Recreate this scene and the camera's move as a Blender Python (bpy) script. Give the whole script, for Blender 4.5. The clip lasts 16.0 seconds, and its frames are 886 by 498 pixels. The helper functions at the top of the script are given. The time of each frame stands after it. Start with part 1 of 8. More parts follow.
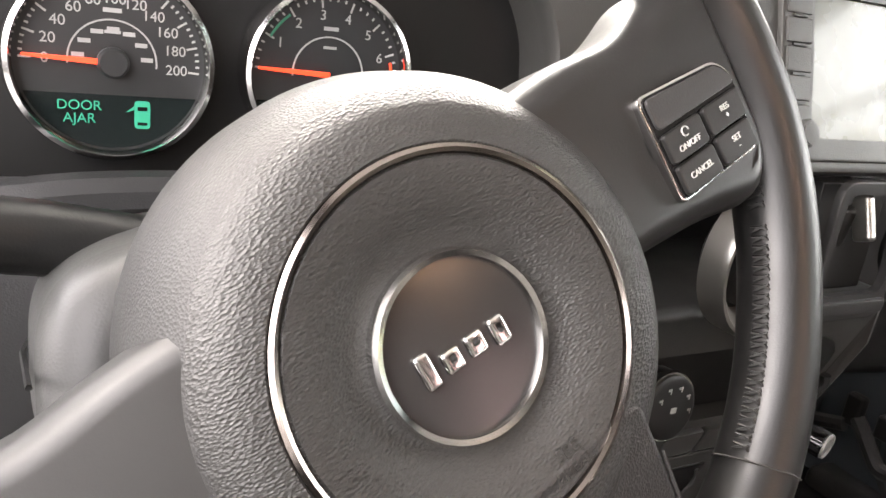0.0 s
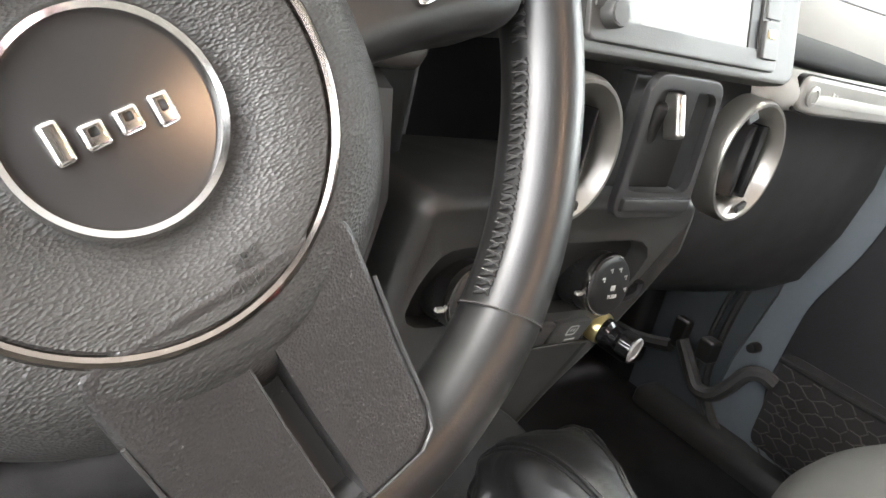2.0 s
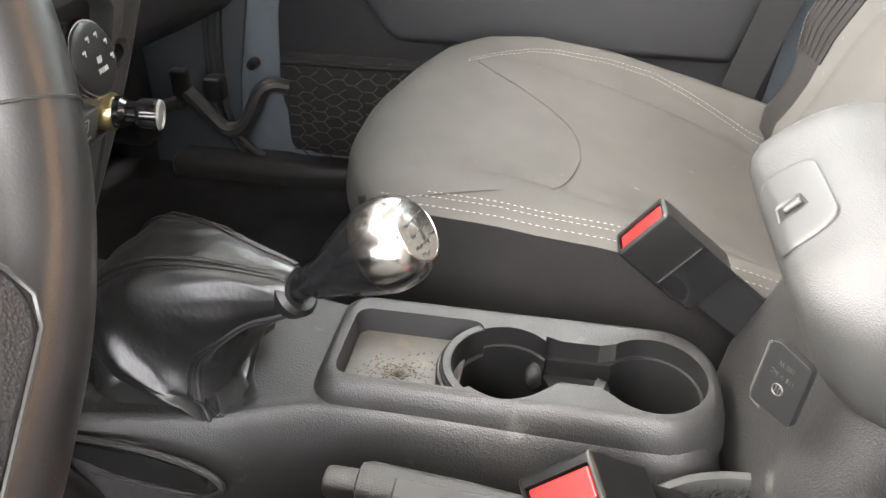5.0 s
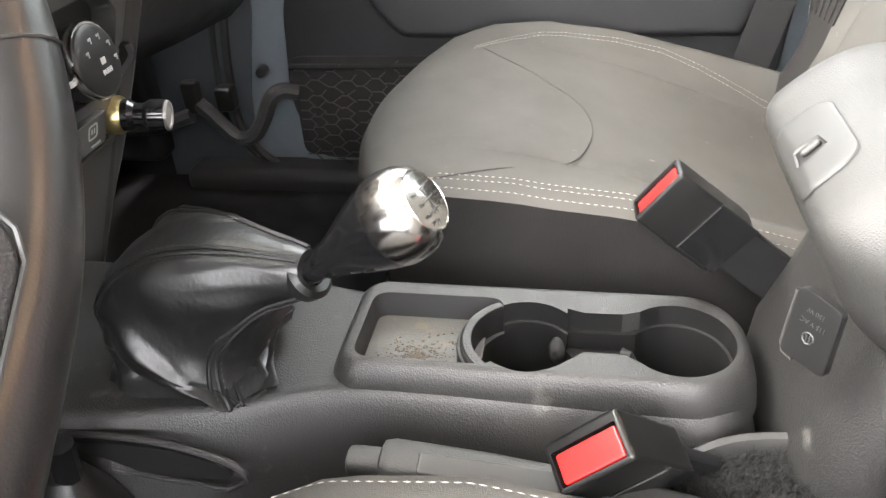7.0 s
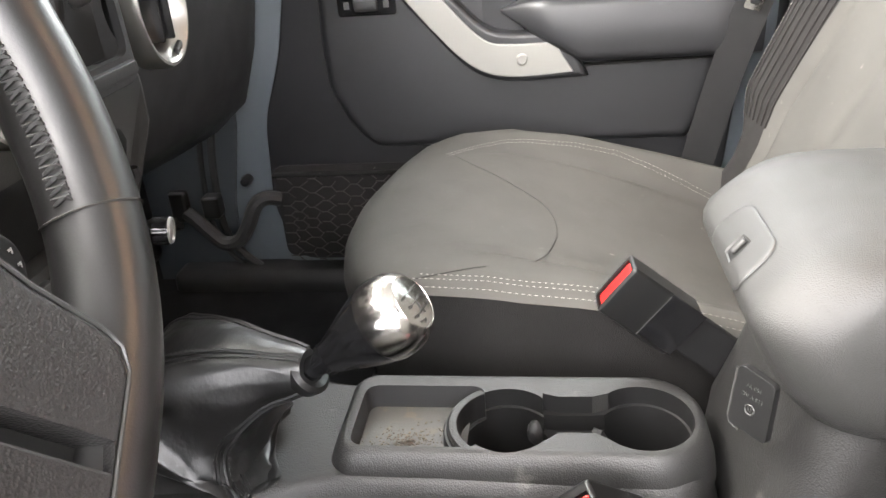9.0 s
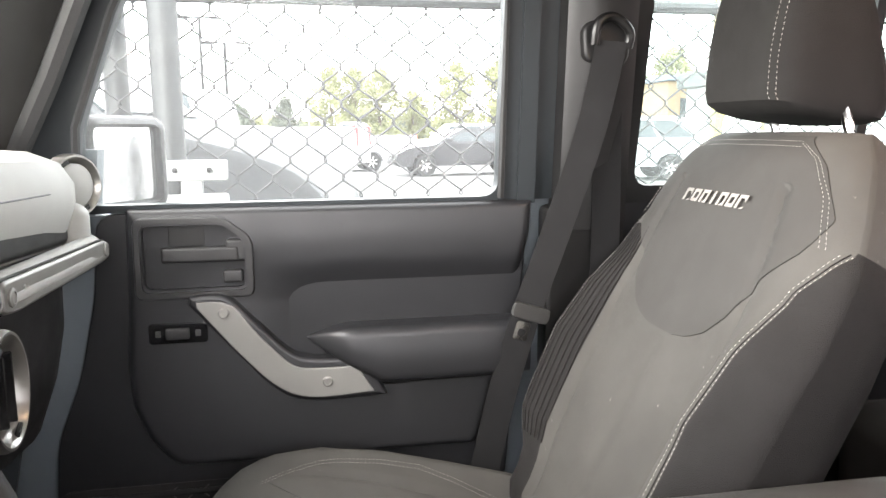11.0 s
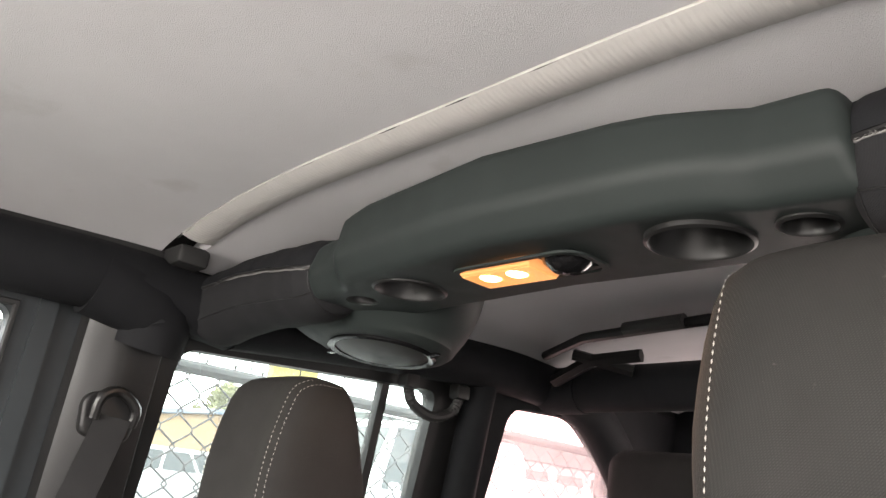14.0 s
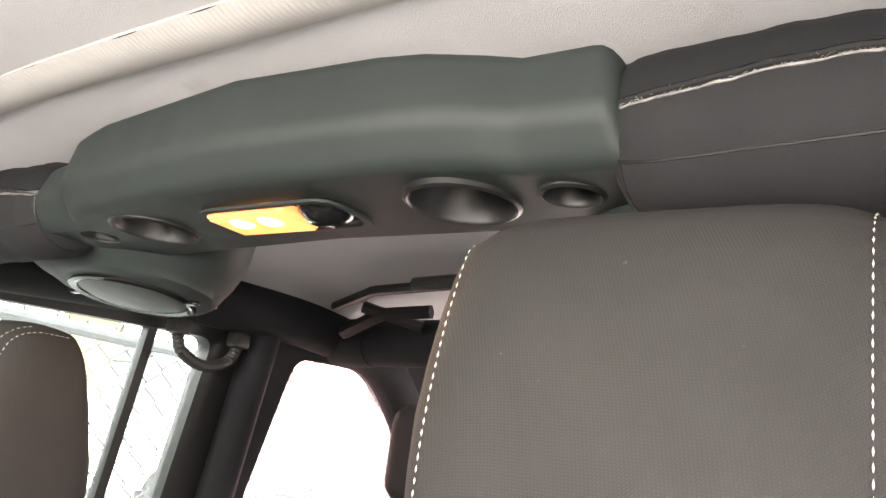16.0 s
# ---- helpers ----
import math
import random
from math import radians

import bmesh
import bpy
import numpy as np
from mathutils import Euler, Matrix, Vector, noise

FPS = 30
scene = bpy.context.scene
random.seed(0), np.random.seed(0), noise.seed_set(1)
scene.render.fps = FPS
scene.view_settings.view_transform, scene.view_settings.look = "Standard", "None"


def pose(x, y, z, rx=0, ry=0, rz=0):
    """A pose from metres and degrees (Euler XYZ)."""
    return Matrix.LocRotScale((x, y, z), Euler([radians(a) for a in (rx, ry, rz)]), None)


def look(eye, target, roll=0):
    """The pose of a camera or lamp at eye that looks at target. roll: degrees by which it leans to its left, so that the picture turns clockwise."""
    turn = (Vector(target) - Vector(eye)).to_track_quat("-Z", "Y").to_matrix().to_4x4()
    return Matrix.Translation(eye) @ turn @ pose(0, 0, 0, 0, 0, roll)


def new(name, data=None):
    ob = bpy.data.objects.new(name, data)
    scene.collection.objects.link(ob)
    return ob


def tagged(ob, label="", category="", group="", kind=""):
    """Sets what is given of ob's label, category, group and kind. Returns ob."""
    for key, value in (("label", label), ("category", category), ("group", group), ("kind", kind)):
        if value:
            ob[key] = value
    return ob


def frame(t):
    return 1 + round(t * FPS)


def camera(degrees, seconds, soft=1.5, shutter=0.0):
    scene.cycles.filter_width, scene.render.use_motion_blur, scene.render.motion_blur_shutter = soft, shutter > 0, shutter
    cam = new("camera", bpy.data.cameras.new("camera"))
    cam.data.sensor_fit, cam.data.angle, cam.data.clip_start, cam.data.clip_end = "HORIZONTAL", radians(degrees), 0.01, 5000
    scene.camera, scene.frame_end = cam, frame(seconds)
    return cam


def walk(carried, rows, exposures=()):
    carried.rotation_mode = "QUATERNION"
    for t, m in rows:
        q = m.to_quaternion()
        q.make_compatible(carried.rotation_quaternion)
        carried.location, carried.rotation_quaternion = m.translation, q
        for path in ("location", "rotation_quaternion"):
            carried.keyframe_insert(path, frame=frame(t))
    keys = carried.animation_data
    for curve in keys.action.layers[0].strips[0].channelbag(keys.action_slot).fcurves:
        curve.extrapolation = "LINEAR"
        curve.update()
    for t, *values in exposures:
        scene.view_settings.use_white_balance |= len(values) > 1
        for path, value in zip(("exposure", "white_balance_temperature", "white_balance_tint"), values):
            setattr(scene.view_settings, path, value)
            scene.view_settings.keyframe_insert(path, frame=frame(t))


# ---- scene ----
cam = camera(60.64, 16.0)
PATH = [
    (0.0, -0.4838, -0.1798, 1.2500, 71.99, -7.11, -26.91),
    (0.5, -0.4613, -0.1772, 1.2663, 73.63, -8.66, -28.00),
    (1.0, -0.4454, -0.1822, 1.2594, 73.53, -10.67, -30.24),
    (1.5, -0.4265, -0.1956, 1.2283, 72.28, -11.71, -31.96),
    (2.0, -0.4182, -0.1990, 1.2080, 68.73, -12.62, -34.39),
    (2.5, -0.4036, -0.1736, 1.1869, 62.88, -12.37, -42.90),
    (3.0, -0.3988, -0.1462, 1.1794, 58.42, -11.36, -55.22),
    (3.5, -0.3865, -0.1221, 1.1704, 57.70, -7.52, -69.08),
    (4.0, -0.3824, -0.1312, 1.1690, 55.51, -2.04, -78.69),
    (6.5, -0.4163, -0.1686, 1.1661, 57.59, 1.53, -80.16),
    (7.0, -0.3994, -0.1616, 1.1439, 57.02, 3.41, -80.40),
    (7.5, -0.3992, -0.1600, 1.1429, 56.92, 4.41, -80.09),
    (8.0, -0.4015, -0.1668, 1.1439, 57.96, 4.97, -79.74),
    (10.3, -0.5151, -0.1438, 1.2836, 75.29, 1.90, -94.34),
    (10.5, -0.5131, -0.1222, 1.2987, 76.49, 1.55, -96.70),
    (11.0, -0.5139, -0.1054, 1.3197, 81.29, 0.56, -100.37),
    (11.5, -0.5245, -0.0944, 1.3485, 86.89, -0.30, -104.63),
    (12.0, -0.5232, -0.0897, 1.3625, 92.77, -1.70, -109.35),
    (12.5, -0.5189, -0.0921, 1.3634, 98.53, -3.65, -114.30),
    (13.0, -0.5244, -0.0999, 1.3964, 102.40, -5.04, -119.75),
    (13.5, -0.5147, -0.1211, 1.4058, 105.64, -5.83, -126.41),
    (14.0, -0.5020, -0.1734, 1.4091, 107.88, -6.83, -133.28),
    (14.5, -0.4923, -0.2276, 1.4302, 107.80, -7.25, -140.20),
    (15.0, -0.4867, -0.2542, 1.4490, 106.58, -7.42, -145.01),
    (15.5, -0.4869, -0.2655, 1.4522, 105.58, -8.59, -146.23),
    (16.0, -0.4970, -0.2760, 1.4506, 105.22, -7.51, -146.93),
]
EXPOSURES = [(0.0, 2.2, 7150, 17), (0.5, 2.15, 7100, 15), (1.0, 2.2, 6950, 13), (1.5, 2.4, 6850, 11), (2.0, 2.85, 6800, 11), (2.5, 3.3, 6800, 12), (3.2, 3.3, 6800, 12), (4.0, 2.95, 6850, 13), (8.0, 2.9, 6850, 13), (10.3, 2.0, 6850, 14), (11.3, 1.35, 6750, 15), (12.0, 0.4, 6650, 19), (12.5, 0.2, 6600, 15), (13.0, 0.2, 6550, 12), (13.5, 0.75, 6700, 14), (14.0, 1.2, 6950, 15), (14.5, 1.55, 7050, 15), (16.0, 2.1, 7150, 16)]
walk(cam, [(t, pose(x, y, z, rx, ry, rz)) for t, x, y, z, rx, ry, rz in PATH], EXPOSURES)

# ---- world and light: a bright overcast day ----
world = bpy.data.worlds.new("overcast_sky")
scene.world = world
world.use_nodes = True
wn = world.node_tree.nodes
sky = wn.new("ShaderNodeTexSky")
sky.sky_type, sky.sun_disc = "NISHITA", False
sky.sun_elevation, sky.sun_rotation = radians(55), radians(40)
sky.dust_density, sky.air_density = 4.0, 1.0
white = wn.new("ShaderNodeMixRGB")
white.inputs[0].default_value = 0.75
white.inputs[2].default_value = (11.0, 11.2, 11.6, 1)
world.node_tree.links.new(sky.outputs[0], white.inputs[1])
world.node_tree.links.new(white.outputs[0], wn["Background"].inputs[0])
wn["Background"].inputs[1].default_value = 0.36
sun = new("sun", bpy.data.lights.new("sun", "SUN"))
sun.data.energy, sun.data.angle, sun.data.color = 1.3, radians(25), (1.0, 0.97, 0.93)
sun.matrix_world = look((-3, 6, 9), (0, 0, 0))


def window_lamp(name, eye, target, sx, sy, watts):
    lamp = new(name, bpy.data.lights.new(name, "AREA"))
    lamp.data.shape, lamp.data.size, lamp.data.size_y = "RECTANGLE", sx, sy
    lamp.data.energy, lamp.data.color = watts, (1.0, 0.985, 0.955)
    lamp.matrix_world = look(eye, target)


window_lamp("windscreen_daylight", (0, 0.66, 1.60), (0, -0.3, 1.15), 1.15, 0.5, 26)
window_lamp("open_door_daylight", (-0.80, -0.09, 1.44), (-0.37, -0.70, 1.47), 0.76, 0.42, 4.6)

window_lamp("rear_window_daylight", (0, -2.085, 1.42), (0, -1.0, 1.50), 1.0, 0.32, 1.8)


# ---- materials ----
def mat(name, col, rough=0.5, metal=0.0, grain=0.0, bump=0.3, var=0.2, vscale=9.0, cells=False, coat=0.0, spec=0.5, dirt=None, emit=None, wrinkle=False, weave=0.0):
    m = bpy.data.materials.new(name)
    m.use_nodes = True
    n, l = m.node_tree.nodes, m.node_tree.links
    b = n["Principled BSDF"]
    b.inputs["Metallic"].default_value = metal
    b.inputs["Coat Weight"].default_value = coat
    b.inputs["Specular IOR Level"].default_value = spec
    co = n.new("ShaderNodeTexCoord")

    def tex(scale, detail=4.0):
        t = n.new("ShaderNodeTexNoise")
        t.inputs["Scale"].default_value, t.inputs["Detail"].default_value = scale, detail
        l.new(co.outputs["Object"], t.inputs["Vector"])
        return t
    big = tex(vscale)
    ramp = n.new("ShaderNodeValToRGB")
    ramp.color_ramp.elements[0].position, ramp.color_ramp.elements[1].position = 0.3, 0.7
    ramp.color_ramp.elements[0].color = (*[c * (1 - var) for c in col], 1)
    ramp.color_ramp.elements[1].color = (*[min(1, c * (1 + var)) for c in col], 1)
    l.new(big.outputs["Fac"], ramp.inputs[0])
    out = ramp.outputs[0]
    if dirt:
        dcol, dscale, dmin = dirt
        d = tex(dscale, 8.0)
        r2 = n.new("ShaderNodeValToRGB")
        r2.color_ramp.elements[0].position, r2.color_ramp.elements[1].position = dmin, dmin + 0.12
        l.new(d.outputs["Fac"], r2.inputs[0])
        mix = n.new("ShaderNodeMixRGB")
        mix.inputs[2].default_value = (*dcol, 1)
        l.new(r2.outputs[0], mix.inputs[0])
        l.new(out, mix.inputs[1])
        out = mix.outputs[0]
    l.new(out, b.inputs["Base Color"])
    rr = n.new("ShaderNodeMapRange")
    rr.inputs["To Min"].default_value, rr.inputs["To Max"].default_value = max(0.02, rough - 0.12 * min(1, rough * 2)), min(1, rough + 0.1)
    l.new(tex(vscale * 3.1).outputs["Fac"], rr.inputs["Value"])
    l.new(rr.outputs[0], b.inputs["Roughness"])
    if grain:
        if cells:
            g = n.new("ShaderNodeTexVoronoi")
            g.inputs["Scale"].default_value = grain
            l.new(co.outputs["Object"], g.inputs["Vector"])
            h = g.outputs["Distance"]
        else:
            g = tex(grain, 3.0)
            h = g.outputs["Fac"]
        if wrinkle:
            # creases longer one way than the other
            mp = n.new("ShaderNodeMapping")
            mp.inputs["Scale"].default_value = (0.5, 1.0, 0.8)
            mp.inputs["Rotation"].default_value = (0, 0, 0.5)
            l.new(co.outputs["Object"], mp.inputs["Vector"])
            l.new(mp.outputs[0], g.inputs["Vector"])
        bn = n.new("ShaderNodeBump")
        bn.inputs["Strength"].default_value, bn.inputs["Distance"].default_value = bump, 0.6 / grain
        l.new(h, bn.inputs["Height"])
        l.new(bn.outputs[0], b.inputs["Normal"])
    if weave:
        # crossed threads
        bands = []
        for turn in (0.6, -0.6):
            mp = n.new("ShaderNodeMapping")
            mp.inputs["Rotation"].default_value = (turn, turn, turn)
            wv = n.new("ShaderNodeTexWave")
            wv.inputs["Scale"].default_value, wv.inputs["Distortion"].default_value = weave, 0.6
            l.new(co.outputs["Object"], mp.inputs["Vector"])
            l.new(mp.outputs[0], wv.inputs["Vector"])
            bands.append(wv)
        mul = n.new("ShaderNodeMath")
        mul.operation = "MULTIPLY"
        l.new(bands[0].outputs["Fac"], mul.inputs[0])
        l.new(bands[1].outputs["Fac"], mul.inputs[1])
        bw = n.new("ShaderNodeBump")
        bw.inputs["Strength"].default_value, bw.inputs["Distance"].default_value = 0.35, 0.0006
        l.new(mul.outputs[0], bw.inputs["Height"])
        l.new(bw.outputs[0], b.inputs["Normal"])
        dk = n.new("ShaderNodeMixRGB")
        dk.blend_type = "MULTIPLY"
        dk.inputs[0].default_value = 0.3
        l.new(out, dk.inputs[1])
        l.new(mul.outputs[0], dk.inputs[2])
        l.new(dk.outputs[0], b.inputs["Base Color"])
    if emit:
        b.inputs["Emission Color"].default_value = (*emit[:3], 1)
        b.inputs["Emission Strength"].default_value = emit[3]
    return m


def glass(name, tint, haze=0.0):
    m = bpy.data.materials.new(name)
    m.use_nodes = True
    n, l = m.node_tree.nodes, m.node_tree.links
    n.remove(n["Principled BSDF"])
    tr, gl, mx = (n.new("ShaderNode" + k) for k in ("BsdfTransparent", "BsdfGlossy", "MixShader"))
    tr.inputs[0].default_value = (*tint, 1)
    gl.inputs["Roughness"].default_value = 0.02
    mx.inputs[0].default_value = 0.012
    l.new(tr.outputs[0], mx.inputs[1])
    l.new(gl.outputs[0], mx.inputs[2])
    out = mx.outputs[0]
    if haze:
        # translucent film that stands in for the bright glare over the pane
        du, m2 = n.new("ShaderNodeBsdfTranslucent"), n.new("ShaderNodeMixShader")
        du.inputs[0].default_value = (*tint, 1)
        m2.inputs[0].default_value = haze
        l.new(out, m2.inputs[1])
        l.new(du.outputs[0], m2.inputs[2])
        out = m2.outputs[0]
    l.new(out, n["Material Output"].inputs[0])
    return m


HUB = mat("pebbled_vinyl", (0.021, 0.0208, 0.020), 0.50, grain=1200, bump=0.75, cells=True, wrinkle=True, var=0.2, spec=0.42)
SKIRT = mat("smooth_hub_vinyl", (0.022, 0.022, 0.0215), 0.55, grain=1000, bump=0.4, cells=True, var=0.12, spec=0.35)
SPOKEV = mat("spoke_vinyl", (0.0145, 0.014, 0.014), 0.42, grain=1000, bump=0.42, cells=True, var=0.25, dirt=((0.30, 0.29, 0.28), 420, 0.71))
LEATHER = mat("wheel_leather", (0.0055, 0.0054, 0.0054), 0.37, grain=1100, bump=0.12, var=0.3, vscale=22, spec=0.5)
GLOSSBLK = mat("gloss_black", (0.006, 0.006, 0.0065), 0.12, var=0.2, vscale=30)
DARKPL = mat("dark_plastic", (0.022, 0.022, 0.0225), 0.46, grain=900, bump=0.14, cells=True, var=0.2, spec=0.35)
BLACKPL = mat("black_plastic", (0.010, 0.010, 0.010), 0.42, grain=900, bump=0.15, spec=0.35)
VENTS = mat("vent_ring_silver", (0.31, 0.30, 0.28), 0.30, metal=0.9, var=0.05)
SPOKE = mat("spoke_satin_plastic", (0.018, 0.018, 0.0176), 0.50, grain=1500, bump=0.1)
LATCHP = mat("latch_plastic", (0.028, 0.0279, 0.0268), 0.5, grain=1500, bump=0.05, var=0.05)
VISOR = mat("visor_vinyl", (0.14, 0.143, 0.136), 0.6, grain=1600, bump=0.12, var=0.05)
# body paint darkened for the shade on window frame and centre pillar
SLATE = mat("body_paint_shaded", (0.019, 0.023, 0.0255), 0.42, var=0.1, vscale=4, spec=0.35)
POCKET = mat("pocket_cloth", (0.012, 0.011, 0.011), 0.9, grain=300, bump=0.4, var=0.15)
NETC = mat("net_cord", (0.042, 0.039, 0.038), 0.8)
DASH = mat("dash_pad_vinyl", (0.29, 0.29, 0.272), 0.55, grain=1200, bump=0.2, cells=True, var=0.07)
STACK = mat("stack_plastic", (0.038, 0.038, 0.0365), 0.46, grain=900, bump=0.14, cells=True, var=0.1)
CONSOLE = mat("console_vinyl", (0.0145, 0.0142, 0.0137), 0.52, grain=800, bump=0.36, spec=0.6, cells=True, var=0.18, dirt=((0.075, 0.072, 0.066), 40, 0.64))
KNOBCH = mat("knob_chrome", (0.60, 0.58, 0.555), 0.16, metal=1.0, var=0.1, vscale=30, grain=60, bump=0.05)
CHROME = mat("chrome", (0.66, 0.655, 0.64), 0.1, metal=1.0, var=0.05)
BRONZE = mat("smoked_chrome", (0.26, 0.23, 0.21), 0.14, metal=1.0, var=0.15)
SATIN = mat("satin_silver_paint", (0.20, 0.196, 0.184), 0.40, metal=0.35, grain=1500, bump=0.08, var=0.05)
SEATC = mat("seat_centre_fabric", (0.053, 0.0517, 0.0475), 0.85, grain=1300, bump=0.5, cells=True, var=0.13, spec=0.25, dirt=((0.20, 0.19, 0.17), 110, 0.70))
SEATS = mat("seat_yoke_fabric", (0.038, 0.037, 0.0345), 0.8, grain=900, bump=0.3, cells=True, var=0.1, spec=0.25)
HEADC = mat("headrest_weave", (0.0185, 0.0179, 0.0166), 0.85, var=0.1, spec=0.2, weave=240, dirt=((0.09, 0.085, 0.078), 120, 0.72))
SEATM = mat("seat_mesh_fabric", (0.0105, 0.0098, 0.0095), 0.85, grain=900, bump=0.6, cells=True, var=0.12, spec=0.25)
THREAD = mat("pale_thread", (0.32, 0.312, 0.285), 0.7, var=0.1)
BELT = mat("belt_webbing", (0.0062, 0.0062, 0.0065), 0.7, grain=1200, bump=0.5, spec=0.25)
# console plastic darkened for the shade inside the cup wells
CUPSHADE = mat("cup_well_shade", (0.0055, 0.0055, 0.0056), 0.5, grain=1200, bump=0.1, spec=0.35)
BUCKLEP = mat("buckle_plastic", (0.0048, 0.0048, 0.0048), 0.36, grain=1500, bump=0.1, spec=0.4)
RED = mat("buckle_red", (0.40, 0.010, 0.009), 0.4, var=0.12, vscale=40)
LINER = mat("headliner_cloth", (0.56, 0.555, 0.563), 0.95, grain=900, bump=0.5, cells=True, var=0.06, vscale=4, spec=0.1, dirt=((0.46, 0.45, 0.445), 7, 0.62))
STRIP = mat("ribbed_edge_cloth", (0.44, 0.43, 0.41), 0.9, grain=900, bump=0.4, var=0.06)
BAR = mat("sound_bar_plastic", (0.0175, 0.0226, 0.0214), 0.6, grain=1500, bump=0.25, var=0.08, spec=0.26)
PAD = mat("sport_bar_sleeve", (0.008, 0.0085, 0.0098), 0.8, grain=900, bump=0.4, cells=True, var=0.12, spec=0.2)
TWILL = mat("sleeve_twill", (0.0165, 0.0168, 0.018), 0.85, var=0.12, spec=0.2, weave=330)
FRAY = mat("frayed_thread", (0.16, 0.155, 0.15), 0.9, var=0.4, vscale=90)
TRIM = mat("door_trim_plastic", (0.0102, 0.0106, 0.0121), 0.5, grain=1000, bump=0.12, cells=True, var=0.12, spec=0.36)
TRIMUP = mat("door_trim_vinyl", (0.0135, 0.0139, 0.0154), 0.44, grain=800, bump=0.14, cells=True, var=0.1)
PAINT = mat("blue_grey_body_paint", (0.112, 0.132, 0.146), 0.42, coat=0.1, var=0.06, vscale=3)
RUBBER = mat("black_rubber", (0.015, 0.015, 0.015), 0.6, grain=300, bump=0.2)
CARPET = mat("floor_carpet", (0.014, 0.014, 0.015), 0.95, grain=500, bump=1.0, var=0.35, vscale=14, spec=0.1)
FUZZ = mat("dark_fuzz", (0.011, 0.011, 0.0105), 0.95, var=0.4, vscale=60)
BOOT = mat("shift_boot_leather", (0.0075, 0.0074, 0.0073), 0.36, grain=260, bump=0.15, var=0.3, spec=0.55, wrinkle=True, dirt=((0.016, 0.0155, 0.015), 30, 0.58))
TRAYM = mat("dusty_tray_rubber", (0.075, 0.073, 0.067), 0.6, grain=700, bump=0.3, var=0.15, dirt=((0.10, 0.086, 0.066), 70, 0.58))
ARMV = mat("armrest_vinyl", (0.026, 0.0259, 0.0245), 0.58, grain=1100, bump=0.35, cells=True, var=0.08)
DIAL = mat("dial_face", (0.016, 0.017, 0.0175), 0.5, var=0.1)
MARK = mat("dial_white", (0.34, 0.34, 0.325), 0.5, var=0.05)
NEEDLE = mat("needle_red", (0.8, 0.04, 0.015), 0.5, var=0.05, emit=(1, 0.06, 0.02, 0.5))
GREENP = mat("dial_green", (0.03, 0.25, 0.14), 0.5, var=0.05)
LCD = mat("lcd_green", (0.01, 0.2, 0.12), 0.5, emit=(0.03, 0.75, 0.45, 0.09))
LCDBG = mat("lcd_window", (0.008, 0.012, 0.012), 0.12)
SCREEN = mat("screen_glass", (0.088, 0.092, 0.072), 0.25, var=0.04, vscale=12, coat=0.25)
AMBER = mat("dome_lens_lit", (0.6, 0.3, 0.1), 0.3, emit=(1.0, 0.36, 0.12, 0.33))
BULB = mat("dome_bulb", (1, 0.9, 0.7), 0.3, emit=(1.0, 0.66, 0.30, 6.0))
GOLD = mat("brass_collar", (0.62, 0.50, 0.24), 0.3, metal=1.0)
PLANE = glass("window_glass", (0.93, 0.96, 0.95), 0.03)
TINTED = glass("quarter_window_glass", (0.95, 0.79, 0.78), 0.10)


# ---- mesh helpers ----
WORLD_OF = {}


def thing(name, at, label, category, group="", kind="", m=None):
    ob = new(name)
    ob.empty_display_size = 0.02
    m = m if m is not None else Matrix.Translation(at)
    ob.matrix_basis = m
    WORLD_OF[ob] = m.copy()
    return tagged(ob, label, category, group, kind)


def part(name, bm, material, parent=None, label="", local=False, smooth=True):
    """One mesh object. The bmesh holds world coordinates, or those of the parent with local."""
    me = bpy.data.meshes.new(name)
    if parent is not None and not local:
        bm.transform(WORLD_OF[parent].inverted())
    bmesh.ops.recalc_face_normals(bm, faces=bm.faces)
    if smooth:
        for f in bm.faces:
            f.smooth = True
        for e in bm.edges:
            if len(e.link_faces) == 2 and e.calc_face_angle(0) > 0.6:
                e.smooth = False
    bm.to_mesh(me)
    bm.free()
    for k in (material if isinstance(material, (list, tuple)) else [material]):
        me.materials.append(k)
    ob = new(name, me)
    if smooth and len(me.polygons) < 60000:
        wn_ = ob.modifiers.new("even_shading", "WEIGHTED_NORMAL")
        wn_.keep_sharp = True
    if parent is not None:
        ob.parent = parent
        WORLD_OF[ob] = WORLD_OF[parent]
    else:
        WORLD_OF[ob] = Matrix.Identity(4)
    if label:
        ob["label"] = label
    return ob


def B():
    return bmesh.new()


def rbox(bm, c, s, r=0.004, seg=2, m=None):
    """A box with rounded edges, centre c and size s."""
    t = B()
    bmesh.ops.create_cube(t, size=1.0)
    for v in t.verts:
        v.co = Vector((v.co.x * s[0], v.co.y * s[1], v.co.z * s[2]))
    if r > 0:
        bmesh.ops.bevel(t, geom=t.edges[:], offset=min(r, 0.48 * min(s)), segments=seg, profile=0.5, affect="EDGES")
    t.transform(Matrix.Translation(c) @ (m or Matrix.Identity(4)))
    add(bm, t)
    return bm


def add(bm, other):
    tmp = bpy.data.meshes.new("tmp")
    other.to_mesh(tmp)
    other.free()
    bm.from_mesh(tmp)
    bpy.data.meshes.remove(tmp)


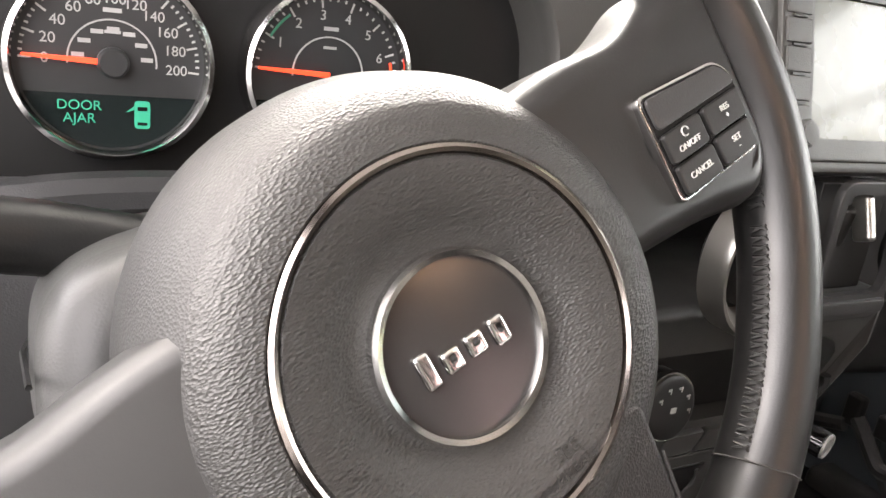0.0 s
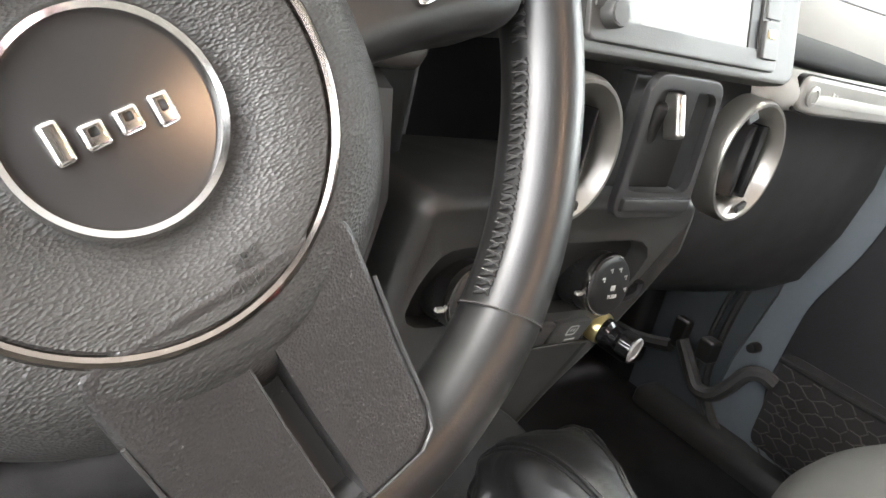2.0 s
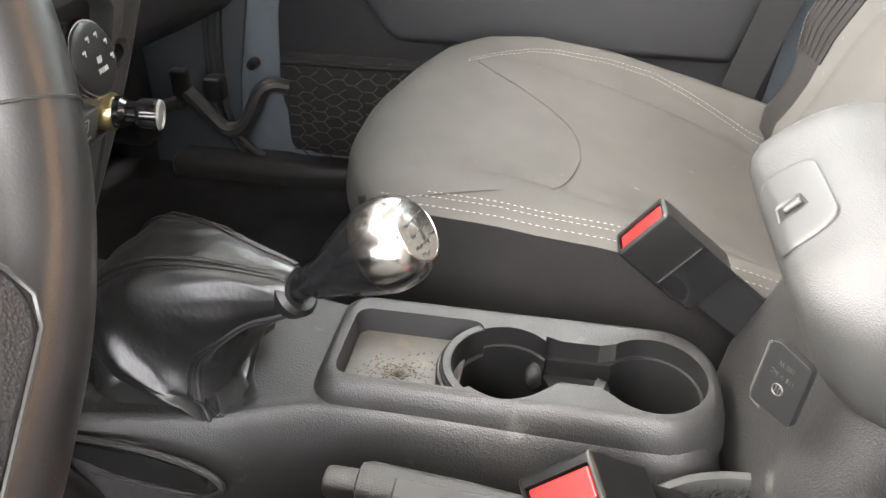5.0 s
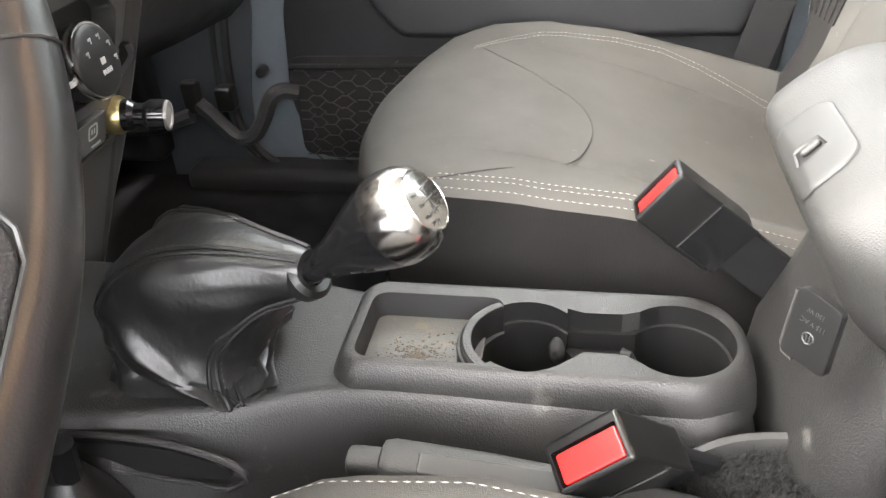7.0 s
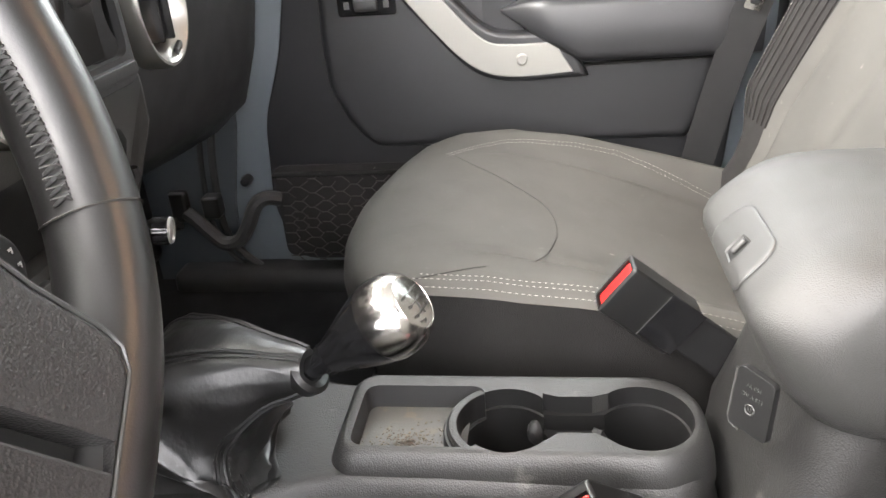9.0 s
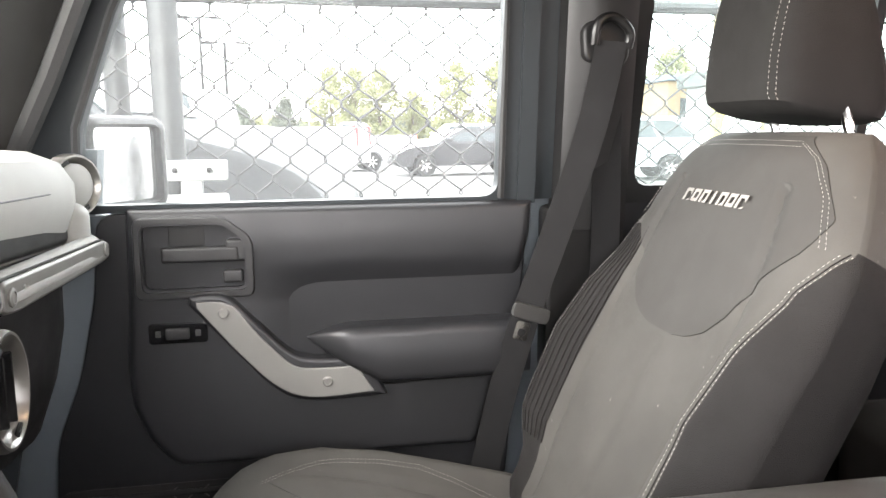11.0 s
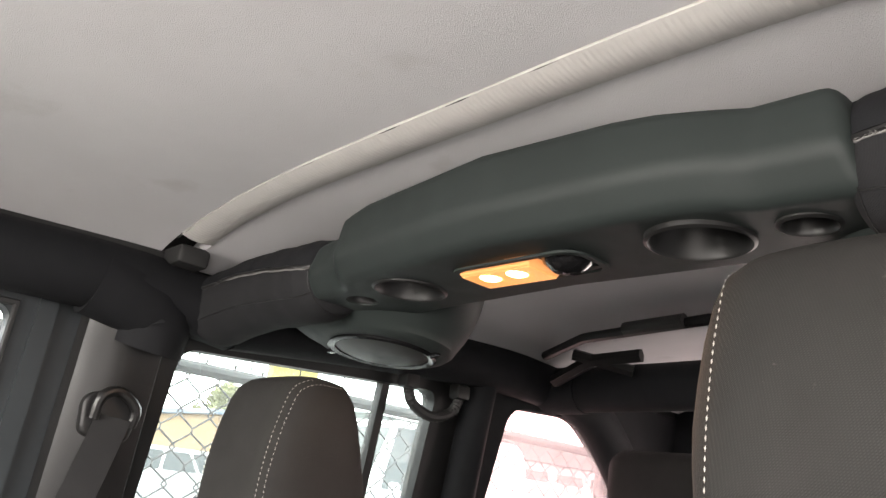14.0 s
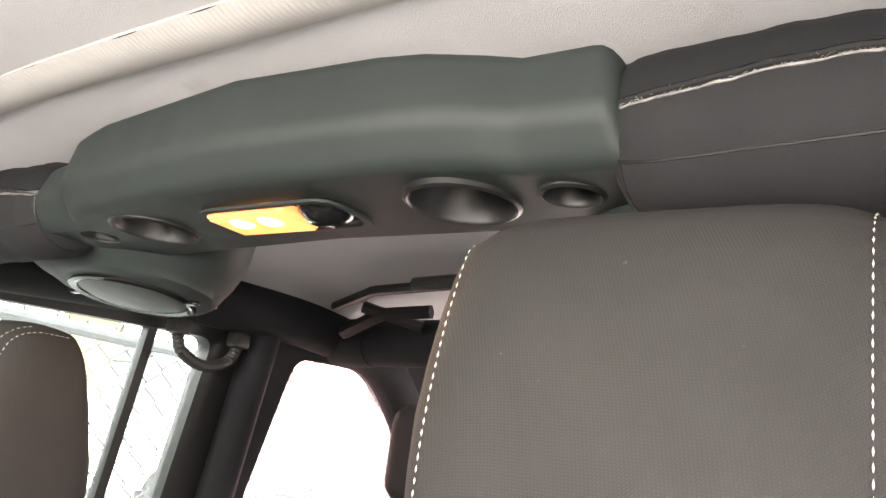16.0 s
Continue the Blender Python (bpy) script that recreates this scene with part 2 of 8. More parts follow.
def loft(bm, loops, close=True, caps=True, ring=False):
    rows = [[bm.verts.new(p) for p in lp] for lp in loops]
    n = len(rows[0])
    pairs = list(zip(rows, rows[1:])) + ([(rows[-1], rows[0])] if ring else [])
    for a, b in pairs:
        for i in range(n if close else n - 1):
            j = (i + 1) % n
            bm.faces.new((a[i], a[j], b[j], b[i]))
    if caps and close and not ring:
        bm.faces.new(rows[0][::-1])
        bm.faces.new(rows[-1])
    return bm


def sweep(bm, pts, r, n=10, ring=False, flat=1.0, up=None):
    """A tube along points; r a number or a list. flat squeezes it along the second axis."""
    pts = [Vector(p) for p in pts]
    loops = []
    k = len(pts)
    ref = Vector(up) if up else None
    side = None
    for i, p in enumerate(pts):
        a = pts[(i - 1) % k] if (ring or i) else p
        b = pts[(i + 1) % k] if (ring or i < k - 1) else p
        t = (b - a).normalized()
        if ref is not None:
            side = t.cross(ref).normalized()
        elif side is None:
            side = t.orthogonal().normalized()
        else:
            side = (side - t * side.dot(t)).normalized()
        w = side.cross(t).normalized()
        rr = r[i] if isinstance(r, (list, tuple)) else r
        loops.append([p + side * math.cos(q) * rr + w * math.sin(q) * rr * flat for q in (2 * math.pi * j / n for j in range(n))])
    return loft(bm, loops, ring=ring, caps=not ring)


def curve(pts, n=24, ring=False):
    """Points of a smooth curve through pts."""
    pts = [Vector(p) for p in pts]
    k = len(pts)
    out = []
    for i in range(k if ring else k - 1):
        a, b, c, d = (pts[(i + o) % k] if ring else pts[min(max(i + o, 0), k - 1)] for o in (-1, 0, 1, 2))
        m = max(2, n // (k if ring else k - 1))
        for j in range(m):
            t = j / m
            out.append(0.5 * ((2 * b) + (c - a) * t + (2 * a - 5 * b + 4 * c - d) * t * t + (3 * b - a - 3 * c + d) * t ** 3))
    if not ring:
        out.append(pts[-1])
    return out


def lathe(bm, prof, m=None, seg=40, cap=False):
    """Turns a profile of (radius, height) round the z axis, then moves it by m."""
    m = m or Matrix.Identity(4)
    loops = [[m @ Vector((r * math.cos(a), r * math.sin(a), h)) for a in (2 * math.pi * i / seg for i in range(seg))] for r, h in prof]
    t = B()
    loft(t, loops, caps=False)
    if cap:
        t.verts.ensure_lookup_table()
        for k, end in ((0, t.verts[:seg]), (-1, t.verts[-seg:])):
            if prof[k][0] > 1e-3:
                t.faces.new(end)
    bmesh.ops.remove_doubles(t, verts=t.verts[:], dist=1e-6)
    add(bm, t)
    return bm


def prism(bm, poly, depth, m, r=0.0, seg=2):
    """A polygon in the x y plane, drawn out along z by depth, with rounded rims."""
    t = B()
    f = t.faces.new([t.verts.new((x, y, 0)) for x, y in poly])
    ex = bmesh.ops.extrude_face_region(t, geom=[f])
    for v in (g for g in ex["geom"] if isinstance(g, bmesh.types.BMVert)):
        v.co.z += depth
    bmesh.ops.recalc_face_normals(t, faces=t.faces)
    if r > 0:
        ed = [e for e in t.edges if abs(e.verts[0].co.z - e.verts[1].co.z) < 1e-7 and e.verts[0].co.z > depth * 0.5]
        if depth < 0:
            ed = [e for e in t.edges if abs(e.verts[0].co.z - e.verts[1].co.z) < 1e-7 and e.verts[0].co.z < depth * 0.5]
        bmesh.ops.bevel(t, geom=ed, offset=r, segments=seg, profile=0.5, affect="EDGES")
    t.transform(m)
    add(bm, t)
    return bm


def rounded(poly, r=0.02, n=4):
    """Rounds the corners of a polygon."""
    out = []
    k = len(poly)
    for i in range(k):
        p, a, b = (Vector((*poly[j % k], 0)) for j in (i, i - 1, i + 1))
        rr = min(r, (a - p).length * 0.45, (b - p).length * 0.45)
        s, e = p + (a - p).normalized() * rr, p + (b - p).normalized() * rr
        for j in range(n + 1):
            t = j / n
            q = s * (1 - t) ** 2 + p * 2 * t * (1 - t) + e * t * t
            out.append((q.x, q.y))
    return out


def rect(x0, y0, x1, y1, r=0.01, n=4):
    return rounded([(x0, y0), (x1, y0), (x1, y1), (x0, y1)], r, n)


def cut(bm, *cutters):
    """Takes the cutters' solids out of bm."""
    me = bpy.data.meshes.new("tmp_a")
    bmesh.ops.recalc_face_normals(bm, faces=bm.faces)
    bm.to_mesh(me)
    bm.free()
    a = new("tmp_a", me)
    temps = [a]
    for c in cutters:
        mc = bpy.data.meshes.new("tmp_c")
        bmesh.ops.recalc_face_normals(c, faces=c.faces)
        c.to_mesh(mc)
        c.free()
        o = new("tmp_c", mc)
        temps.append(o)
        k = a.modifiers.new("cut", "BOOLEAN")
        k.operation, k.solver, k.object = "DIFFERENCE", "EXACT", o
    got = bpy.data.meshes.new_from_object(a.evaluated_get(bpy.context.evaluated_depsgraph_get()))
    out = B()
    out.from_mesh(got)
    for o in temps:
        d = o.data
        bpy.data.objects.remove(o)
        bpy.data.meshes.remove(d)
    bpy.data.meshes.remove(got)
    return out


def stitches(bm, pts, length=0.005, gap=0.0022, w=0.0007):
    """A dashed line of thread along points."""
    pts = [Vector(p) for p in pts]
    dist = [0.0]
    for a, b in zip(pts, pts[1:]):
        dist.append(dist[-1] + (b - a).length)

    def at(d):
        for i in range(len(pts) - 1):
            if d <= dist[i + 1]:
                return pts[i].lerp(pts[i + 1], (d - dist[i]) / max(1e-9, dist[i + 1] - dist[i]))
        return pts[-1]
    d = 0.0
    while d + length < dist[-1]:
        a, b = at(d), at(d + length)
        t = (b - a).normalized()
        s = t.orthogonal().normalized() * w
        u = t.cross(s)
        mid = [a.lerp(b, 0.5) + q for q in (s, u, -s, -u)]
        va, vb = bm.verts.new(a), bm.verts.new(b)
        vm = [bm.verts.new(q) for q in mid]
        for i in range(4):
            bm.faces.new((va, vm[i], vm[(i + 1) % 4]))
            bm.faces.new((vb, vm[(i + 1) % 4], vm[i]))
        d += length + gap
    return bm


def writing(bm, text, size, m, depth=0.0004):
    """Raised writing in the built-in font, centred at m, in its x y plane."""
    cu = bpy.data.curves.new("tmp_text", "FONT")
    cu.body, cu.size, cu.extrude, cu.align_x, cu.align_y = text, size, depth, "CENTER", "CENTER"
    o = new("tmp_text", cu)
    me = bpy.data.meshes.new_from_object(o.evaluated_get(bpy.context.evaluated_depsgraph_get()))
    me.transform(m)
    bm.from_mesh(me)
    bpy.data.objects.remove(o)
    bpy.data.curves.remove(cu)
    bpy.data.meshes.remove(me)
    return bm


def axes(origin, xa, ya):
    """The matrix of a frame with the given x axis and, roughly, y axis."""
    x = Vector(xa).normalized()
    z = x.cross(Vector(ya)).normalized()
    y = z.cross(x)
    m = Matrix((x, y, z)).transposed().to_4x4()
    m.translation = origin
    return m


BACK = axes((0, 0, 0), (1, 0, 0), (0, 0, 1))      # x to the right, y up, z towards the seats
SIDE = axes((0, 0, 0), (0, -1, 0), (0, 0, 1))     # x to the rear, y up, z towards the left


def interp(x, xs, ys):
    return float(np.interp(x, xs, ys))


# ---- the cabin shell ----
def xw(z):
    """The inner face of the side glass leans in towards the roof."""
    return 0.685 - 0.11 * (z - 1.21)


def side_slab(poly, hole, thick, off=0.0, r=0.03, sgn=1):
    """A pillar or window frame in the leaning side: polygons of (y, z)."""
    bm = B()
    prism(bm, [(-y, z) for y, z in poly], -thick, SIDE)
    if hole:
        c = B()
        prism(c, rounded([(-y, z) for y, z in hole], r, 5), -thick * 3, Matrix.Translation((-thick, 0, 0)) @ SIDE)
        bm = cut(bm, c)
    for v in bm.verts:
        v.co.x = (v.co.x + off + xw(v.co.z)) * sgn
    return bm


def pane(poly, off, sgn=1):
    bm = B()
    prism(bm, [(-y, z) for y, z in poly], -0.004, SIDE)
    for v in bm.verts:
        v.co.x = (v.co.x + off + xw(v.co.z)) * sgn
    return bm


floor = tagged(part("floor", rbox(rbox(B(), (0, -0.65, 0.53), (1.46, 2.9, 0.04), 0.005), (0.02, -0.65, 0.60), (0.24, 2.6, 0.16), 0.05, 3), CARPET), "black carpeted cabin floor with a raised tunnel", "floor", kind="structure")
fire = rbox(B(), (0, 0.79, 0.9), (1.46, 0.04, 0.76), 0.004)
rbox(fire, (0, 0.70, 0.66), (1.40, 0.14, 0.22), 0.06, 3)
tagged(part("wall_front", fire, CARPET), "black carpeted firewall under the dashboard", "wall", kind="structure")
tagged(part("wall_rear", cut(rbox(B(), (0, -2.12, 1.12), (1.40, 0.05, 1.2), 0.004), rbox(B(), (0, -2.12, 1.42), (1.1, 0.3, 0.36), 0.04)), PAD), "dark tailgate wall with the rear window opening", "wall", kind="structure")

# side sill seen under the door, coloured black
sill = rbox(B(), (0.70, -0.10, 0.555), (0.09, 1.2, 0.06), 0.02, 3)
tagged(part("door_sill", sill, RUBBER), "black door sill", "door sill", kind="structure")
jamb = B()
prism(jamb, [(-0.56, 0.55), (-0.26, 0.55), (-0.24, 0.9), (-0.20, 1.30), (-0.30, 1.30), (-0.46, 1.0), (-0.56, 0.95)], -0.05, Matrix.Translation((0.712, 0, 0)) @ SIDE, 0.008)
tagged(part("hinge_pillar", jamb, PAINT), "blue-grey painted door hinge pillar", "pillar", kind="structure")
# sheet in a darker copy of the body paint, for the footwell's shade
cowl = B()
prism(cowl, [(-0.60, 0.55), (-0.385, 0.55), (-0.372, 0.70), (-0.345, 0.83), (-0.318, 0.96), (-0.298, 1.05), (-0.25, 1.20), (-0.25, 1.30), (-0.60, 1.30)], -0.007, Matrix.Translation((0.704, 0, 0)) @ SIDE)
tagged(part("cowl_side_trim", cowl, mat("cowl_paint_shaded", (0.046, 0.054, 0.060), 0.5, var=0.1, vscale=4)), "blue-grey metal beside the footwell, its shade put into the colour", "trim", kind="structure")
flange = B()
for dy_, r_, x_ in ((0.0, 0.007, 0.700), (0.022, 0.005, 0.704)):
    sweep(flange, curve([(x_, 0.335 + dy_, 1.0), (x_, 0.385 + dy_, 0.84), (x_, 0.400 + dy_, 0.72), (x_, 0.395 + dy_, 0.64), (x_ - 0.004, 0.350 + dy_, 0.585 - dy_ * 0.3), (x_ - 0.012, 0.28, 0.565 - dy_ * 0.5), (x_ - 0.014, 0.0, 0.560 - dy_ * 0.5)], 40), r_, 8)
tagged(part("door_opening_seal", flange, RUBBER), "black rubber seal round the door opening", "seal", kind="structure")

kick = rbox(B(), (0.72, 0.68, 0.92), (0.04, 0.28, 0.80), 0.01)
rbox(kick, (0.690, 0.66, 0.80), (0.06, 0.26, 0.42), 0.02, 3)
tagged(part("kick_panel", kick, TRIM), "dark plastic kick panel beside the footwell", "side panel", kind="structure")

# left side: plain wall with its window opening
lw = rbox(B(), (-0.73, -1.32, 0.88), (0.06, 1.66, 0.70), 0.005)
rbox(lw, (-0.73, 0.56, 0.88), (0.06, 0.50, 0.70), 0.005)
rbox(lw, (-0.74, -0.09, 0.75), (0.05, 0.80, 0.42), 0.005)
tagged(part("wall_left", lw, TRIM), "dark left side wall and driver's door below the window", "wall", kind="structure")
for nm, poly, hole in (("left_middle_frame", [(-0.475, 1.21), (-0.475, 1.64), (-1.30, 1.64), (-1.28, 1.21)], [(-0.655, 1.225), (-0.66, 1.58), (-1.20, 1.60), (-1.18, 1.235)]),
                       ("left_rear_frame", [(-1.305, 1.21), (-1.305, 1.66), (-2.10, 1.66), (-2.10, 1.21)], [(-1.36, 1.225), (-1.42, 1.61), (-1.72, 1.62), (-1.92, 1.5), (-1.92, 1.225)])):
    tagged(part(nm, side_slab(poly, hole, 0.04, sgn=-1), TRIM), "plain dark window frame", "window frame", kind="structure")

# roof: cloth-lined panels with a pale ribbed edge between them
def roof_z(x, y):
    return 1.757 - 0.058 * (abs(x) / 0.62) ** 4 - 0.045 * max(0, y + 0.57) * (0.35 + 0.65 * (abs(x) / 0.62) ** 2)


def roof_sheet(y0, y1, x0=-0.63, x1=0.63, lift=0.0, nx=28, ny=16):
    bm = B()
    rows = [[bm.verts.new((x0 + (x1 - x0) * i / nx, y0 + (y1 - y0) * j / ny, roof_z(x0 + (x1 - x0) * i / nx, y0 + (y1 - y0) * j / ny) + lift + 0.0015 * noise.noise((i * 0.5, j * 0.7, y0)) * (nx < 100))) for i in range(nx + 1)] for j in range(ny + 1)]
    for a, b in zip(rows, rows[1:]):
        for i in range(nx):
            bm.faces.new((a[i], a[i + 1], b[i + 1], b[i]))
    ex = bmesh.ops.extrude_face_region(bm, geom=bm.faces[:])
    for v in (g for g in ex["geom"] if isinstance(g, bmesh.types.BMVert)):
        v.co.z += 0.03
    return bm


tagged(part("ceiling_front", roof_sheet(0.30, -0.582), LINER), "light grey cloth-lined front roof panel", "roof panel", kind="structure")
tagged(part("ceiling_rear", roof_sheet(-0.634, -2.12), LINER), "light grey cloth-lined rear roof panel with smudges", "roof panel", kind="structure")
strip = roof_sheet(-0.583, -0.632, -0.545, 0.545, -0.003, 900, 4)
for v in strip.verts:
    v.co.z += 0.0005 * math.sin(v.co.x * 1.05e3) * (abs(v.co.y + 0.609) < 0.02) - 0.004 * (1 - ((v.co.y + 0.609) / 0.023) ** 2)
tagged(part("roof_seam_strip", strip, STRIP), "pale ribbed cloth edge of the roof panel", "roof trim", kind="structure")
seal = B()
for sg in (1, -1):
    sweep(seal, [(sg * 0.612, y, roof_z(0.60, y) - 0.012) for y in np.linspace(0.25, -0.62, 12)], 0.013, 8)
    rbox(seal, (sg * 0.580, -0.61, 1.695), (0.07, 0.05, 0.03), 0.008)
sweep(seal, [(x, -0.584, roof_z(x, -0.59) - 0.001 + 0.0015 * noise.noise((x * 20, 0, 0))) for x in np.linspace(-0.56, 0.56, 60)], 0.0009, 6)
tagged(part("roof_seal", seal, RUBBER), "black rubber seals along the roof panel", "seal", kind="structure")
outer = rbox(B(), (0, -0.92, 1.82), (1.42, 2.5, 0.04), 0.03)
for sg in (1, -1):
    rbox(outer, (sg * 0.675, -0.92, 1.73), (0.07, 2.46, 0.18), 0.02)
rbox(outer, (0, -2.13, 1.72), (1.4, 0.04, 0.2), 0.01)
tagged(part("roof_shell", outer, BLACKPL), "black outer shell of the hard top", "roof", kind="structure")

# windscreen: header, pillars, glass
hd = rbox(B(), (0, 0.20, 1.695), (1.26, 0.10, 0.085), 0.025, 3)
tagged(part("windscreen_header", hd, STACK), "grey plastic windscreen header trim", "header trim", kind="structure")
for sg in (1, -1):
    a = B()
    loft(a, [[(sg * (x0 + dx), y + dy, z) for dx, dy in ((-0.06, 0.02), (0.03, -0.045), (0.05, 0.06), (-0.055, 0.10))] for x0, y, z in ((0.60, 0.375, 1.20), (0.592, 0.288, 1.40), (0.575, 0.175, 1.68))])
    tagged(part("windscreen_pillar", a, ARMV), "pale grey plastic trim of the windscreen pillar", "pillar trim", kind="structure")
for sg in (1, -1):
    sl = B()
    sweep(sl, [(sg * 0.632, 0.318, 1.22), (sg * 0.628, 0.283, 1.30), (sg * 0.622, 0.232, 1.40), (sg * 0.60, 0.13, 1.62)], 0.016, 8)
    tagged(part("door_seal", sl, RUBBER), "black rubber door seal beside the windscreen pillar", "seal", kind="structure")
ws = B()
prism(ws, [(-0.58, 0), (0.58, 0), (0.56, 0.50), (-0.56, 0.50)], 0.004, axes((0, 0.50, 1.24), (1, 0, 0), (0, -0.50, 0.87)))
wso = tagged(part("windscreen", ws, PLANE), "clear windscreen glass", "windscreen", kind="structure")
wso.visible_shadow = False
rwin = rbox(B(), (0, -2.11, 1.42), (1.09, 0.004, 0.35), 0)
o = tagged(part("rear_window", rwin, TINTED), "tinted rear window glass", "window", kind="structure")
o.visible_shadow = False

# ---- right front door ----
door = thing("front_door", (0.72, -0.1, 0.58), "closed blue-grey front door with dark plastic trim panel", "car door")
shell = B()
prism(shell, rounded([(-0.335, 1.20), (-0.345, 0.62), (-0.30, 0.585), (0.44, 0.585), (0.47, 0.66), (0.47, 1.20)], 0.05), -0.05, Matrix.Translation((0.706, 0, 0)) @ SIDE)
part("shell", shell, PAINT, door, "blue-grey painted door metal")
base = B()
prism(base, rounded([(-0.205, 1.204), (-0.215, 1.08), (-0.245, 0.95), (-0.285, 0.85), (-0.297, 0.70), (-0.265, 0.598), (0.40, 0.598), (0.43, 0.74), (0.468, 1.204)], 0.03), 0.022, Matrix.Translation((0.706, 0, 0)) @ SIDE, 0.006)
part("lower_trim_panel", base, TRIM, door)
def smooth_step(t):
    t = max(0.0, min(1.0, t))
    return t * t * (3 - 2 * t)


def panel_depth(y, z, front, rear):
    """How far the moulded panel stands out from the door: a padded shelf, a scooped middle and a flat foot."""
    d = 0.030
    mask = smooth_step((0.0 - y) / 0.13) * smooth_step((1.128 - z) / 0.070) * smooth_step((z - 0.95) / 0.03)
    d -= 0.020 * mask
    d += 0.004 * math.exp(-((z - 1.16) / 0.04) ** 2)
    edge = min((front - y) * 0.8, (y - rear) * 0.8, 1.2135 - z, z - 0.797)
    if z < 0.90:
        edge = min(edge, (front - y) * 0.7)
    return d * math.sqrt(max(0.0, 1 - max(0.0, 1 - edge / 0.013) ** 2))


loops = []
for z in [0.797, 0.7973, 0.798, 0.7995, 0.802, 0.806, 0.810] + list(np.linspace(0.815, 1.195, 58)) + [1.200, 1.204, 1.208, 1.211, 1.2128, 1.2135]:
    front = interp(z, (0.797, 0.803, 0.82, 0.85, 0.90, 0.98, 1.07, 1.2135), (0.085, 0.108, 0.130, 0.152, 0.172, 0.175, 0.168, 0.163))
    rear = interp(z, (0.797, 0.82, 0.90, 1.16, 1.2135), (-0.372, -0.388, -0.412, -0.470, -0.474))
    ts = [0, 0.002, 0.006, 0.012, 0.02, 0.03] + list(np.linspace(0.045, 0.955, 64)) + [0.97, 0.98, 0.988, 0.994, 0.998, 1]
    row = [(y, panel_depth(y, z, front, rear)) for y in (front + (rear - front) * k for k in ts)]
    loops.append([(0.702 - d, y, z) for y, d in row] + [(0.708, row[-1][0], z), (0.708, row[0][0], z)])
upper = loft(B(), loops)
hc = B()
prism(hc, rounded([(-0.138, 1.186), (-0.138, 1.088), (0.010, 1.088), (0.010, 1.160), (-0.02, 1.186)], 0.012), 0.2, Matrix.Translation((0.697, 0, 0)) @ SIDE)
part("upper_trim_panel", cut(upper, hc), TRIMUP, door)
# inner handle in its surround
hz = [(-0.150, 1.199), (-0.152, 1.073), (0.024, 1.073), (0.024, 1.165), (-0.02, 1.199)]
ring_o, ring_i = rounded(hz, 0.016, 5), rounded([(-0.140, 1.189), (-0.141, 1.084), (0.013, 1.084), (0.013, 1.160), (-0.024, 1.189)], 0.012, 5)
rg = B()
prism(rg, ring_o, 0.010, Matrix.Translation((0.674, 0, 0)) @ SIDE, 0.004)
rc = B()
prism(rc, ring_i, 0.1, Matrix.Translation((0.70, 0, 0)) @ SIDE)
hs = part("handle_surround", cut(rg, rc), DARKPL, door)
so = B()
sweep(so, [(0.6745, -p[0], p[1]) for p in ring_o], 0.0022, 5, ring=True)
part("surround_gap", so, RUBBER, hs)
cup = B()
prism(cup, ring_i, 0.002, Matrix.Translation((0.6985, 0, 0)) @ SIDE)
rbox(cup, (0.690, 0.075, 1.168), (0.014, 0.055, 0.035), 0.003)
part("recess", cup, BLACKPL, hs)
lv = rbox(B(), (0.676, 0.055, 1.140), (0.012, 0.115, 0.024), 0.005, 3)
rbox(lv, (0.682, 0.0, 1.145), (0.02, 0.035, 0.034), 0.005, 3)
part("lever", lv, DARKPL, hs)
part("lock_tab", rbox(B(), (0.678, 0.008, 1.105), (0.016, 0.030, 0.020), 0.004, 3), DARKPL, hs)
# pull handle with its silver facing
back = B()
up_e = curve([(-0.072, 1.078, 0), (-0.02, 1.078, 0), (0.025, 1.035, 0), (0.075, 0.985, 0), (0.115, 0.972, 0), (0.19, 0.972, 0)], 25)
lo_e = curve([(0.225, 0.905, 0), (0.11, 0.902, 0), (0.05, 0.925, 0), (-0.01, 0.99, 0), (-0.075, 1.066, 0)], 20)
prism(back, [(p.x, p.y) for p in up_e + lo_e], 0.024, Matrix.Translation((0.676, 0, 0)) @ SIDE, 0.008, 3)
ph = part("pull_handle", back, TRIMUP, door)
face = B()
up_f = curve([(-0.062, 1.071, 0), (-0.012, 1.064, 0), (0.03, 1.012, 0), (0.075, 0.966, 0), (0.110, 0.957, 0), (0.176, 0.957, 0)], 25)
lo_f = curve([(0.203, 0.914, 0), (0.11, 0.910, 0), (0.055, 0.930, 0), (0.0, 0.985, 0), (-0.062, 1.062, 0)], 20)
prism(face, [(p.x, p.y) for p in up_f + lo_f], 0.007, Matrix.Translation((0.655, 0, 0)) @ SIDE, 0.002)
part("silver_facing", face, SATIN, ph, "satin silver facing")
for y, z in ((0.023, 1.053), (-0.130, 0.935)):
    bt = lathe(B(), [(0.0085, 0), (0.0085, 0.003), (0.006, 0.004), (0.0055, 0.002), (0.0001, 0.002)], Matrix.Translation((0.6478, y, z)) @ SIDE, 20)
    part("bolt", bt, SATIN, ph)
loops = []
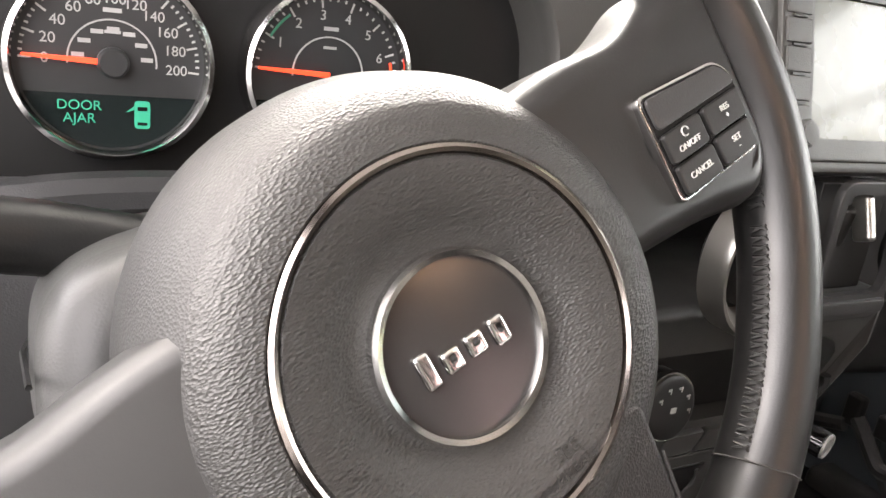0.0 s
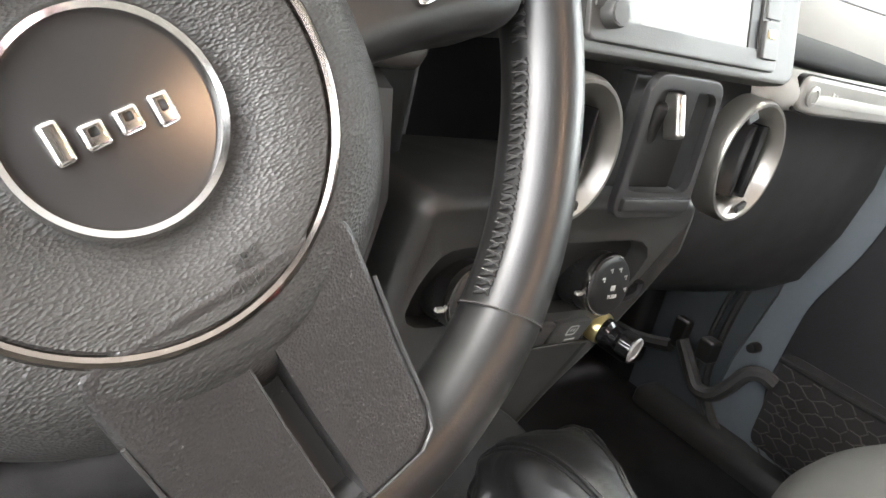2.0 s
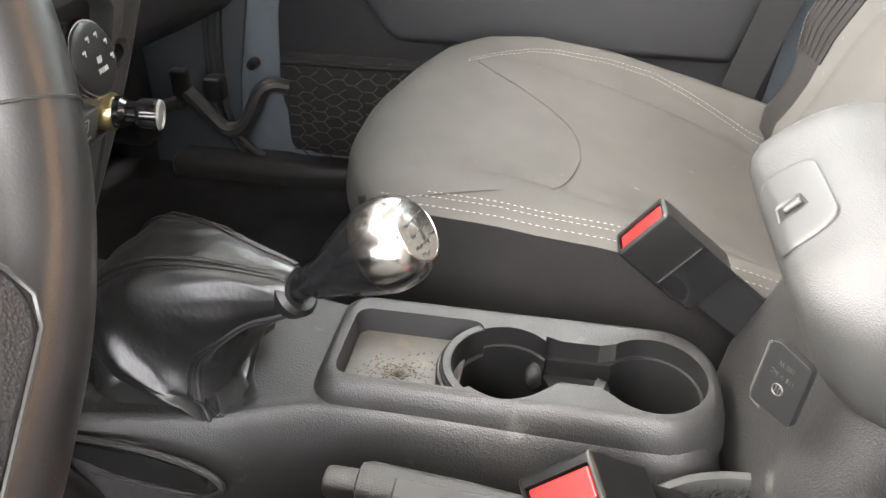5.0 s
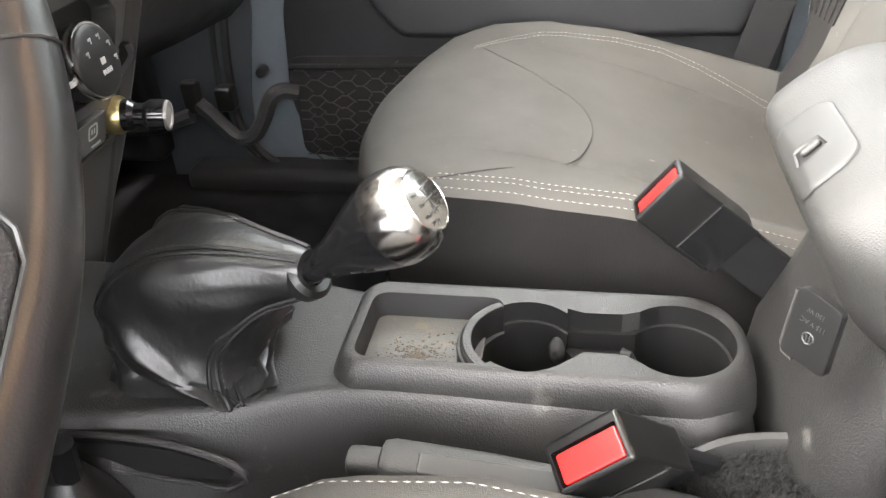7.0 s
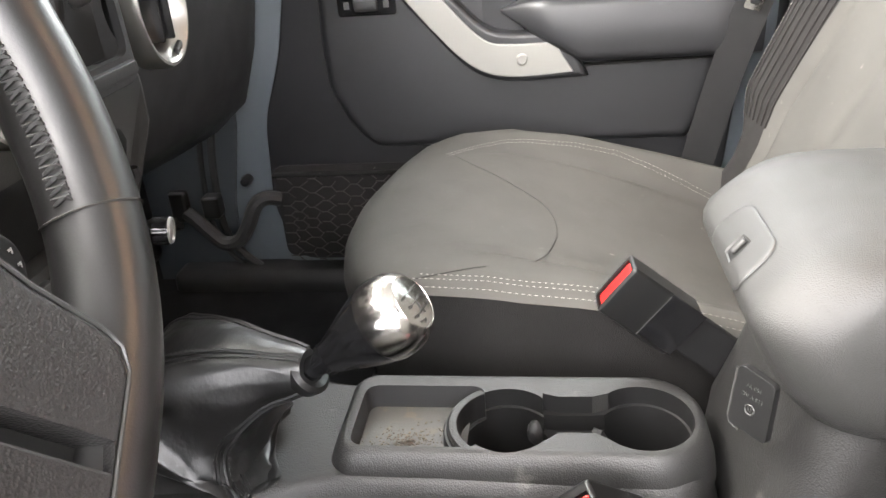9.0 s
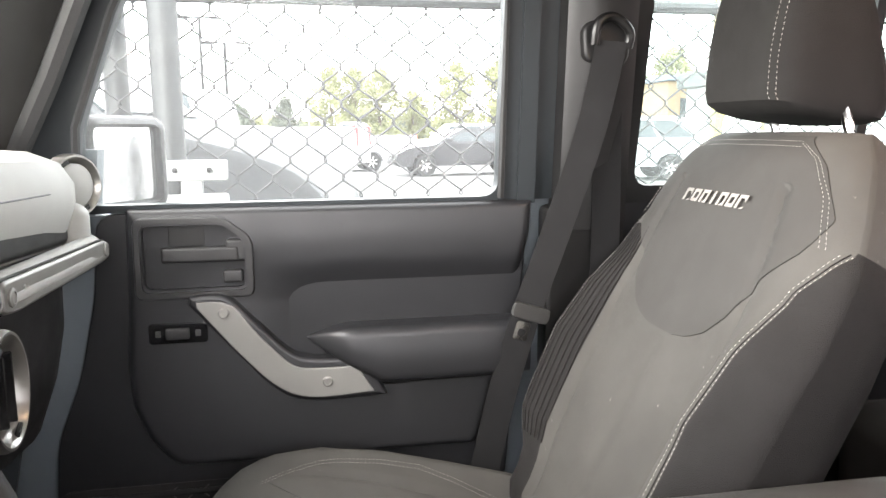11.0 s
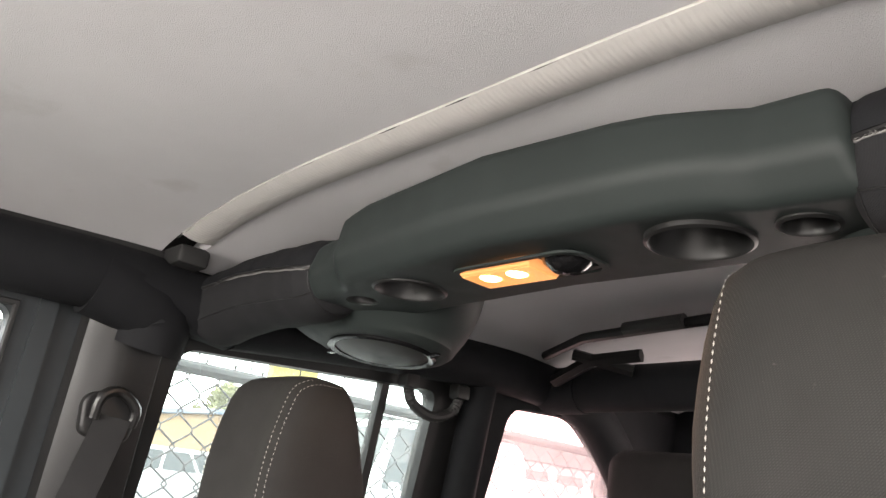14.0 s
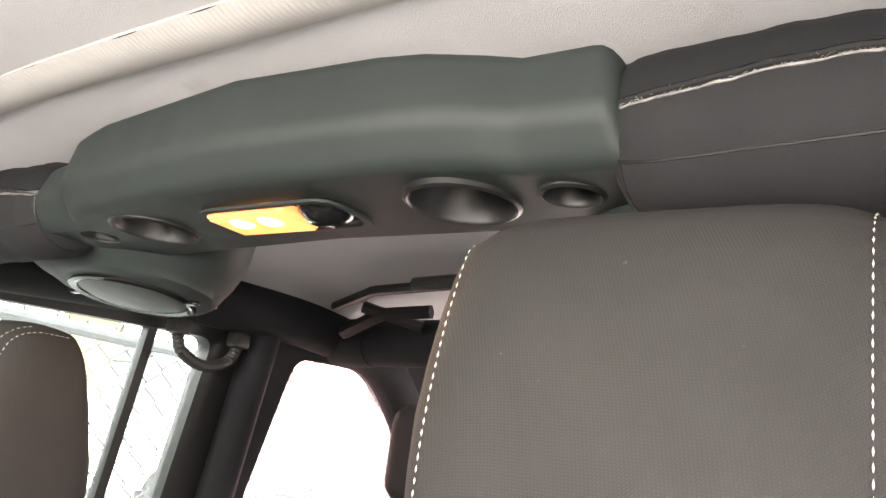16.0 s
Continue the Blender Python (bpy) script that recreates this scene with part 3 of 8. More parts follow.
for y in [-0.100, -0.101, -0.104, -0.110] + list(np.linspace(-0.118, -0.46, 30)):
    g = smooth_step((-0.098 - y) / 0.075) ** 0.6
    zt, zb = 1.004 + 0.018 * g, interp(y, (-0.215, -0.10), (0.926, 0.996))
    pr = 0.006 + 0.046 * g * interp(y, (-0.46, -0.40), (0.85, 1.0))
    loops.append([(0.700 - q, y, w) for q, w in rounded([(0.0, zb), (0.012 + pr * 0.93, zb + 0.001), (0.012 + pr, zb + (zt - zb) * 0.45), (0.012 + pr * 0.90, zt - 0.004), (0.0, zt)], 0.016, 5)])
part("armrest", loft(B(), loops), TRIMUP, door)
pocket = B()
sweep(pocket, [(0.671, -0.215, 0.918), (0.671, -0.40, 0.922)], 0.003, 6)
part("trim_crease", pocket, BLACKPL, door)
swp = B()
prism(swp, rect(-0.137, 1.004, -0.050, 1.036, 0.006), 0.005, Matrix.Translation((0.673, 0, 0)) @ SIDE, 0.002)
sw = part("window_switch", swp, GLOSSBLK, door)
rk = rbox(B(), (0.666, 0.094, 1.020), (0.008, 0.036, 0.018), 0.004, 3)
part("rocker", rk, DARKPL, sw)
mk = rbox(rbox(B(), (0.6675, 0.123, 1.020), (0.001, 0.008, 0.010), 0), (0.6675, 0.064, 1.020), (0.001, 0.008, 0.010), 0)
part("symbol", mk, STACK, sw)
# map pocket and its net
pk = B()
prism(pk, rect(-0.285, 0.606, 0.33, 0.772, 0.02), 0.003, Matrix.Translation((0.6855, 0, 0)) @ SIDE)
part("pocket_lining", pk, POCKET, door, "brownish cloth behind the net")
lip = B()
sweep(lip, [(0.676, 0.285, 0.758), (0.674, 0.0, 0.760), (0.676, -0.34, 0.758)], 0.005, 8)
part("pocket_band", lip, BELT, door, "elastic band along the pocket")
net = B()
for i in range(26):
    for j in range(9):
        y, z = 0.278 - i * 0.024, 0.610 + j * 0.020 + (0.010 if i % 2 else 0)
        if z > 0.755:
            continue
        jig = 0.009 * noise.noise((i * 1.7, j * 2.3, 0))
        y, z = y + 0.012 * noise.noise((i * 0.23, j * 0.3, 4)), z + 0.014 * noise.noise((i * 0.19, j * 0.31, 7))
        x = 0.677 - 0.004 * math.sin(i * 0.9)
        for a, b in (((y, z), (y - 0.013 + jig, z)), ((y - 0.013 + jig, z), (y - 0.024, z + 0.010)), ((y - 0.013 + jig, z), (y - 0.024, z - 0.010))):
            sweep(net, [(x, *a), (x - 0.001, *b)], 0.0011, 4)
tagged(part("net", net, NETC, door, "black elastic mesh net"), kind="stuff")
frame_m = side_slab([(0.345, 1.205), (0.150, 1.628), (-0.462, 1.632), (-0.47, 1.205)], [(0.222, 1.217), (0.214, 1.33), (0.150, 1.49), (0.112, 1.562), (0.06, 1.578), (-0.42, 1.582), (-0.415, 1.217)], 0.035)
fr = part("window_frame", frame_m, SLATE, door)
fe = B()
sweep(fe, [(xw(z) - 0.004, y, z) for y, z in ((0.226, 1.215), (0.217, 1.332), (0.153, 1.492), (0.114, 1.565), (0.06, 1.581), (-0.42, 1.585), (-0.418, 1.215))], 0.006, 6)
part("glass_run", fe, RUBBER, fr)
part("frame_paint", side_slab([(-0.446, 1.205), (-0.448, 1.62), (-0.473, 1.62), (-0.476, 1.205)], None, 0.02, -0.004), SLATE, door)
gl = part("pane", pane([(0.232, 1.205), (0.222, 1.34), (0.12, 1.572), (0.06, 1.588), (-0.43, 1.59), (-0.425, 1.205)], 0.018), PLANE, fr)
gl.visible_shadow = False

# side mirror beyond the glass
mirror = thing("side_mirror", (0.9, 0.27, 1.2), "black plastic side mirror on the front door", "mirror")
MR = Matrix.Translation((0.885, 0.215, 1.272)) @ Matrix.Rotation(radians(-34), 4, "Z")
mh = rbox(B(), (0, 0, 0), (0.180, 0.085, 0.165), 0.025, 4)
mc = rbox(B(), (-0.006, -0.07, 0.0), (0.145, 0.09, 0.138), 0.018, 3)
mh = cut(mh, mc)
mh.transform(MR)
part("housing", mh, BLACKPL, mirror)
mg = rbox(B(), (-0.006, -0.028, 0.0), (0.147, 0.003, 0.140), 0.001)
mg.transform(MR)
part("mirror_glass", mg, mat("mirror_silver", (0.9, 0.9, 0.9), 0.02, metal=1.0, var=0.01), mirror)
part("mirror_arm", rbox(B(), (0.79, 0.27, 1.215), (0.12, 0.05, 0.05), 0.02, 3), BLACKPL, mirror)

# ---- pillar behind the front door, rear door, quarter window ----
bp = side_slab([(-0.474, 1.21), (-0.474, 1.64), (-0.62, 1.64), (-0.618, 1.21)], None, 0.03, 0.012)
tagged(part("centre_pillar", bp, SLATE), "blue-grey painted centre pillar", "pillar", kind="structure")
bt = B()
loft(bt, [[(xw(z) + dx, y, z) for dx, y in ((0.02, -0.508), (-0.012, -0.515), (-0.034, -0.545), (-0.036, -0.585), (-0.026, -0.625), (0.02, -0.645))] for z in (1.16, 1.35, 1.50, 1.66)])
rbox(bt, (0.69, -0.56, 0.95), (0.05, 0.14, 0.5), 0.012)
tagged(part("pillar_trim", bt, BLACKPL), "dark plastic trim on the centre pillar", "pillar trim", kind="structure")
lowp = rbox(B(), (0.728, -0.55, 0.89), (0.03, 0.20, 0.66), 0.004)
tagged(part("lower_pillar", lowp, PAINT), "blue-grey painted foot of the centre pillar", "pillar", kind="structure")
rdoor = thing("rear_door", (0.72, -0.95, 0.6), "closed rear door with dark trim and divided window", "car door")
rs = rbox(B(), (0.72, -0.96, 0.9), (0.05, 0.66, 0.62), 0.01)
part("shell", rs, TRIM, rdoor)
rf = part("window_frame", side_slab([(-0.622, 1.20), (-0.622, 1.655), (-1.30, 1.665), (-1.275, 1.20)], [(-0.648, 1.228), (-0.664, 1.575), (-1.202, 1.602), (-1.182, 1.238)], 0.035), BLACKPL, rdoor)
part("window_divider", side_slab([(-1.064, 1.22), (-1.072, 1.61), (-1.090, 1.61), (-1.082, 1.22)], None, 0.02, 0.01), BLACKPL, rf)
gl = part("pane", pane([(-0.64, 1.22), (-0.655, 1.585), (-1.21, 1.61), (-1.19, 1.23)], 0.02), glass("rear_door_glass", (0.86, 0.93, 0.91), 0.04), rf)
gl.visible_shadow = False
rw = side_slab([(-1.305, 1.18), (-1.305, 1.68), (-2.11, 1.68), (-2.11, 1.18)], [(-1.362, 1.222), (-1.425, 1.605), (-1.66, 1.615), (-1.84, 1.50), (-1.93, 1.222)], 0.035, 0, 0.045)
rbox(rw, (0.71, -1.70, 0.9), (0.05, 0.82, 0.6), 0.01)
tagged(part("quarter_panel", rw, PAD), "dark rear side panel with its window opening", "side panel", kind="structure")
qg = tagged(part("quarter_window", pane([(-1.35, 1.21), (-1.41, 1.615), (-1.67, 1.625), (-1.85, 1.51), (-1.94, 1.21)], 0.02), TINTED), "pink-tinted rear quarter window", "window", kind="structure")
qg.visible_shadow = False

# ---- sport bar: padded tubes ----
for sg in (1, -1):
    sb = thing("sport_bar", (sg * 0.60, -0.3, 1.62), "padded fabric-covered sport bar under the roof edge", "roll bar", "sport bars")
    rail = B()
    pts = curve([(sg * 0.60, 0.24, 1.600), (sg * 0.605, 0.0, 1.620), (sg * 0.608, -0.3, 1.638), (sg * 0.61, -0.55, 1.645), (sg * 0.61, -0.72, 1.63)], 28)
    sweep(rail, pts, [0.052 + 0.0025 * noise.noise((i * 0.4, 0, sg)) for i in range(len(pts))], 16, flat=0.95)
    part("side_sleeve", rail, PAD, sb)
    cross = B()
    pts = curve([(sg * 0.322, -0.724, 1.668), (sg * 0.36, -0.718, 1.662), (sg * 0.43, -0.712, 1.660), (sg * 0.50, -0.705, 1.655), (sg * 0.585, -0.69, 1.635)], 32)
    rads = [interp(i, (0, 1, 2, 4, 7, 12), (0.034, 0.043, 0.0475, 0.0515, 0.0545, 0.055)) + 0.0022 * noise.noise((i * 0.35, 3, sg)) for i in range(len(pts))]

    def sleeve_at(i, deg, off=0.0):
        """A spot on the sleeve: deg 0 looks forward, 90 up."""
        return pts[i] + Vector((0, math.cos(radians(deg)), math.sin(radians(deg)))) * (rads[i] * (1 + 0.012 * noise.noise((i * 0.5, deg * 0.02, sg))) + off)
    loft(cross, [[sleeve_at(i, q * 12) for q in range(30)] for i in range(len(pts))])
    part("cross_sleeve", cross, TWILL, sb, "ribbed dark cloth sleeve")
    zline = [interp(i, (0, 4, 14, 32), (6, 5, 13, 20)) + 1.2 * noise.noise((i * 0.6, 8, sg)) for i in range(len(pts))]
    flap = B()
    loft(flap, [[sleeve_at(i, zline[i] + q * 12, 0.0022) for q in range(12)] + [sleeve_at(i, zline[i] + q * 12, -0.001) for q in range(11, -1, -1)] for i in range(len(pts))])
    part("zip_flap", flap, PAD, sb, "smooth dark flap over the zip")
    zp = B()
    sweep(zp, [sleeve_at(i, zline[i] - 2.5, 0.0005) for i in range(1, len(pts))], [0.0026 + 0.0008 * noise.noise((i * 0.9, 2, 1)) for i in range(1, len(pts))], 6)
    part("zip_seam", zp, BLACKPL, sb)
    fray = B()
    rf_ = random.Random(21)
    for k in range(420):
        i = rf_.randrange(1, len(pts) - 1)
        p = sleeve_at(i, zline[i] - 4.0 + rf_.gauss(0, 1.2), 0.001).lerp(sleeve_at(i + 1, zline[i + 1] - 4.0, 0.001), rf_.random())
        d = Vector((rf_.gauss(0, 1), rf_.uniform(0.1, 0.6), rf_.gauss(-0.4, 0.7))).normalized() * rf_.uniform(0.001, 0.0034)
        sweep(fray, [p, p + d * 0.6 + Vector((0, 0, 0.0004)), p + d], 0.00022, 3)
    sweep(fray, [sleeve_at(i, zline[i] - 5.5 + 1.5 * noise.noise((i * 1.3, 5, 5)), 0.0004) for i in range(2, 26)], [max(0.0003, 0.0009 + 0.0011 * noise.noise((i * 0.8, 0, 9))) for i in range(2, 26)], 5)
    tagged(part("frayed_edge", fray, FRAY, sb, "pale frayed cloth edge"), kind="stuff")
    z2 = B()
    sweep(z2, [sleeve_at(i, -38 + 0.2 * i, 0.0002) for i in range(3, len(pts))], 0.0009, 5)
    sweep(z2, [sleeve_at(3, q, 0.0002) for q in range(-100, 0, 8)], 0.0009, 5)
    part("sleeve_seam", z2, BLACKPL, sb)
    rear = B()
    sweep(rear, curve([(sg * 0.61, -0.72, 1.63), (sg * 0.605, -1.1, 1.66), (sg * 0.60, -1.45, 1.665), (sg * 0.60, -1.70, 1.60), (sg * 0.60, -1.98, 1.28)], 24), 0.048, 14)
    part("rear_sleeve", rear, PAD, sb)
    if sg > 0:
        cuff = B()
        sweep(cuff, curve([(0.612, -0.50, 1.640), (0.612, -0.56, 1.628), (0.618, -0.60, 1.61), (0.630, -0.60, 1.56)], 12), [0.055 + 0.002 * noise.noise((i * 0.8, 1, 2)) for i in range(13)], 16)
        part("pillar_cuff", cuff, PAD, sb)
    leg2 = B()
    sweep(leg2, [(sg * 0.612, -1.295, 1.63), (sg * 0.655, -1.275, 1.2), (sg * 0.66, -1.27, 0.6)], 0.034, 12)
    part("rear_upright", leg2, PAD, sb)
rc = B()
sweep(rc, [(-0.6, -1.50, 1.652), (0, -1.50, 1.665), (0.6, -1.50, 1.652)], 0.048, 14)
rcb = thing("rear_cross_bar", (0, -1.50, 1.655), "padded rear cross bar of the roll cage", "roll bar")
part("padding", rc, PAD, rcb)
for sg in (1, -1):
    part("end_sleeve", sweep(B(), [(sg * 0.6, -1.50, 1.652), (sg * 0.50, -1.50, 1.6545)], 0.051, 14), PAD, rcb)
tag = rbox(B(), (0.552, -0.300, 1.628), (0.002, 0.012, 0.034), 0.0005)
tagged(part("sleeve_tag", tag, mat("grey_print", (0.38, 0.38, 0.37), 0.7)), "small grey printed mark on the sport bar sleeve", "label")
tag = rbox(B(), (0.555, -1.12, 1.655), (0.002, 0.010, 0.03), 0.0005)
tagged(part("sleeve_tag", tag, bpy.data.materials["grey_print"]), "small grey printed mark on the sport bar sleeve", "label")


def grab_strap(y0, y1, z, x):
    g = thing("grab_handle", (x, (y0 + y1) / 2, z), "black ribbed grab handle hung from the sport bar", "grab handle", "grab handles")
    ym = (y0 + y1) / 2
    pts = curve([(x, y0, z), (x, y0 + (ym - y0) * 0.25, z - 0.030), (x, ym, z - 0.046), (x, y1 - (y1 - ym) * 0.25, z - 0.030), (x, y1, z)], 40)
    bm = B()
    sweep(bm, pts, [0.0095 + 0.0015 * (i % 2) for i in range(len(pts))], 10)
    part("grip", bm, RUBBER, g)
    for y in (y0, y1):
        part("mount", rbox(B(), (x, y, z + 0.012), (0.03, 0.035, 0.03), 0.006), BLACKPL, g)


grab_strap(-0.120, -0.285, 1.588, 0.605)
grab_strap(-1.095, -1.23, 1.592, 0.605)
tagged(part("coat_hook", rbox(B(), (0.605, -0.085, 1.566), (0.02, 0.022, 0.03), 0.004), BLACKPL), "small black hook under the sport bar", "hook")

# sun visor, folded down against the side
vs = thing("sun_visor", (0.45, 0.12, 1.70), "pale grey sun visor folded against the roof", "sun visor")
vb = B()
VM = axes((0.43, 0.075, 1.632), Vector((0.565, -0.02, 1.577)) - Vector((0.30, 0.015, 1.69)), (0.02, 0.15, 0.01))
prism(vb, rect(-0.15, -0.085, 0.15, 0.085, 0.055, 8), -0.018, VM, 0.006, 3)
part("body", vb, VISOR, vs)
lbm = B()
prism(lbm, rect(-0.12, -0.05, 0.035, 0.06, 0.002), 0.0006, VM @ Matrix.Translation((-0.02, 0.0, -0.0190)))
part("warning_label", lbm, mat("label_white", (0.5, 0.49, 0.42), 0.6), vs, "pale warning label with a yellow edge")


# ---- sound bar ----
bar = thing("sound_bar", (0, -0.72, 1.63), "grey-green plastic overhead sound bar with a lit lamp", "sound bar")
loops = []
for x, tuck in ((-0.340, 0.012), (-0.3395, 0.007), (-0.337, 0.003), (-0.333, 0.0007), (-0.327, 0), (-0.30, 0), (-0.272, 0), (-0.262, 0), (-0.25, 0), (-0.238, 0), (-0.215, 0), (-0.19, 0), (-0.15, 0), (-0.10, 0), (-0.05, 0), (0.0, 0), (0.05, 0), (0.10, 0), (0.15, 0), (0.19, 0), (0.222, 0), (0.238, 0), (0.248, 0), (0.258, 0), (0.268, 0), (0.29, 0), (0.325, 0), (0.333, 0.0007), (0.337, 0.003), (0.3395, 0.007), (0.340, 0.012)):
    zt = interp(x, (-0.338, -0.262, -0.235, -0.17, 0.0, 0.20, 0.242, 0.262, 0.338), (1.716, 1.717, 1.718, 1.728, 1.734, 1.722, 1.714, 1.704, 1.699)) - tuck
    yf = interp(x, (-0.338, -0.262, -0.235, -0.18, 0.0, 0.20, 0.242, 0.264, 0.338), (-0.664, -0.664, -0.652, -0.645, -0.639, -0.645, -0.651, -0.669, -0.673)) - tuck
    zb = interp(x, (-0.338, -0.2, 0.0, 0.2, 0.338), (1.633, 1.638, 1.640, 1.634, 1.628)) + tuck
    sec = rounded([(-yf + 0.017, zb), (-yf - 0.004, zb + 0.029), (-yf + 0.006, zt), (0.812 - tuck, zt), (0.812 - tuck, zb)], 0.011, 6)
    lean = 0.18 * max(0.0, min(1.0, (abs(x) - 0.27) / 0.06))
    loops.append([(x - math.copysign(lean * (q - zb), x), -p, q) for p, q in sec])
body = loft(B(), loops)
cups = []
SPK = ((0.184, 0.043), (-0.192, 0.043), (0.278, 0.021), (-0.282, 0.021))
for x, r in SPK:
    c = lathe(B(), [(r, -0.05), (r, 0.012), (r * 0.7, 0.030), (0.0001, 0.034)], Matrix.Translation((x, -0.727, 1.633)), 36, True)
    cups.append(c)
dc = rbox(B(), (-0.005, -0.728, 1.632), (0.152, 0.058, 0.03), 0.012, 3)
part("housing", cut(body, *cups, dc), BAR, bar)
for x, r in SPK:
    rim = lathe(B(), [(r + 0.003, 0.003), (r + 0.003, -0.002), (r, -0.0035), (r - 0.002, -0.001), (r - 0.003, 0.010), (r * 0.72, 0.026), (0.0001, 0.030)], Matrix.Translation((x, -0.727, 1.6355)), 36)
    part("speaker_bezel" if r > 0.03 else "tweeter_bezel", rim, BLACKPL, bar)
# lamp: one half lit, one half a dark eyeball
dome = rbox(B(), (0.026, -0.728, 1.637), (0.100, 0.052, 0.012), 0.005, 3)
dl = part("lamp_lens", dome, AMBER, bar, "lit amber lamp lens")
ribs = B()
for i in range(16):
    rbox(ribs, (0.026, -0.750 + i * 0.0028, 1.6308), (0.094, 0.0011, 0.0014), 0)
part("lens_ribs", ribs, AMBER, dl)
for x in (0.045, 0.008):
    part("bulb", lathe(B(), [(0.0001, -0.0015), (0.009, -0.0010), (0.013, 0.001), (0.013, 0.002)], Matrix.Translation((x, -0.722, 1.6300)), 20), BULB, dl)
eye = lathe(B(), [(0.0001, -0.012), (0.014, -0.010), (0.024, -0.002), (0.028, 0.008)], Matrix.Translation((-0.052, -0.728, 1.637)), 30)
part("dark_lamp_cover", eye, GLOSSBLK, bar)
fb = B()
prism(fb, rect(-0.086, -0.036, 0.086, 0.036, 0.026, 8), 0.003, Matrix.Translation((-0.001, -0.728, 1.6335)), 0.001)
fc = B()
prism(fc, rect(-0.080, -0.030, 0.080, 0.030, 0.022, 8), 0.05, Matrix.Translation((-0.001, -0.728, 1.62)))
part("lamp_frame", cut(fb, fc), BAR, bar)
lamp = new("cabin_lamp", bpy.data.lights.new("cabin_lamp", "AREA"))
lamp.data.shape, lamp.data.size, lamp.data.size_y, lamp.data.energy, lamp.data.color = "RECTANGLE", 0.09, 0.045, 0.65, (1.0, 0.66, 0.42)
lamp.matrix_world = look((0.026, -0.728, 1.627), (0.0, -0.74, 1.0))
for sg in (1, -1):
    pod = B()
    loops = []
    for k, (z, r) in enumerate(((1.700, 0.168), (1.668, 0.166), (1.648, 0.160), (1.630, 0.146), (1.614, 0.126), (1.604, 0.112), (1.598, 0.102), (1.596, 0.086))):
        w_ = min(1.0, k / 4)
        loops.append([(sg * (0.335 + 0.050 * w_) + math.cos(a) * r * 1.08 + sg * max(0.0, r - 0.110) * 0.9, -0.830 - 0.022 * w_ + math.sin(a) * r * 0.85, z + 0.010 * math.sin(a)) for a in (2 * math.pi * i / 36 for i in range(36))])
    pd = part("speaker_pod", loft(pod, loops), BAR, bar)
    m = Matrix.Translation((sg * 0.385, -0.852, 1.5955)) @ Matrix.Rotation(0.115, 4, "X") @ Matrix.Diagonal((0.98, 0.78, 0.7, 1))
    part("pod_ring", lathe(B(), [(0.094, 0.004), (0.095, -0.003), (0.090, -0.006), (0.082, -0.003), (0.080, 0.004)], m, 40), GLOSSBLK, pd)
    part("pod_grille", lathe(B(), [(0.0001, -0.014), (0.04, -0.012), (0.066, -0.007), (0.081, 0.0)], m, 40), LATCHP, pd, "pale speaker grille")
    for a in (20, 200):
        part("pod_screw", rbox(B(), m @ Vector((0.100 * math.cos(radians(a)), 0.088 * math.sin(radians(a)), -0.002)), (0.018, 0.010, 0.006), 0.002), GLOSSBLK, pd)

# folding bow and gas strut under the rear roof
st = thing("roof_strut", (0.3, -1.3, 1.70), "black hinged roof bow with a grey strut", "strut")
s1 = B()
sweep(s1, [(0.50, -1.36, 1.70), (0.36, -1.30, 1.715), (0.10, -1.28, 1.725), (-0.2, -1.28, 1.725)], 0.010, 8)
part("bow", s1, BLACKPL, st)
part("sleeve", sweep(B(), [(0.26, -1.285, 1.721), (0.14, -1.276, 1.725)], 0.013, 10), STACK, st)
s2 = B()
sweep(s2, [(0.52, -1.42, 1.66), (0.40, -1.38, 1.69), (0.30, -1.40, 1.70)], 0.014, 6)
sweep(s2, [(0.43, -1.36, 1.70), (0.33, -1.42, 1.675)], 0.012, 6)
part("hinge", s2, BLACKPL, st)


# ---- seats ----
LEAN_A = radians(27)
UPV, FRV = Vector((0, -math.sin(LEAN_A), math.cos(LEAN_A))), Vector((0, math.cos(LEAN_A), math.sin(LEAN_A)))
LEN = 0.56


def seat_root(xc):
    """The foot of the backrest: the driver sits further forward."""
    return Vector((xc, -0.460 if xc > 0 else -0.385, 0.815 if xc > 0 else 0.825))


def back_w(s):
    return interp(s, (0, 0.1, 0.3, 0.55, 0.70, 0.82, 0.92, 1.0), (0.205, 0.236, 0.250, 0.250, 0.240, 0.215, 0.188, 0.150))


def back_front(s, u):
    cap = math.sqrt(max(0.0, 1 - max(0.0, (s - 0.90) / 0.10) ** 2)) * math.sqrt(max(0.02, min(1, (s + 0.15) / 0.05)))
    bol = interp(s, (0, 0.12, 0.35, 0.5, 0.62, 0.75), (0.02, 0.045, 0.050, 0.036, 0.012, 0.0))
    d = 0.035 * max(0.0, 1 - abs(u) ** 6) ** 0.5 + bol * math.exp(-((abs(u) - 0.80) / 0.17) ** 2)
    d += 0.012 * math.exp(-((s - 0.82) / 0.18) ** 2) * (1 - u * u)
    d -= 0.006 * math.exp(-((abs(u) - 0.56) / 0.03) ** 2) * (s < 0.85) + 0.004 * math.exp(-(u / 0.05) ** 2) * (0.05 < s < 0.45)
    return d * cap


def seat_point(xc, s, u, lift=0.0):
    p = seat_root(xc) + UPV * (s * LEN) + FRV * (back_front(s, u) + lift)
    p.x += u * back_w(s)
    return p


US = [math.sin(math.pi / 2 * k / 36) for k in range(-36, 37)]


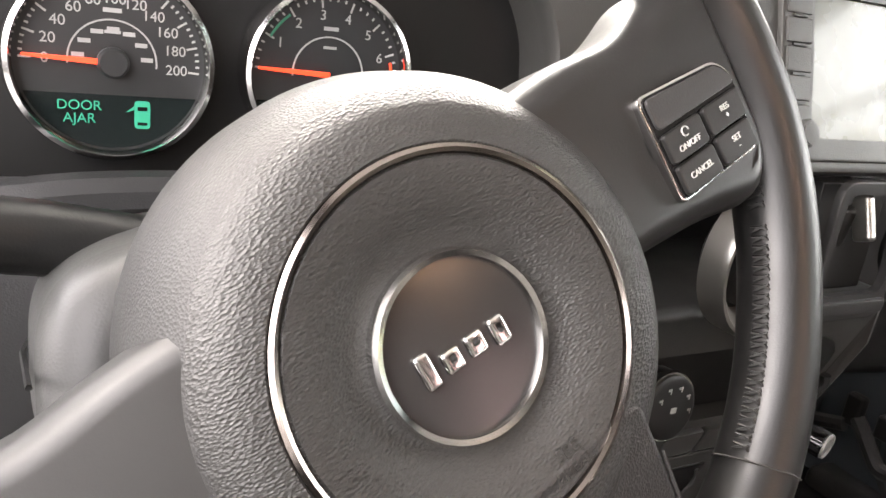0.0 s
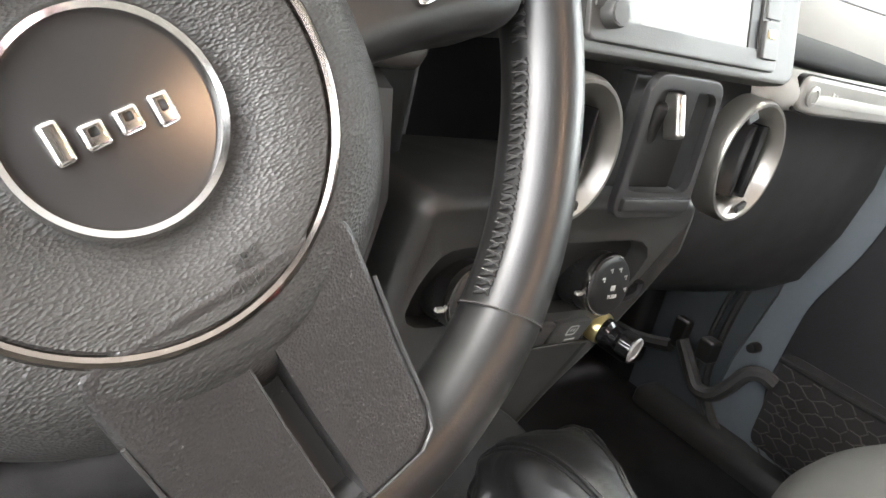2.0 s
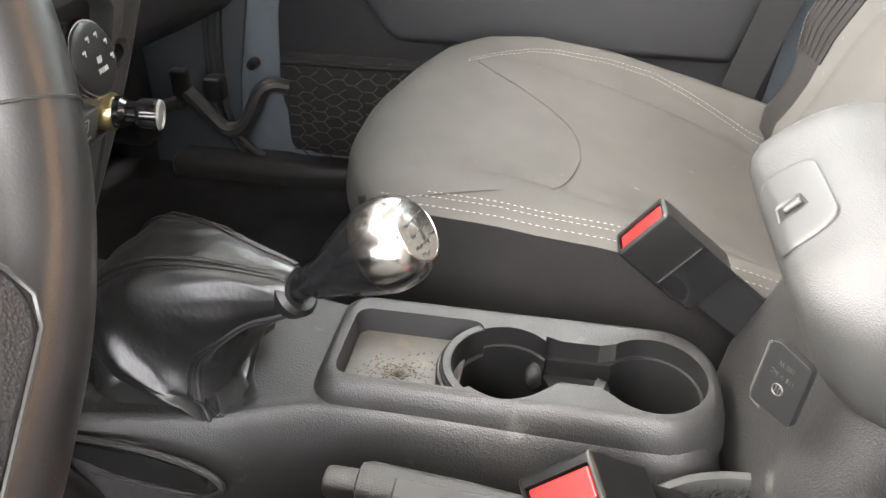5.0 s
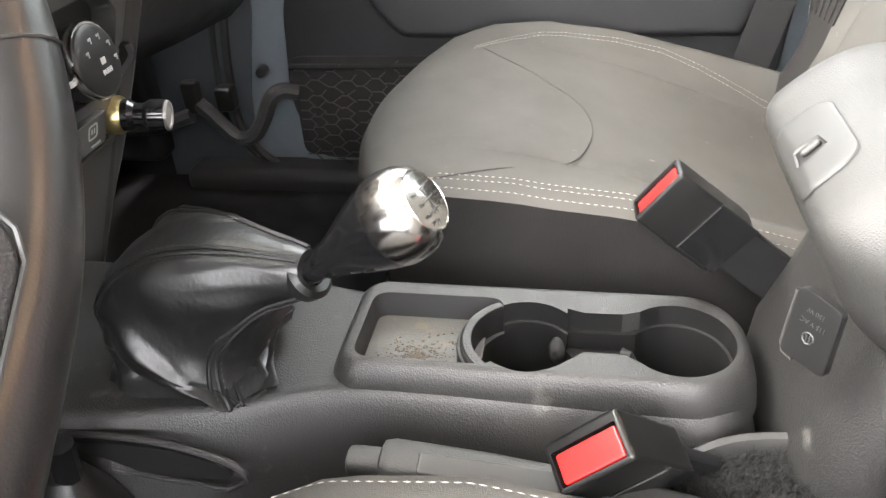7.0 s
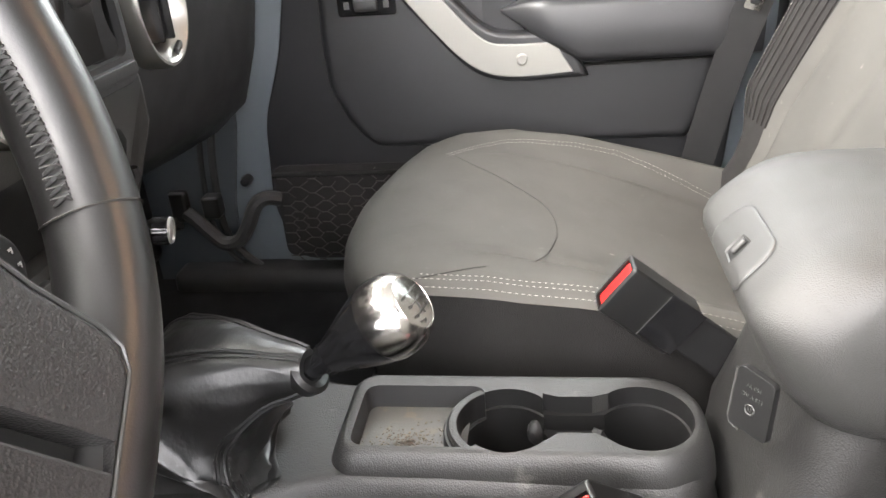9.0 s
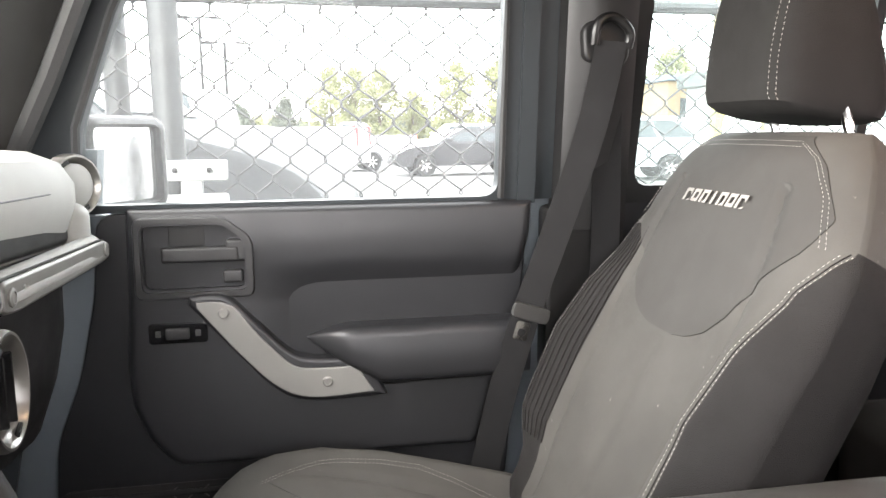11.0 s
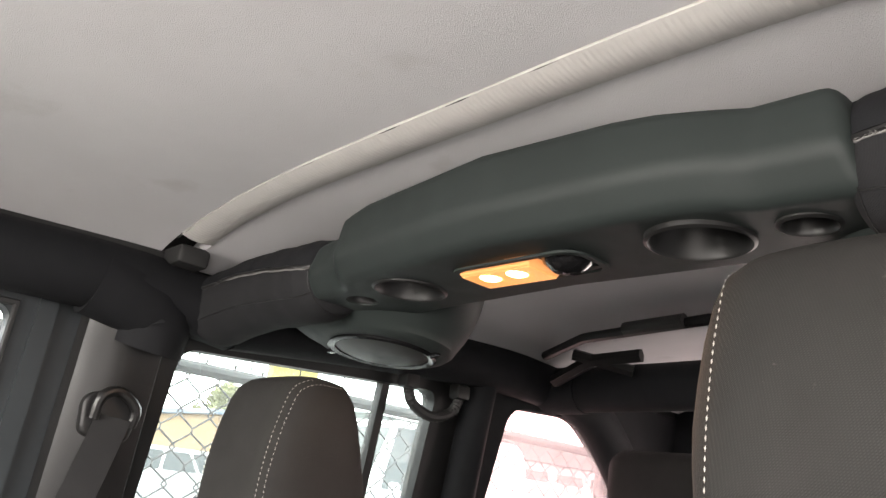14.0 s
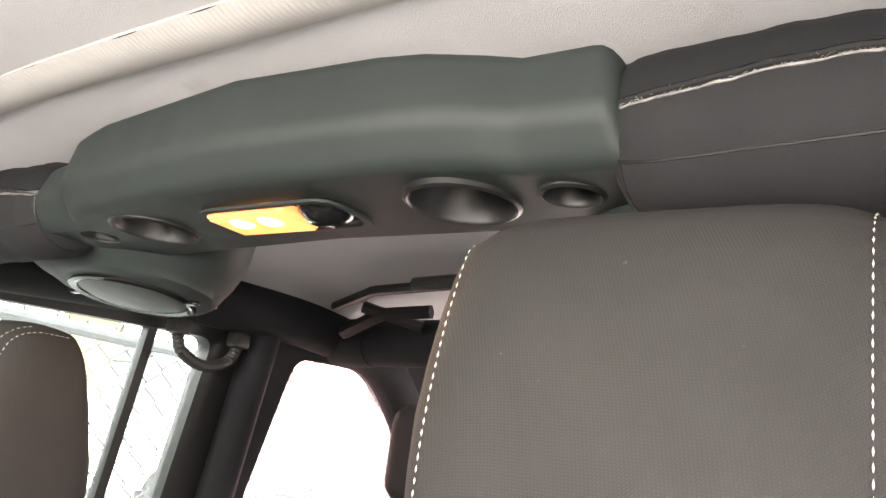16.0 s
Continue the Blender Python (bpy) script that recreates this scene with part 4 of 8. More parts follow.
def cushion_point(xc, v, u, lift=0.0):
    """v from the front lip to the back, u across."""
    w = interp(v, (0, 0.05, 0.15, 0.35, 1), (0.160, 0.200, 0.228, 0.242, 0.235)) if xc > 0 else interp(v, (0, 0.05, 0.15, 0.35, 1), (0.185, 0.204, 0.220, 0.228, 0.224))
    lift -= 0.0 if xc > 0 else 0.007
    y = (0.080 - 0.528 * v if xc > 0 else 0.070 - 0.518 * v) - 0.045 * u * u * (1 - v) ** 3
    z = interp(y + 0.045 * u * u * (1 - v) ** 3, (-0.45, -0.38, -0.30, -0.20, -0.10, -0.02, 0.03, 0.060, 0.074, 0.080), (0.700, 0.735, 0.775, 0.815, 0.841, 0.848, 0.840, 0.824, 0.803, 0.775))
    z += interp(v, (0, 0.15, 0.4, 0.7, 1), (0.0, 0.002, 0.016, 0.040, 0.075)) * min(1, abs(u) * 1.15) ** 3 - 0.012 * abs(u) ** 14
    z -= 0.005 * math.exp(-((abs(u) - 0.62) / 0.03) ** 2) * (v > 0.3)
    return Vector((xc + u * w, y, z + lift))


def seat_frame(seat, xc):
    """The cushion with its seams."""
    loops = []
    for v in [0, 0.01, 0.03, 0.06, 0.1] + [0.15 + 0.05 * k for k in range(18)]:
        top = [cushion_point(xc, v, u) for u in US]
        inset = 0.03 if v < 0.02 else 0.012
        low = [Vector((xc + (p.x - xc) * (1 - 0.03), p.y - (0.05 if v < 0.05 else 0.0), 0.70 if v > 0.02 else 0.74)) for p in top[::-1]]
        loops.append(top + low)
    bm = loft(B(), loops)
    n = len(US)
    for f in bm.faces:
        c = f.calc_center_median()
        f.material_index = 1 if (c.z < 0.812 or abs(f.normal.x) > 0.8) and abs(c.x - xc) > 0.17 else 0
    bm.normal_update()
    for f in bm.faces:
        c = f.calc_center_median()
        f.material_index = 1 if (abs(f.normal.z) < 0.45 and (abs(c.x - xc) > 0.18 or c.y > 0.045) and not (abs(f.normal.y) > 0.7 and abs(c.x - xc) < 0.16)) else 0
    cush = part("cushion", bm, (SEATC, SEATM), seat)
    st = B()
    for u in (-0.93, -0.97):
        stitches(st, [cushion_point(xc, v, u, 0.001) for v in np.linspace(0.10, 0.95, 40)], 0.0046, 0.0013, 0.00030)
    if xc < 0:
        stitches(st, [cushion_point(xc, v, 0.955, 0.0014) for v in np.linspace(0.012, 0.95, 60)], 0.0048, 0.0016, 0.00036)
    for du in (0.0, 0.035):
        stitches(st, [cushion_point(xc, v, du + interp(v, (0.20, 0.24, 0.28, 0.40, 0.64, 0.88), (0.50, 0.58, 0.64, 0.745, 0.785, 0.66)), 0.001) for v in np.linspace(0.20, 0.92, 50)], 0.0046, 0.0013, 0.00030)
    stitches(st, [cushion_point(xc, v, -0.905, 0.001) for v in np.linspace(0.20, 0.62, 24)], 0.0042, 0.0016, 0.00036)
    tagged(part("stitching", st, THREAD, cush), kind="stuff")
    pt = B()
    edge = []
    for k in range(41):
        v_, u_ = interp(k, (0, 6, 12, 18, 22, 26, 29, 32, 36, 40), (0.20, 0.28, 0.345, 0.415, 0.45, 0.46, 0.45, 0.41, 0.29, 0.17)), interp(k, (0, 6, 12, 18, 22, 26, 29, 32, 36, 40), (0.52, 0.34, 0.21, 0.07, -0.06, -0.24, -0.42, -0.66, -0.84, -0.93))
        edge.append(cushion_point(xc, v_ + 0.022, u_, 0.0004))
    sweep(pt, curve(edge[::4], 60), 0.0007, 5)
    part("front_panel_seam", pt, SEATS, cush)
    return cush


def bolster_u(s):
    """The seam that parts the side bolster from the middle; it runs out over the edge at the shoulder."""
    return interp(s, (0.05, 0.34, 0.54, 0.65, 0.71, 0.75), (0.84, 0.82, 0.82, 0.86, 0.93, 0.99))


def seat_back(seat, xc, raised):
    loops = []
    ss = [-0.15, -0.12, -0.08, -0.03, 0.02] + [0.06 + 0.0155 * k for k in range(54)] + [0.90, 0.925, 0.95, 0.97, 0.985, 0.995, 1.0]
    seam = US[len(US) // 2 + 22]
    for s in sorted(ss):
        b_ = bolster_u(s)
        front = [seat_point(xc, s, u * b_ / seam if abs(u) < seam else math.copysign(b_ + (abs(u) - seam) * (1 - b_) / (1 - seam), u)) for u in US]
        cap = math.sqrt(max(0.0, 1 - max(0.0, (s - 0.90) / 0.105) ** 2))
        rear = []
        for u in US[::-1]:
            p = seat_root(xc) + Vector((u * back_w(s) * 0.985, 0, 0)) + UPV * (s * LEN) - FRV * ((0.030 + 0.085 * max(0.0, 1 - abs(u) ** 5) ** 0.5) * cap)
            rear.append(p)
        loops.append(front + rear)
    bm = loft(B(), loops)
    bmesh.ops.recalc_face_normals(bm, faces=bm.faces)
    bm.verts.index_update()
    nu = len(US)
    for f in bm.faces:
        d = f.normal.dot(FRV)
        c = f.calc_center_median()
        cols = [v.index % (2 * nu) for v in f.verts]
        u_ = US[min(cols)] if max(cols) < nu else -1.0 if d < 0.3 else 0.0
        s_ = (c - seat_root(xc)).dot(UPV) / LEN
        f.material_index = 1 if (d < 0.30 and s_ < 0.74) or (u_ < -seam - 1e-6 and s_ < 0.75) or (u_ > 0.60 and s_ < 0.68) else 0
    bk = part("backrest", bm, (SEATC, SEATM), seat)
    # yoke: a shield of smoother cloth over the upper middle
    yk = B()
    nrow, ncol = 60, 48
    grid = []
    for i in range(nrow + 1):
        s = 0.475 + 0.495 * i / nrow
        half = interp(s, (0.475, 0.485, 0.51, 0.56, 0.64, 0.72, 0.80, 0.90, 0.96), (0.12, 0.25, 0.37, 0.48, 0.58, 0.78, 0.90, 0.80, 0.62))
        grid.append([yk.verts.new(seat_point(xc, s, half * (2 * j / ncol - 1), 0.0016)) for j in range(ncol + 1)])
    for a, b in zip(grid, grid[1:]):
        for j in range(ncol):
            yk.faces.new((a[j], a[j + 1], b[j + 1], b[j]))
    ex = bmesh.ops.extrude_face_region(yk, geom=yk.faces[:])
    for v in (g for g in ex["geom"] if isinstance(g, bmesh.types.BMVert)):
        v.co -= FRV * 0.006
    part("yoke_panel", yk, SEATS, bk)
    st = B()
    for d in (0.0, 0.03):
        for sg in (1, -1):
            # down the bolster, and over the shoulder
            stitches(st, [seat_point(xc, s, sg * (bolster_u(s) - d), 0.0014) for s in np.linspace(0.05, 0.75, 60)], 0.0046, 0.0013, 0.00034)
            stitches(st, [seat_point(xc, s, sg * (interp(s, (0.74, 0.84, 0.91, 0.945), (0.90, 0.86, 0.76, 0.60)) - d), 0.0042) for s in np.linspace(0.74, 0.945, 20)], 0.0046, 0.0013, 0.00034)
        stitches(st, [seat_point(xc, 0.950 - d * 0.5, u, 0.0042) for u in np.linspace(-0.58, 0.58, 24)], 0.0046, 0.0013, 0.00034)
    tagged(part("stitching", st, THREAD, bk), kind="stuff")
    chan = B()
    for u in [0.62 + q * 0.028 for q in range(12)]:
        sweep(chan, [seat_point(xc, s, u, 0.0002) for s in np.linspace(0.06, 0.70, 14)], 0.0016, 4)
    for sg in (1, -1):
        sweep(chan, [seat_point(xc, s, sg * (bolster_u(s) - 0.015), 0.0) for s in np.linspace(0.05, 0.75, 60)], 0.0009, 4)
    tagged(part("seam_ribs", chan, SEATM, bk), kind="stuff")
    mk = B()
    ctr = seat_point(xc, 0.795, 0.0, 0.0045)
    tang = (seat_point(xc, 0.83, 0.0, 0.0045) - seat_point(xc, 0.76, 0.0, 0.0045)).normalized()
    fm = axes(ctr, (-1, 0, 0), tang)
    for k in range(7):
        x0 = (k - 3) * 0.0212
        w2, h2 = (0.0082, 0.0088) if k != 3 else (0.0020, 0.0088)
        q = B()
        prism(q, [(x0 - w2 - 0.002, -h2), (x0 + w2 - 0.002, -h2), (x0 + w2 + 0.002, h2), (x0 - w2 + 0.002, h2)], 0.0008, fm)
        if k != 3:
            c = B()
            prism(c, [(x0 - w2 * 0.55 - 0.001, -h2 * (0.5 if k % 2 else 1.2)), (x0 + w2 * (0.55 if k % 3 else 1.4) - 0.001, -h2 * 0.5), (x0 + w2 * 0.5 + 0.001, h2 * 0.5), (x0 - w2 * 0.5 + 0.001, h2 * 0.5)], 0.01, fm @ Matrix.Translation((0, 0, -0.005)))
            q = cut(q, c)
        add(mk, q)
    for v in mk.verts:
        v.co += FRV * 0.0006
    if xc > 0:
        part("stitched_mark", mk, mat("pale_embroidery", (0.21, 0.205, 0.19), 0.8), bk, "pale stitched trim mark")
    else:
        mk.free()
    # headrest on two chrome posts
    hb = seat_root(xc) + UPV * (LEN + 0.005) - FRV * 0.030
    hx = Vector((0.016 if xc > 0 else 0.0, 0, 0))
    kw, kd = (0.90, 0.072) if xc > 0 else (1.22, 0.058)
    hl = []
    up2 = Vector((0, -0.16, 0.987)).normalized()
    fr2 = Vector((0, 0.987, 0.16)).normalized()
    base = hb + hx + UPV * (0.018 + raised) + Vector((0, 0.040, 0.012))
    for s in (0, 0.02, 0.06, 0.12, 0.22, 0.35, 0.5, 0.65, 0.78, 0.88, 0.94, 0.975, 0.993, 1.0):
        e = math.sqrt(max(0.0, 1 - max(0.0, (s - 0.80) / 0.2) ** 2.4)) * math.sqrt(max(0.0, 1 - max(0.0, (0.10 - s) / 0.10) ** 2.2))
        w = interp(s, (0, 0.3, 0.6, 0.85, 1), (0.104, 0.111, 0.110, 0.104, 0.092)) * (0.80 + 0.2 * e) * kw
        dep = kd * (0.35 + 0.65 * e)
        lp = []
        for k in range(40):
            a = 2 * math.pi * k / 40
            ca, sa = math.cos(a), math.sin(a)
            lp.append(base + up2 * (s * 0.195) + Vector((math.copysign(abs(ca) ** 0.42, ca) * w, 0, 0)) + fr2 * (math.copysign(abs(sa) ** 0.62, sa) * dep * (1.0 if sa > 0 or xc < 0 else interp(s, (0, 0.3, 0.6, 1), (1.5, 1.38, 0.95, 0.25))) + 0.01 * (1 - ca * ca) * math.sin(s * 3)))
        hl.append(lp)
    hbm = loft(B(), hl)
    hbm.normal_update()
    for f in hbm.faces:
        c = f.calc_center_median()
        f.material_index = 1 if abs(c.x - xc - hx.x) > (0.079 if xc > 0 else 0.106) else 0
    hr = part("headrest", hbm, (HEADC, SEATM), seat)
    hs = B()
    for u, sg in (((0.072, 1), (0.080, 1), (0.072, -1), (0.080, -1)) if xc > 0 else ((0.108, 1), (0.102, -1))):
        line = []
        for s in np.linspace(0.06, 0.97, 30):
            e = math.sqrt(max(0.0, 1 - max(0.0, (s - 0.80) / 0.2) ** 2.4)) * math.sqrt(max(0.0, 1 - max(0.0, (0.10 - s) / 0.10) ** 2.2))
            w = interp(s, (0, 0.3, 0.6, 0.85, 1), (0.104, 0.111, 0.110, 0.104, 0.092)) * (0.80 + 0.2 * e) * kw
            ca = (u / w) ** (1 / 0.42)
            sa = math.sqrt(max(0, 1 - ca * ca))
            line.append(base + up2 * (s * 0.195) + Vector((sg * u, 0, 0)) + fr2 * (sa ** 0.62 * kd * (0.35 + 0.65 * e) + 0.01 * (1 - ca * ca) * math.sin(s * 3) + 0.001))
        stitches(hs, line, 0.0044, 0.0018, 0.00048 if xc > 0 else 0.00062)
    tagged(part("stitching", hs, THREAD, hr), kind="stuff")
    for sg in (1, -1):
        pp = B()
        q = hb + Vector((sg * 0.072, 0, 0))
        sweep(pp, [q - UPV * 0.05, q + UPV * 0.01, q + UPV * (0.05 + raised) + Vector((0, 0.03, 0))], 0.0065, 10)
        part("post", pp, CHROME, seat)
        part("post_collar", rbox(B(), q + UPV * 0.002, (0.034, 0.030, 0.012), 0.004), BLACKPL, seat)


for xc, raised, lab in ((0.37, 0.0, "grey cloth front passenger seat with pale double stitching"), (-0.368, 0.060, "grey cloth driver's seat with pale stitching")):
    seat = thing("front_seat", (xc, -0.2, 0.58), lab, "car seat", "front seats")
    seat_frame(seat, xc)
    seat_back(seat, xc, raised)
    part("side_valance", rbox(B(), (xc, -0.19, 0.645), (0.44, 0.44, 0.13), 0.02, 3), BLACKPL, seat)

# rear bench with its headrests
rb = thing("rear_bench", (0, -1.45, 0.6), "dark cloth rear bench seat with headrests", "car seat")
q = B()
for x in (-0.36, 0.36):
    rbox(q, (x, -1.56, 1.0), (0.62, 0.13, 0.62), 0.05, 4, Matrix.Rotation(radians(14), 4, "X"))
part("backrest", q, SEATM, rb)
part("cushion", rbox(B(), (0, -1.25, 0.76), (1.24, 0.5, 0.2), 0.05, 3), SEATM, rb)
for x in (0.37, -0.40):
    hq = rbox(B(), (x, -1.62, 1.445), (0.27, 0.09, 0.20), 0.045, 5)
    h = part("headrest", hq, SEATM, rb)
    part("post", sweep(B(), [(x, -1.62, 1.25), (x, -1.62, 1.38)], 0.008, 8), CHROME, rb)
sq = B()
stitches(sq, curve([(0.50, -1.57, 1.36), (0.497, -1.575, 1.48), (0.47, -1.59, 1.535), (0.38, -1.60, 1.546)], 20), 0.006, 0.003, 0.001)
tagged(part("stitching", sq, SEATM, rb), kind="stuff")


# ---- seat belts ----
def ribbon(bm, pts, side, w, t=0.0014):
    """A flat band along points, w wide along side."""
    loops = []
    for i, p in enumerate(pts):
        p = Vector(p)
        sd = Vector(side[i] if isinstance(side, list) else side).normalized()
        a, b = Vector(pts[max(0, i - 1)]), Vector(pts[min(len(pts) - 1, i + 1)])
        n = (b - a).normalized().cross(sd).normalized()
        loops.append([p + sd * w / 2 + n * t, p - sd * w / 2 + n * t, p - sd * w / 2 - n * t, p + sd * w / 2 - n * t])
    return loft(bm, loops)


belt = thing("seat_belt", (0.63, -0.5, 0.75), "black seat belt hanging from the centre pillar", "seat belt")
g = B()
prism(g, rounded([(-0.035, -0.03), (0.035, -0.034), (0.042, 0.02), (0.0, 0.045), (-0.04, 0.025)], 0.015), 0.022, axes((0.640, -0.570, 1.455), (0, -1, 0), (0, 0, 1)), 0.006, 3)
part("upper_guide", g, BLACKPL, belt)
loopm = B()
sweep(loopm, curve([(0.606, -0.545, 1.450), (0.600, -0.548, 1.480), (0.600, -0.572, 1.490), (0.600, -0.598, 1.470), (0.606, -0.598, 1.445)], 16), 0.0075, 10)
part("guide_loop", loopm, BUCKLEP, belt)
wb = ribbon(B(), curve([(0.604, -0.572, 1.455), (0.616, -0.545, 1.32), (0.628, -0.498, 1.17), (0.632, -0.45, 1.035), (0.636, -0.41, 0.90), (0.64, -0.375, 0.74)], 24), (0.25, 0.95, 0.12), 0.047)
part("webbing", wb, BELT, belt)
wb = ribbon(B(), [(0.640, -0.58, 1.49), (0.645, -0.585, 1.2), (0.65, -0.585, 0.85)], (0.1, 1, 0), 0.047)
part("lower_webbing", wb, BELT, belt)
lt = B()
prism(lt, rect(-0.032, -0.013, 0.032, 0.013, 0.010), 0.008, axes((0.622, -0.452, 1.035), (0.05, -0.95, -0.3), (0, -0.3, 0.95)), 0.003)
lp = part("latch_plate", lt, ARMV, belt, "grey plastic latch plate")
tn = B()
prism(tn, rect(-0.012, -0.040, 0.012, -0.010, 0.004), 0.002, axes((0.622, -0.445, 1.030), (0.05, -0.95, -0.3), (0, -0.3, 0.95)))
tc = B()
prism(tc, rect(-0.006, -0.033, 0.006, -0.022, 0.002), 0.02, axes((0.63, -0.445, 1.030), (0.05, -0.95, -0.3), (0, -0.3, 0.95)))
part("steel_tongue", cut(tn, tc), CHROME, lp, "polished steel tongue")
part("anchor", rbox(B(), (0.64, -0.375, 0.735), (0.03, 0.05, 0.03), 0.006), BLACKPL, belt)
lbelt = thing("seat_belt", (-0.63, -0.5, 0.75), "black seat belt hanging from the centre pillar", "seat belt")
part("webbing", ribbon(B(), [(-0.62, -0.60, 1.48), (-0.63, -0.58, 1.2), (-0.645, -0.56, 0.8)], (-0.1, 1, 0), 0.047), BELT, lbelt)


def buckle(origin, ax, ay, label, wide=0.047):
    """A belt buckle: ax across its width, ay from its strap to its red button."""
    m = axes(origin, ax, ay)
    b = thing("belt_buckle", origin, label, "seat belt buckle", "belt buckles", m=m)
    h = wide / 2
    body = rbox(B(), (0, 0, 0), (wide, 0.070, 0.028), 0.003, 3)
    sl = rbox(B(), (0, 0.036, 0.002), (wide - 0.007, 0.02, 0.019), 0.001)
    part("body", cut(body, sl), BUCKLEP, b, local=True)
    part("release_button", rbox(B(), (0, 0.029, 0.002), (wide - 0.009, 0.010, 0.017), 0.002), RED, b, "red release button", local=True)
    lab = rbox(B(), (0.002, -0.020, 0.0143), (wide - 0.004, 0.034, 0.0008), 0)
    part("sticker", lab, GLOSSBLK, b, local=True)
    ed = B()
    for q in ((0.0, -0.003, 0.042),):
        rbox(ed, (0.0, q[1], 0.0149), (q[2], 0.0008, 0.0006), 0)
    part("sticker_edge", ed, ARMV, b, local=True)
    part("stalk", rbox(B(), (0, -0.070, -0.002), (wide - 0.010, 0.085, 0.010), 0.003), BELT, b, local=True)
    return b


buckle(Vector((0.090, -0.243, 0.858)), (0.05, -0.62, 0.78), (0.0, 0.72, 0.69), "black seat belt buckle with a red button beside the passenger seat")
buckle(Vector((-0.112, -0.190, 0.824)), (0.05, -0.76, 0.64), (-0.50, 0.45, 0.72), "black seat belt buckle with a red button beside the driver's seat")


# ---- dashboard ----
dash = thing("dashboard", (0, 0.35, 1.0), "grey vinyl dashboard with dark lower panels", "dashboard")
stack = thing("centre_stack", (0.01, 0.14, 1.0), "grey plastic centre stack with vents and controls", "dashboard console")
GROW = Matrix.Translation((-0.43, -0.197, 1.22)) @ Matrix.Scale(1.12, 4) @ Matrix.Translation((0.43, 0.197, -1.22))
pad = B()
prof = ((0.62, 1.215), (0.45, 1.268), (0.30, 1.300), (0.225, 1.302), (0.190, 1.288), (0.176, 1.262), (0.176, 1.225), (0.186, 1.195), (0.196, 1.172), (0.62, 1.10))
loft(pad, [[(x, y + dy, z + dz) for y, z in prof] for x, dy, dz in ((0.185, 0.046, 0.006), (0.20, 0.043, 0.008), (0.28, 0.040, 0.006), (0.38, 0.036, 0.005), (0.50, 0.031, 0.002), (0.57, 0.027, -0.001), (0.61, 0.032, -0.006), (0.635, 0.055, -0.02))])
part("passenger_pad", pad, DASH, dash)
mid = B()
prof2 = ((0.62, 1.215), (0.45, 1.275), (0.30, 1.318), (0.215, 1.326), (0.182, 1.318), (0.163, 1.306), (0.162, 1.296), (0.60, 1.10))
loft(mid, [[(x, y, z + dz) for y, z in prof2] for x, dz in ((-0.150, -0.01), (-0.135, 0.0), (0.0, 0.003), (0.12, 0.0), (0.135, -0.006), (0.142, -0.02))])
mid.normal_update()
# the pad's sides take a dark material in place of shade
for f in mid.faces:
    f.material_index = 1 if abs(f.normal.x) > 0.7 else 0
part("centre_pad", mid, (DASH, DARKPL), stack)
hood = B()
prof3 = ((0.62, 1.22), (0.45, 1.30), (0.33, 1.345), (0.24, 1.352), (0.215, 1.342), (0.222, 1.330), (0.30, 1.318), (0.60, 1.10))
loft(hood, [[(x, y + dy, z + dz) for y, z in prof3] for x, dy, dz in ((-0.635, 0.08, -0.09), (-0.60, 0.03, -0.035), (-0.52, 0.0, -0.004), (-0.37, -0.01, 0.004), (-0.24, 0.0, -0.004), (-0.17, 0.03, -0.03), (-0.135, 0.05, -0.05))])
part("cluster_hood", hood, DASH, dash)
# rounded cheek where the hood comes down beside the gauges
cheek_out = rounded([(-0.27, 1.330), (-0.27, 1.291), (-0.228, 1.276), (-0.207, 1.258), (-0.194, 1.232), (-0.188, 1.190), (-0.186, 1.130), (-0.118, 1.130), (-0.118, 1.298), (-0.165, 1.322)], 0.012, 4)
cheek_ctr = Vector((-0.160, 1.27))
ck = loft(B(), [[(cheek_ctr.x + (x - cheek_ctr.x) * k, y, cheek_ctr.y + (z - cheek_ctr.y) * k) for x, z in cheek_out] for y, k in ((0.30, 1.0), (0.242, 1.0), (0.235, 0.985), (0.230, 0.95), (0.228, 0.90))])
part("cluster_cheek", ck, STACK, dash)
lowd = B()
prof4 = ((0.60, 1.12), (0.205, 1.178), (0.196, 1.168), (0.200, 1.09), (0.215, 1.04), (0.245, 0.985), (0.30, 0.955), (0.60, 0.93))
loft(lowd, [[(x, y + dy, 1.168 - (1.168 - z) * k) for y, z in prof4] for x, dy, k in ((0.16, 0.046, 1.28), (0.30, 0.044, 1.36), (0.48, 0.036, 1.43), (0.58, 0.034, 1.46), (0.634, 0.044, 1.50))])
part("glove_box_panel", lowd, DARKPL, dash)
gs = B()
rbox(gs, (0.275, 0.241, 1.106), (0.050, 0.008, 0.034), 0.003)
part("glove_box_seam", gs, BLACKPL, dash)
lefd = B()
prof5 = ((0.60, 1.12), (0.262, 1.135), (0.225, 1.12), (0.205, 1.05), (0.225, 0.95), (0.26, 0.88), (0.60, 0.86))
loft(lefd, [[(x, y, z) for y, z in prof5] for x in (-0.64, -0.5, -0.3, -0.145)])
part("driver_lower_panel", lefd, DARKPL, dash)
# rounded end of the pad that takes the grab bar
pe = rbox(B(), (0.606, 0.232, 1.192), (0.046, 0.080, 0.074), 0.020, 5)
part("pad_end", pe, DASH, dash)
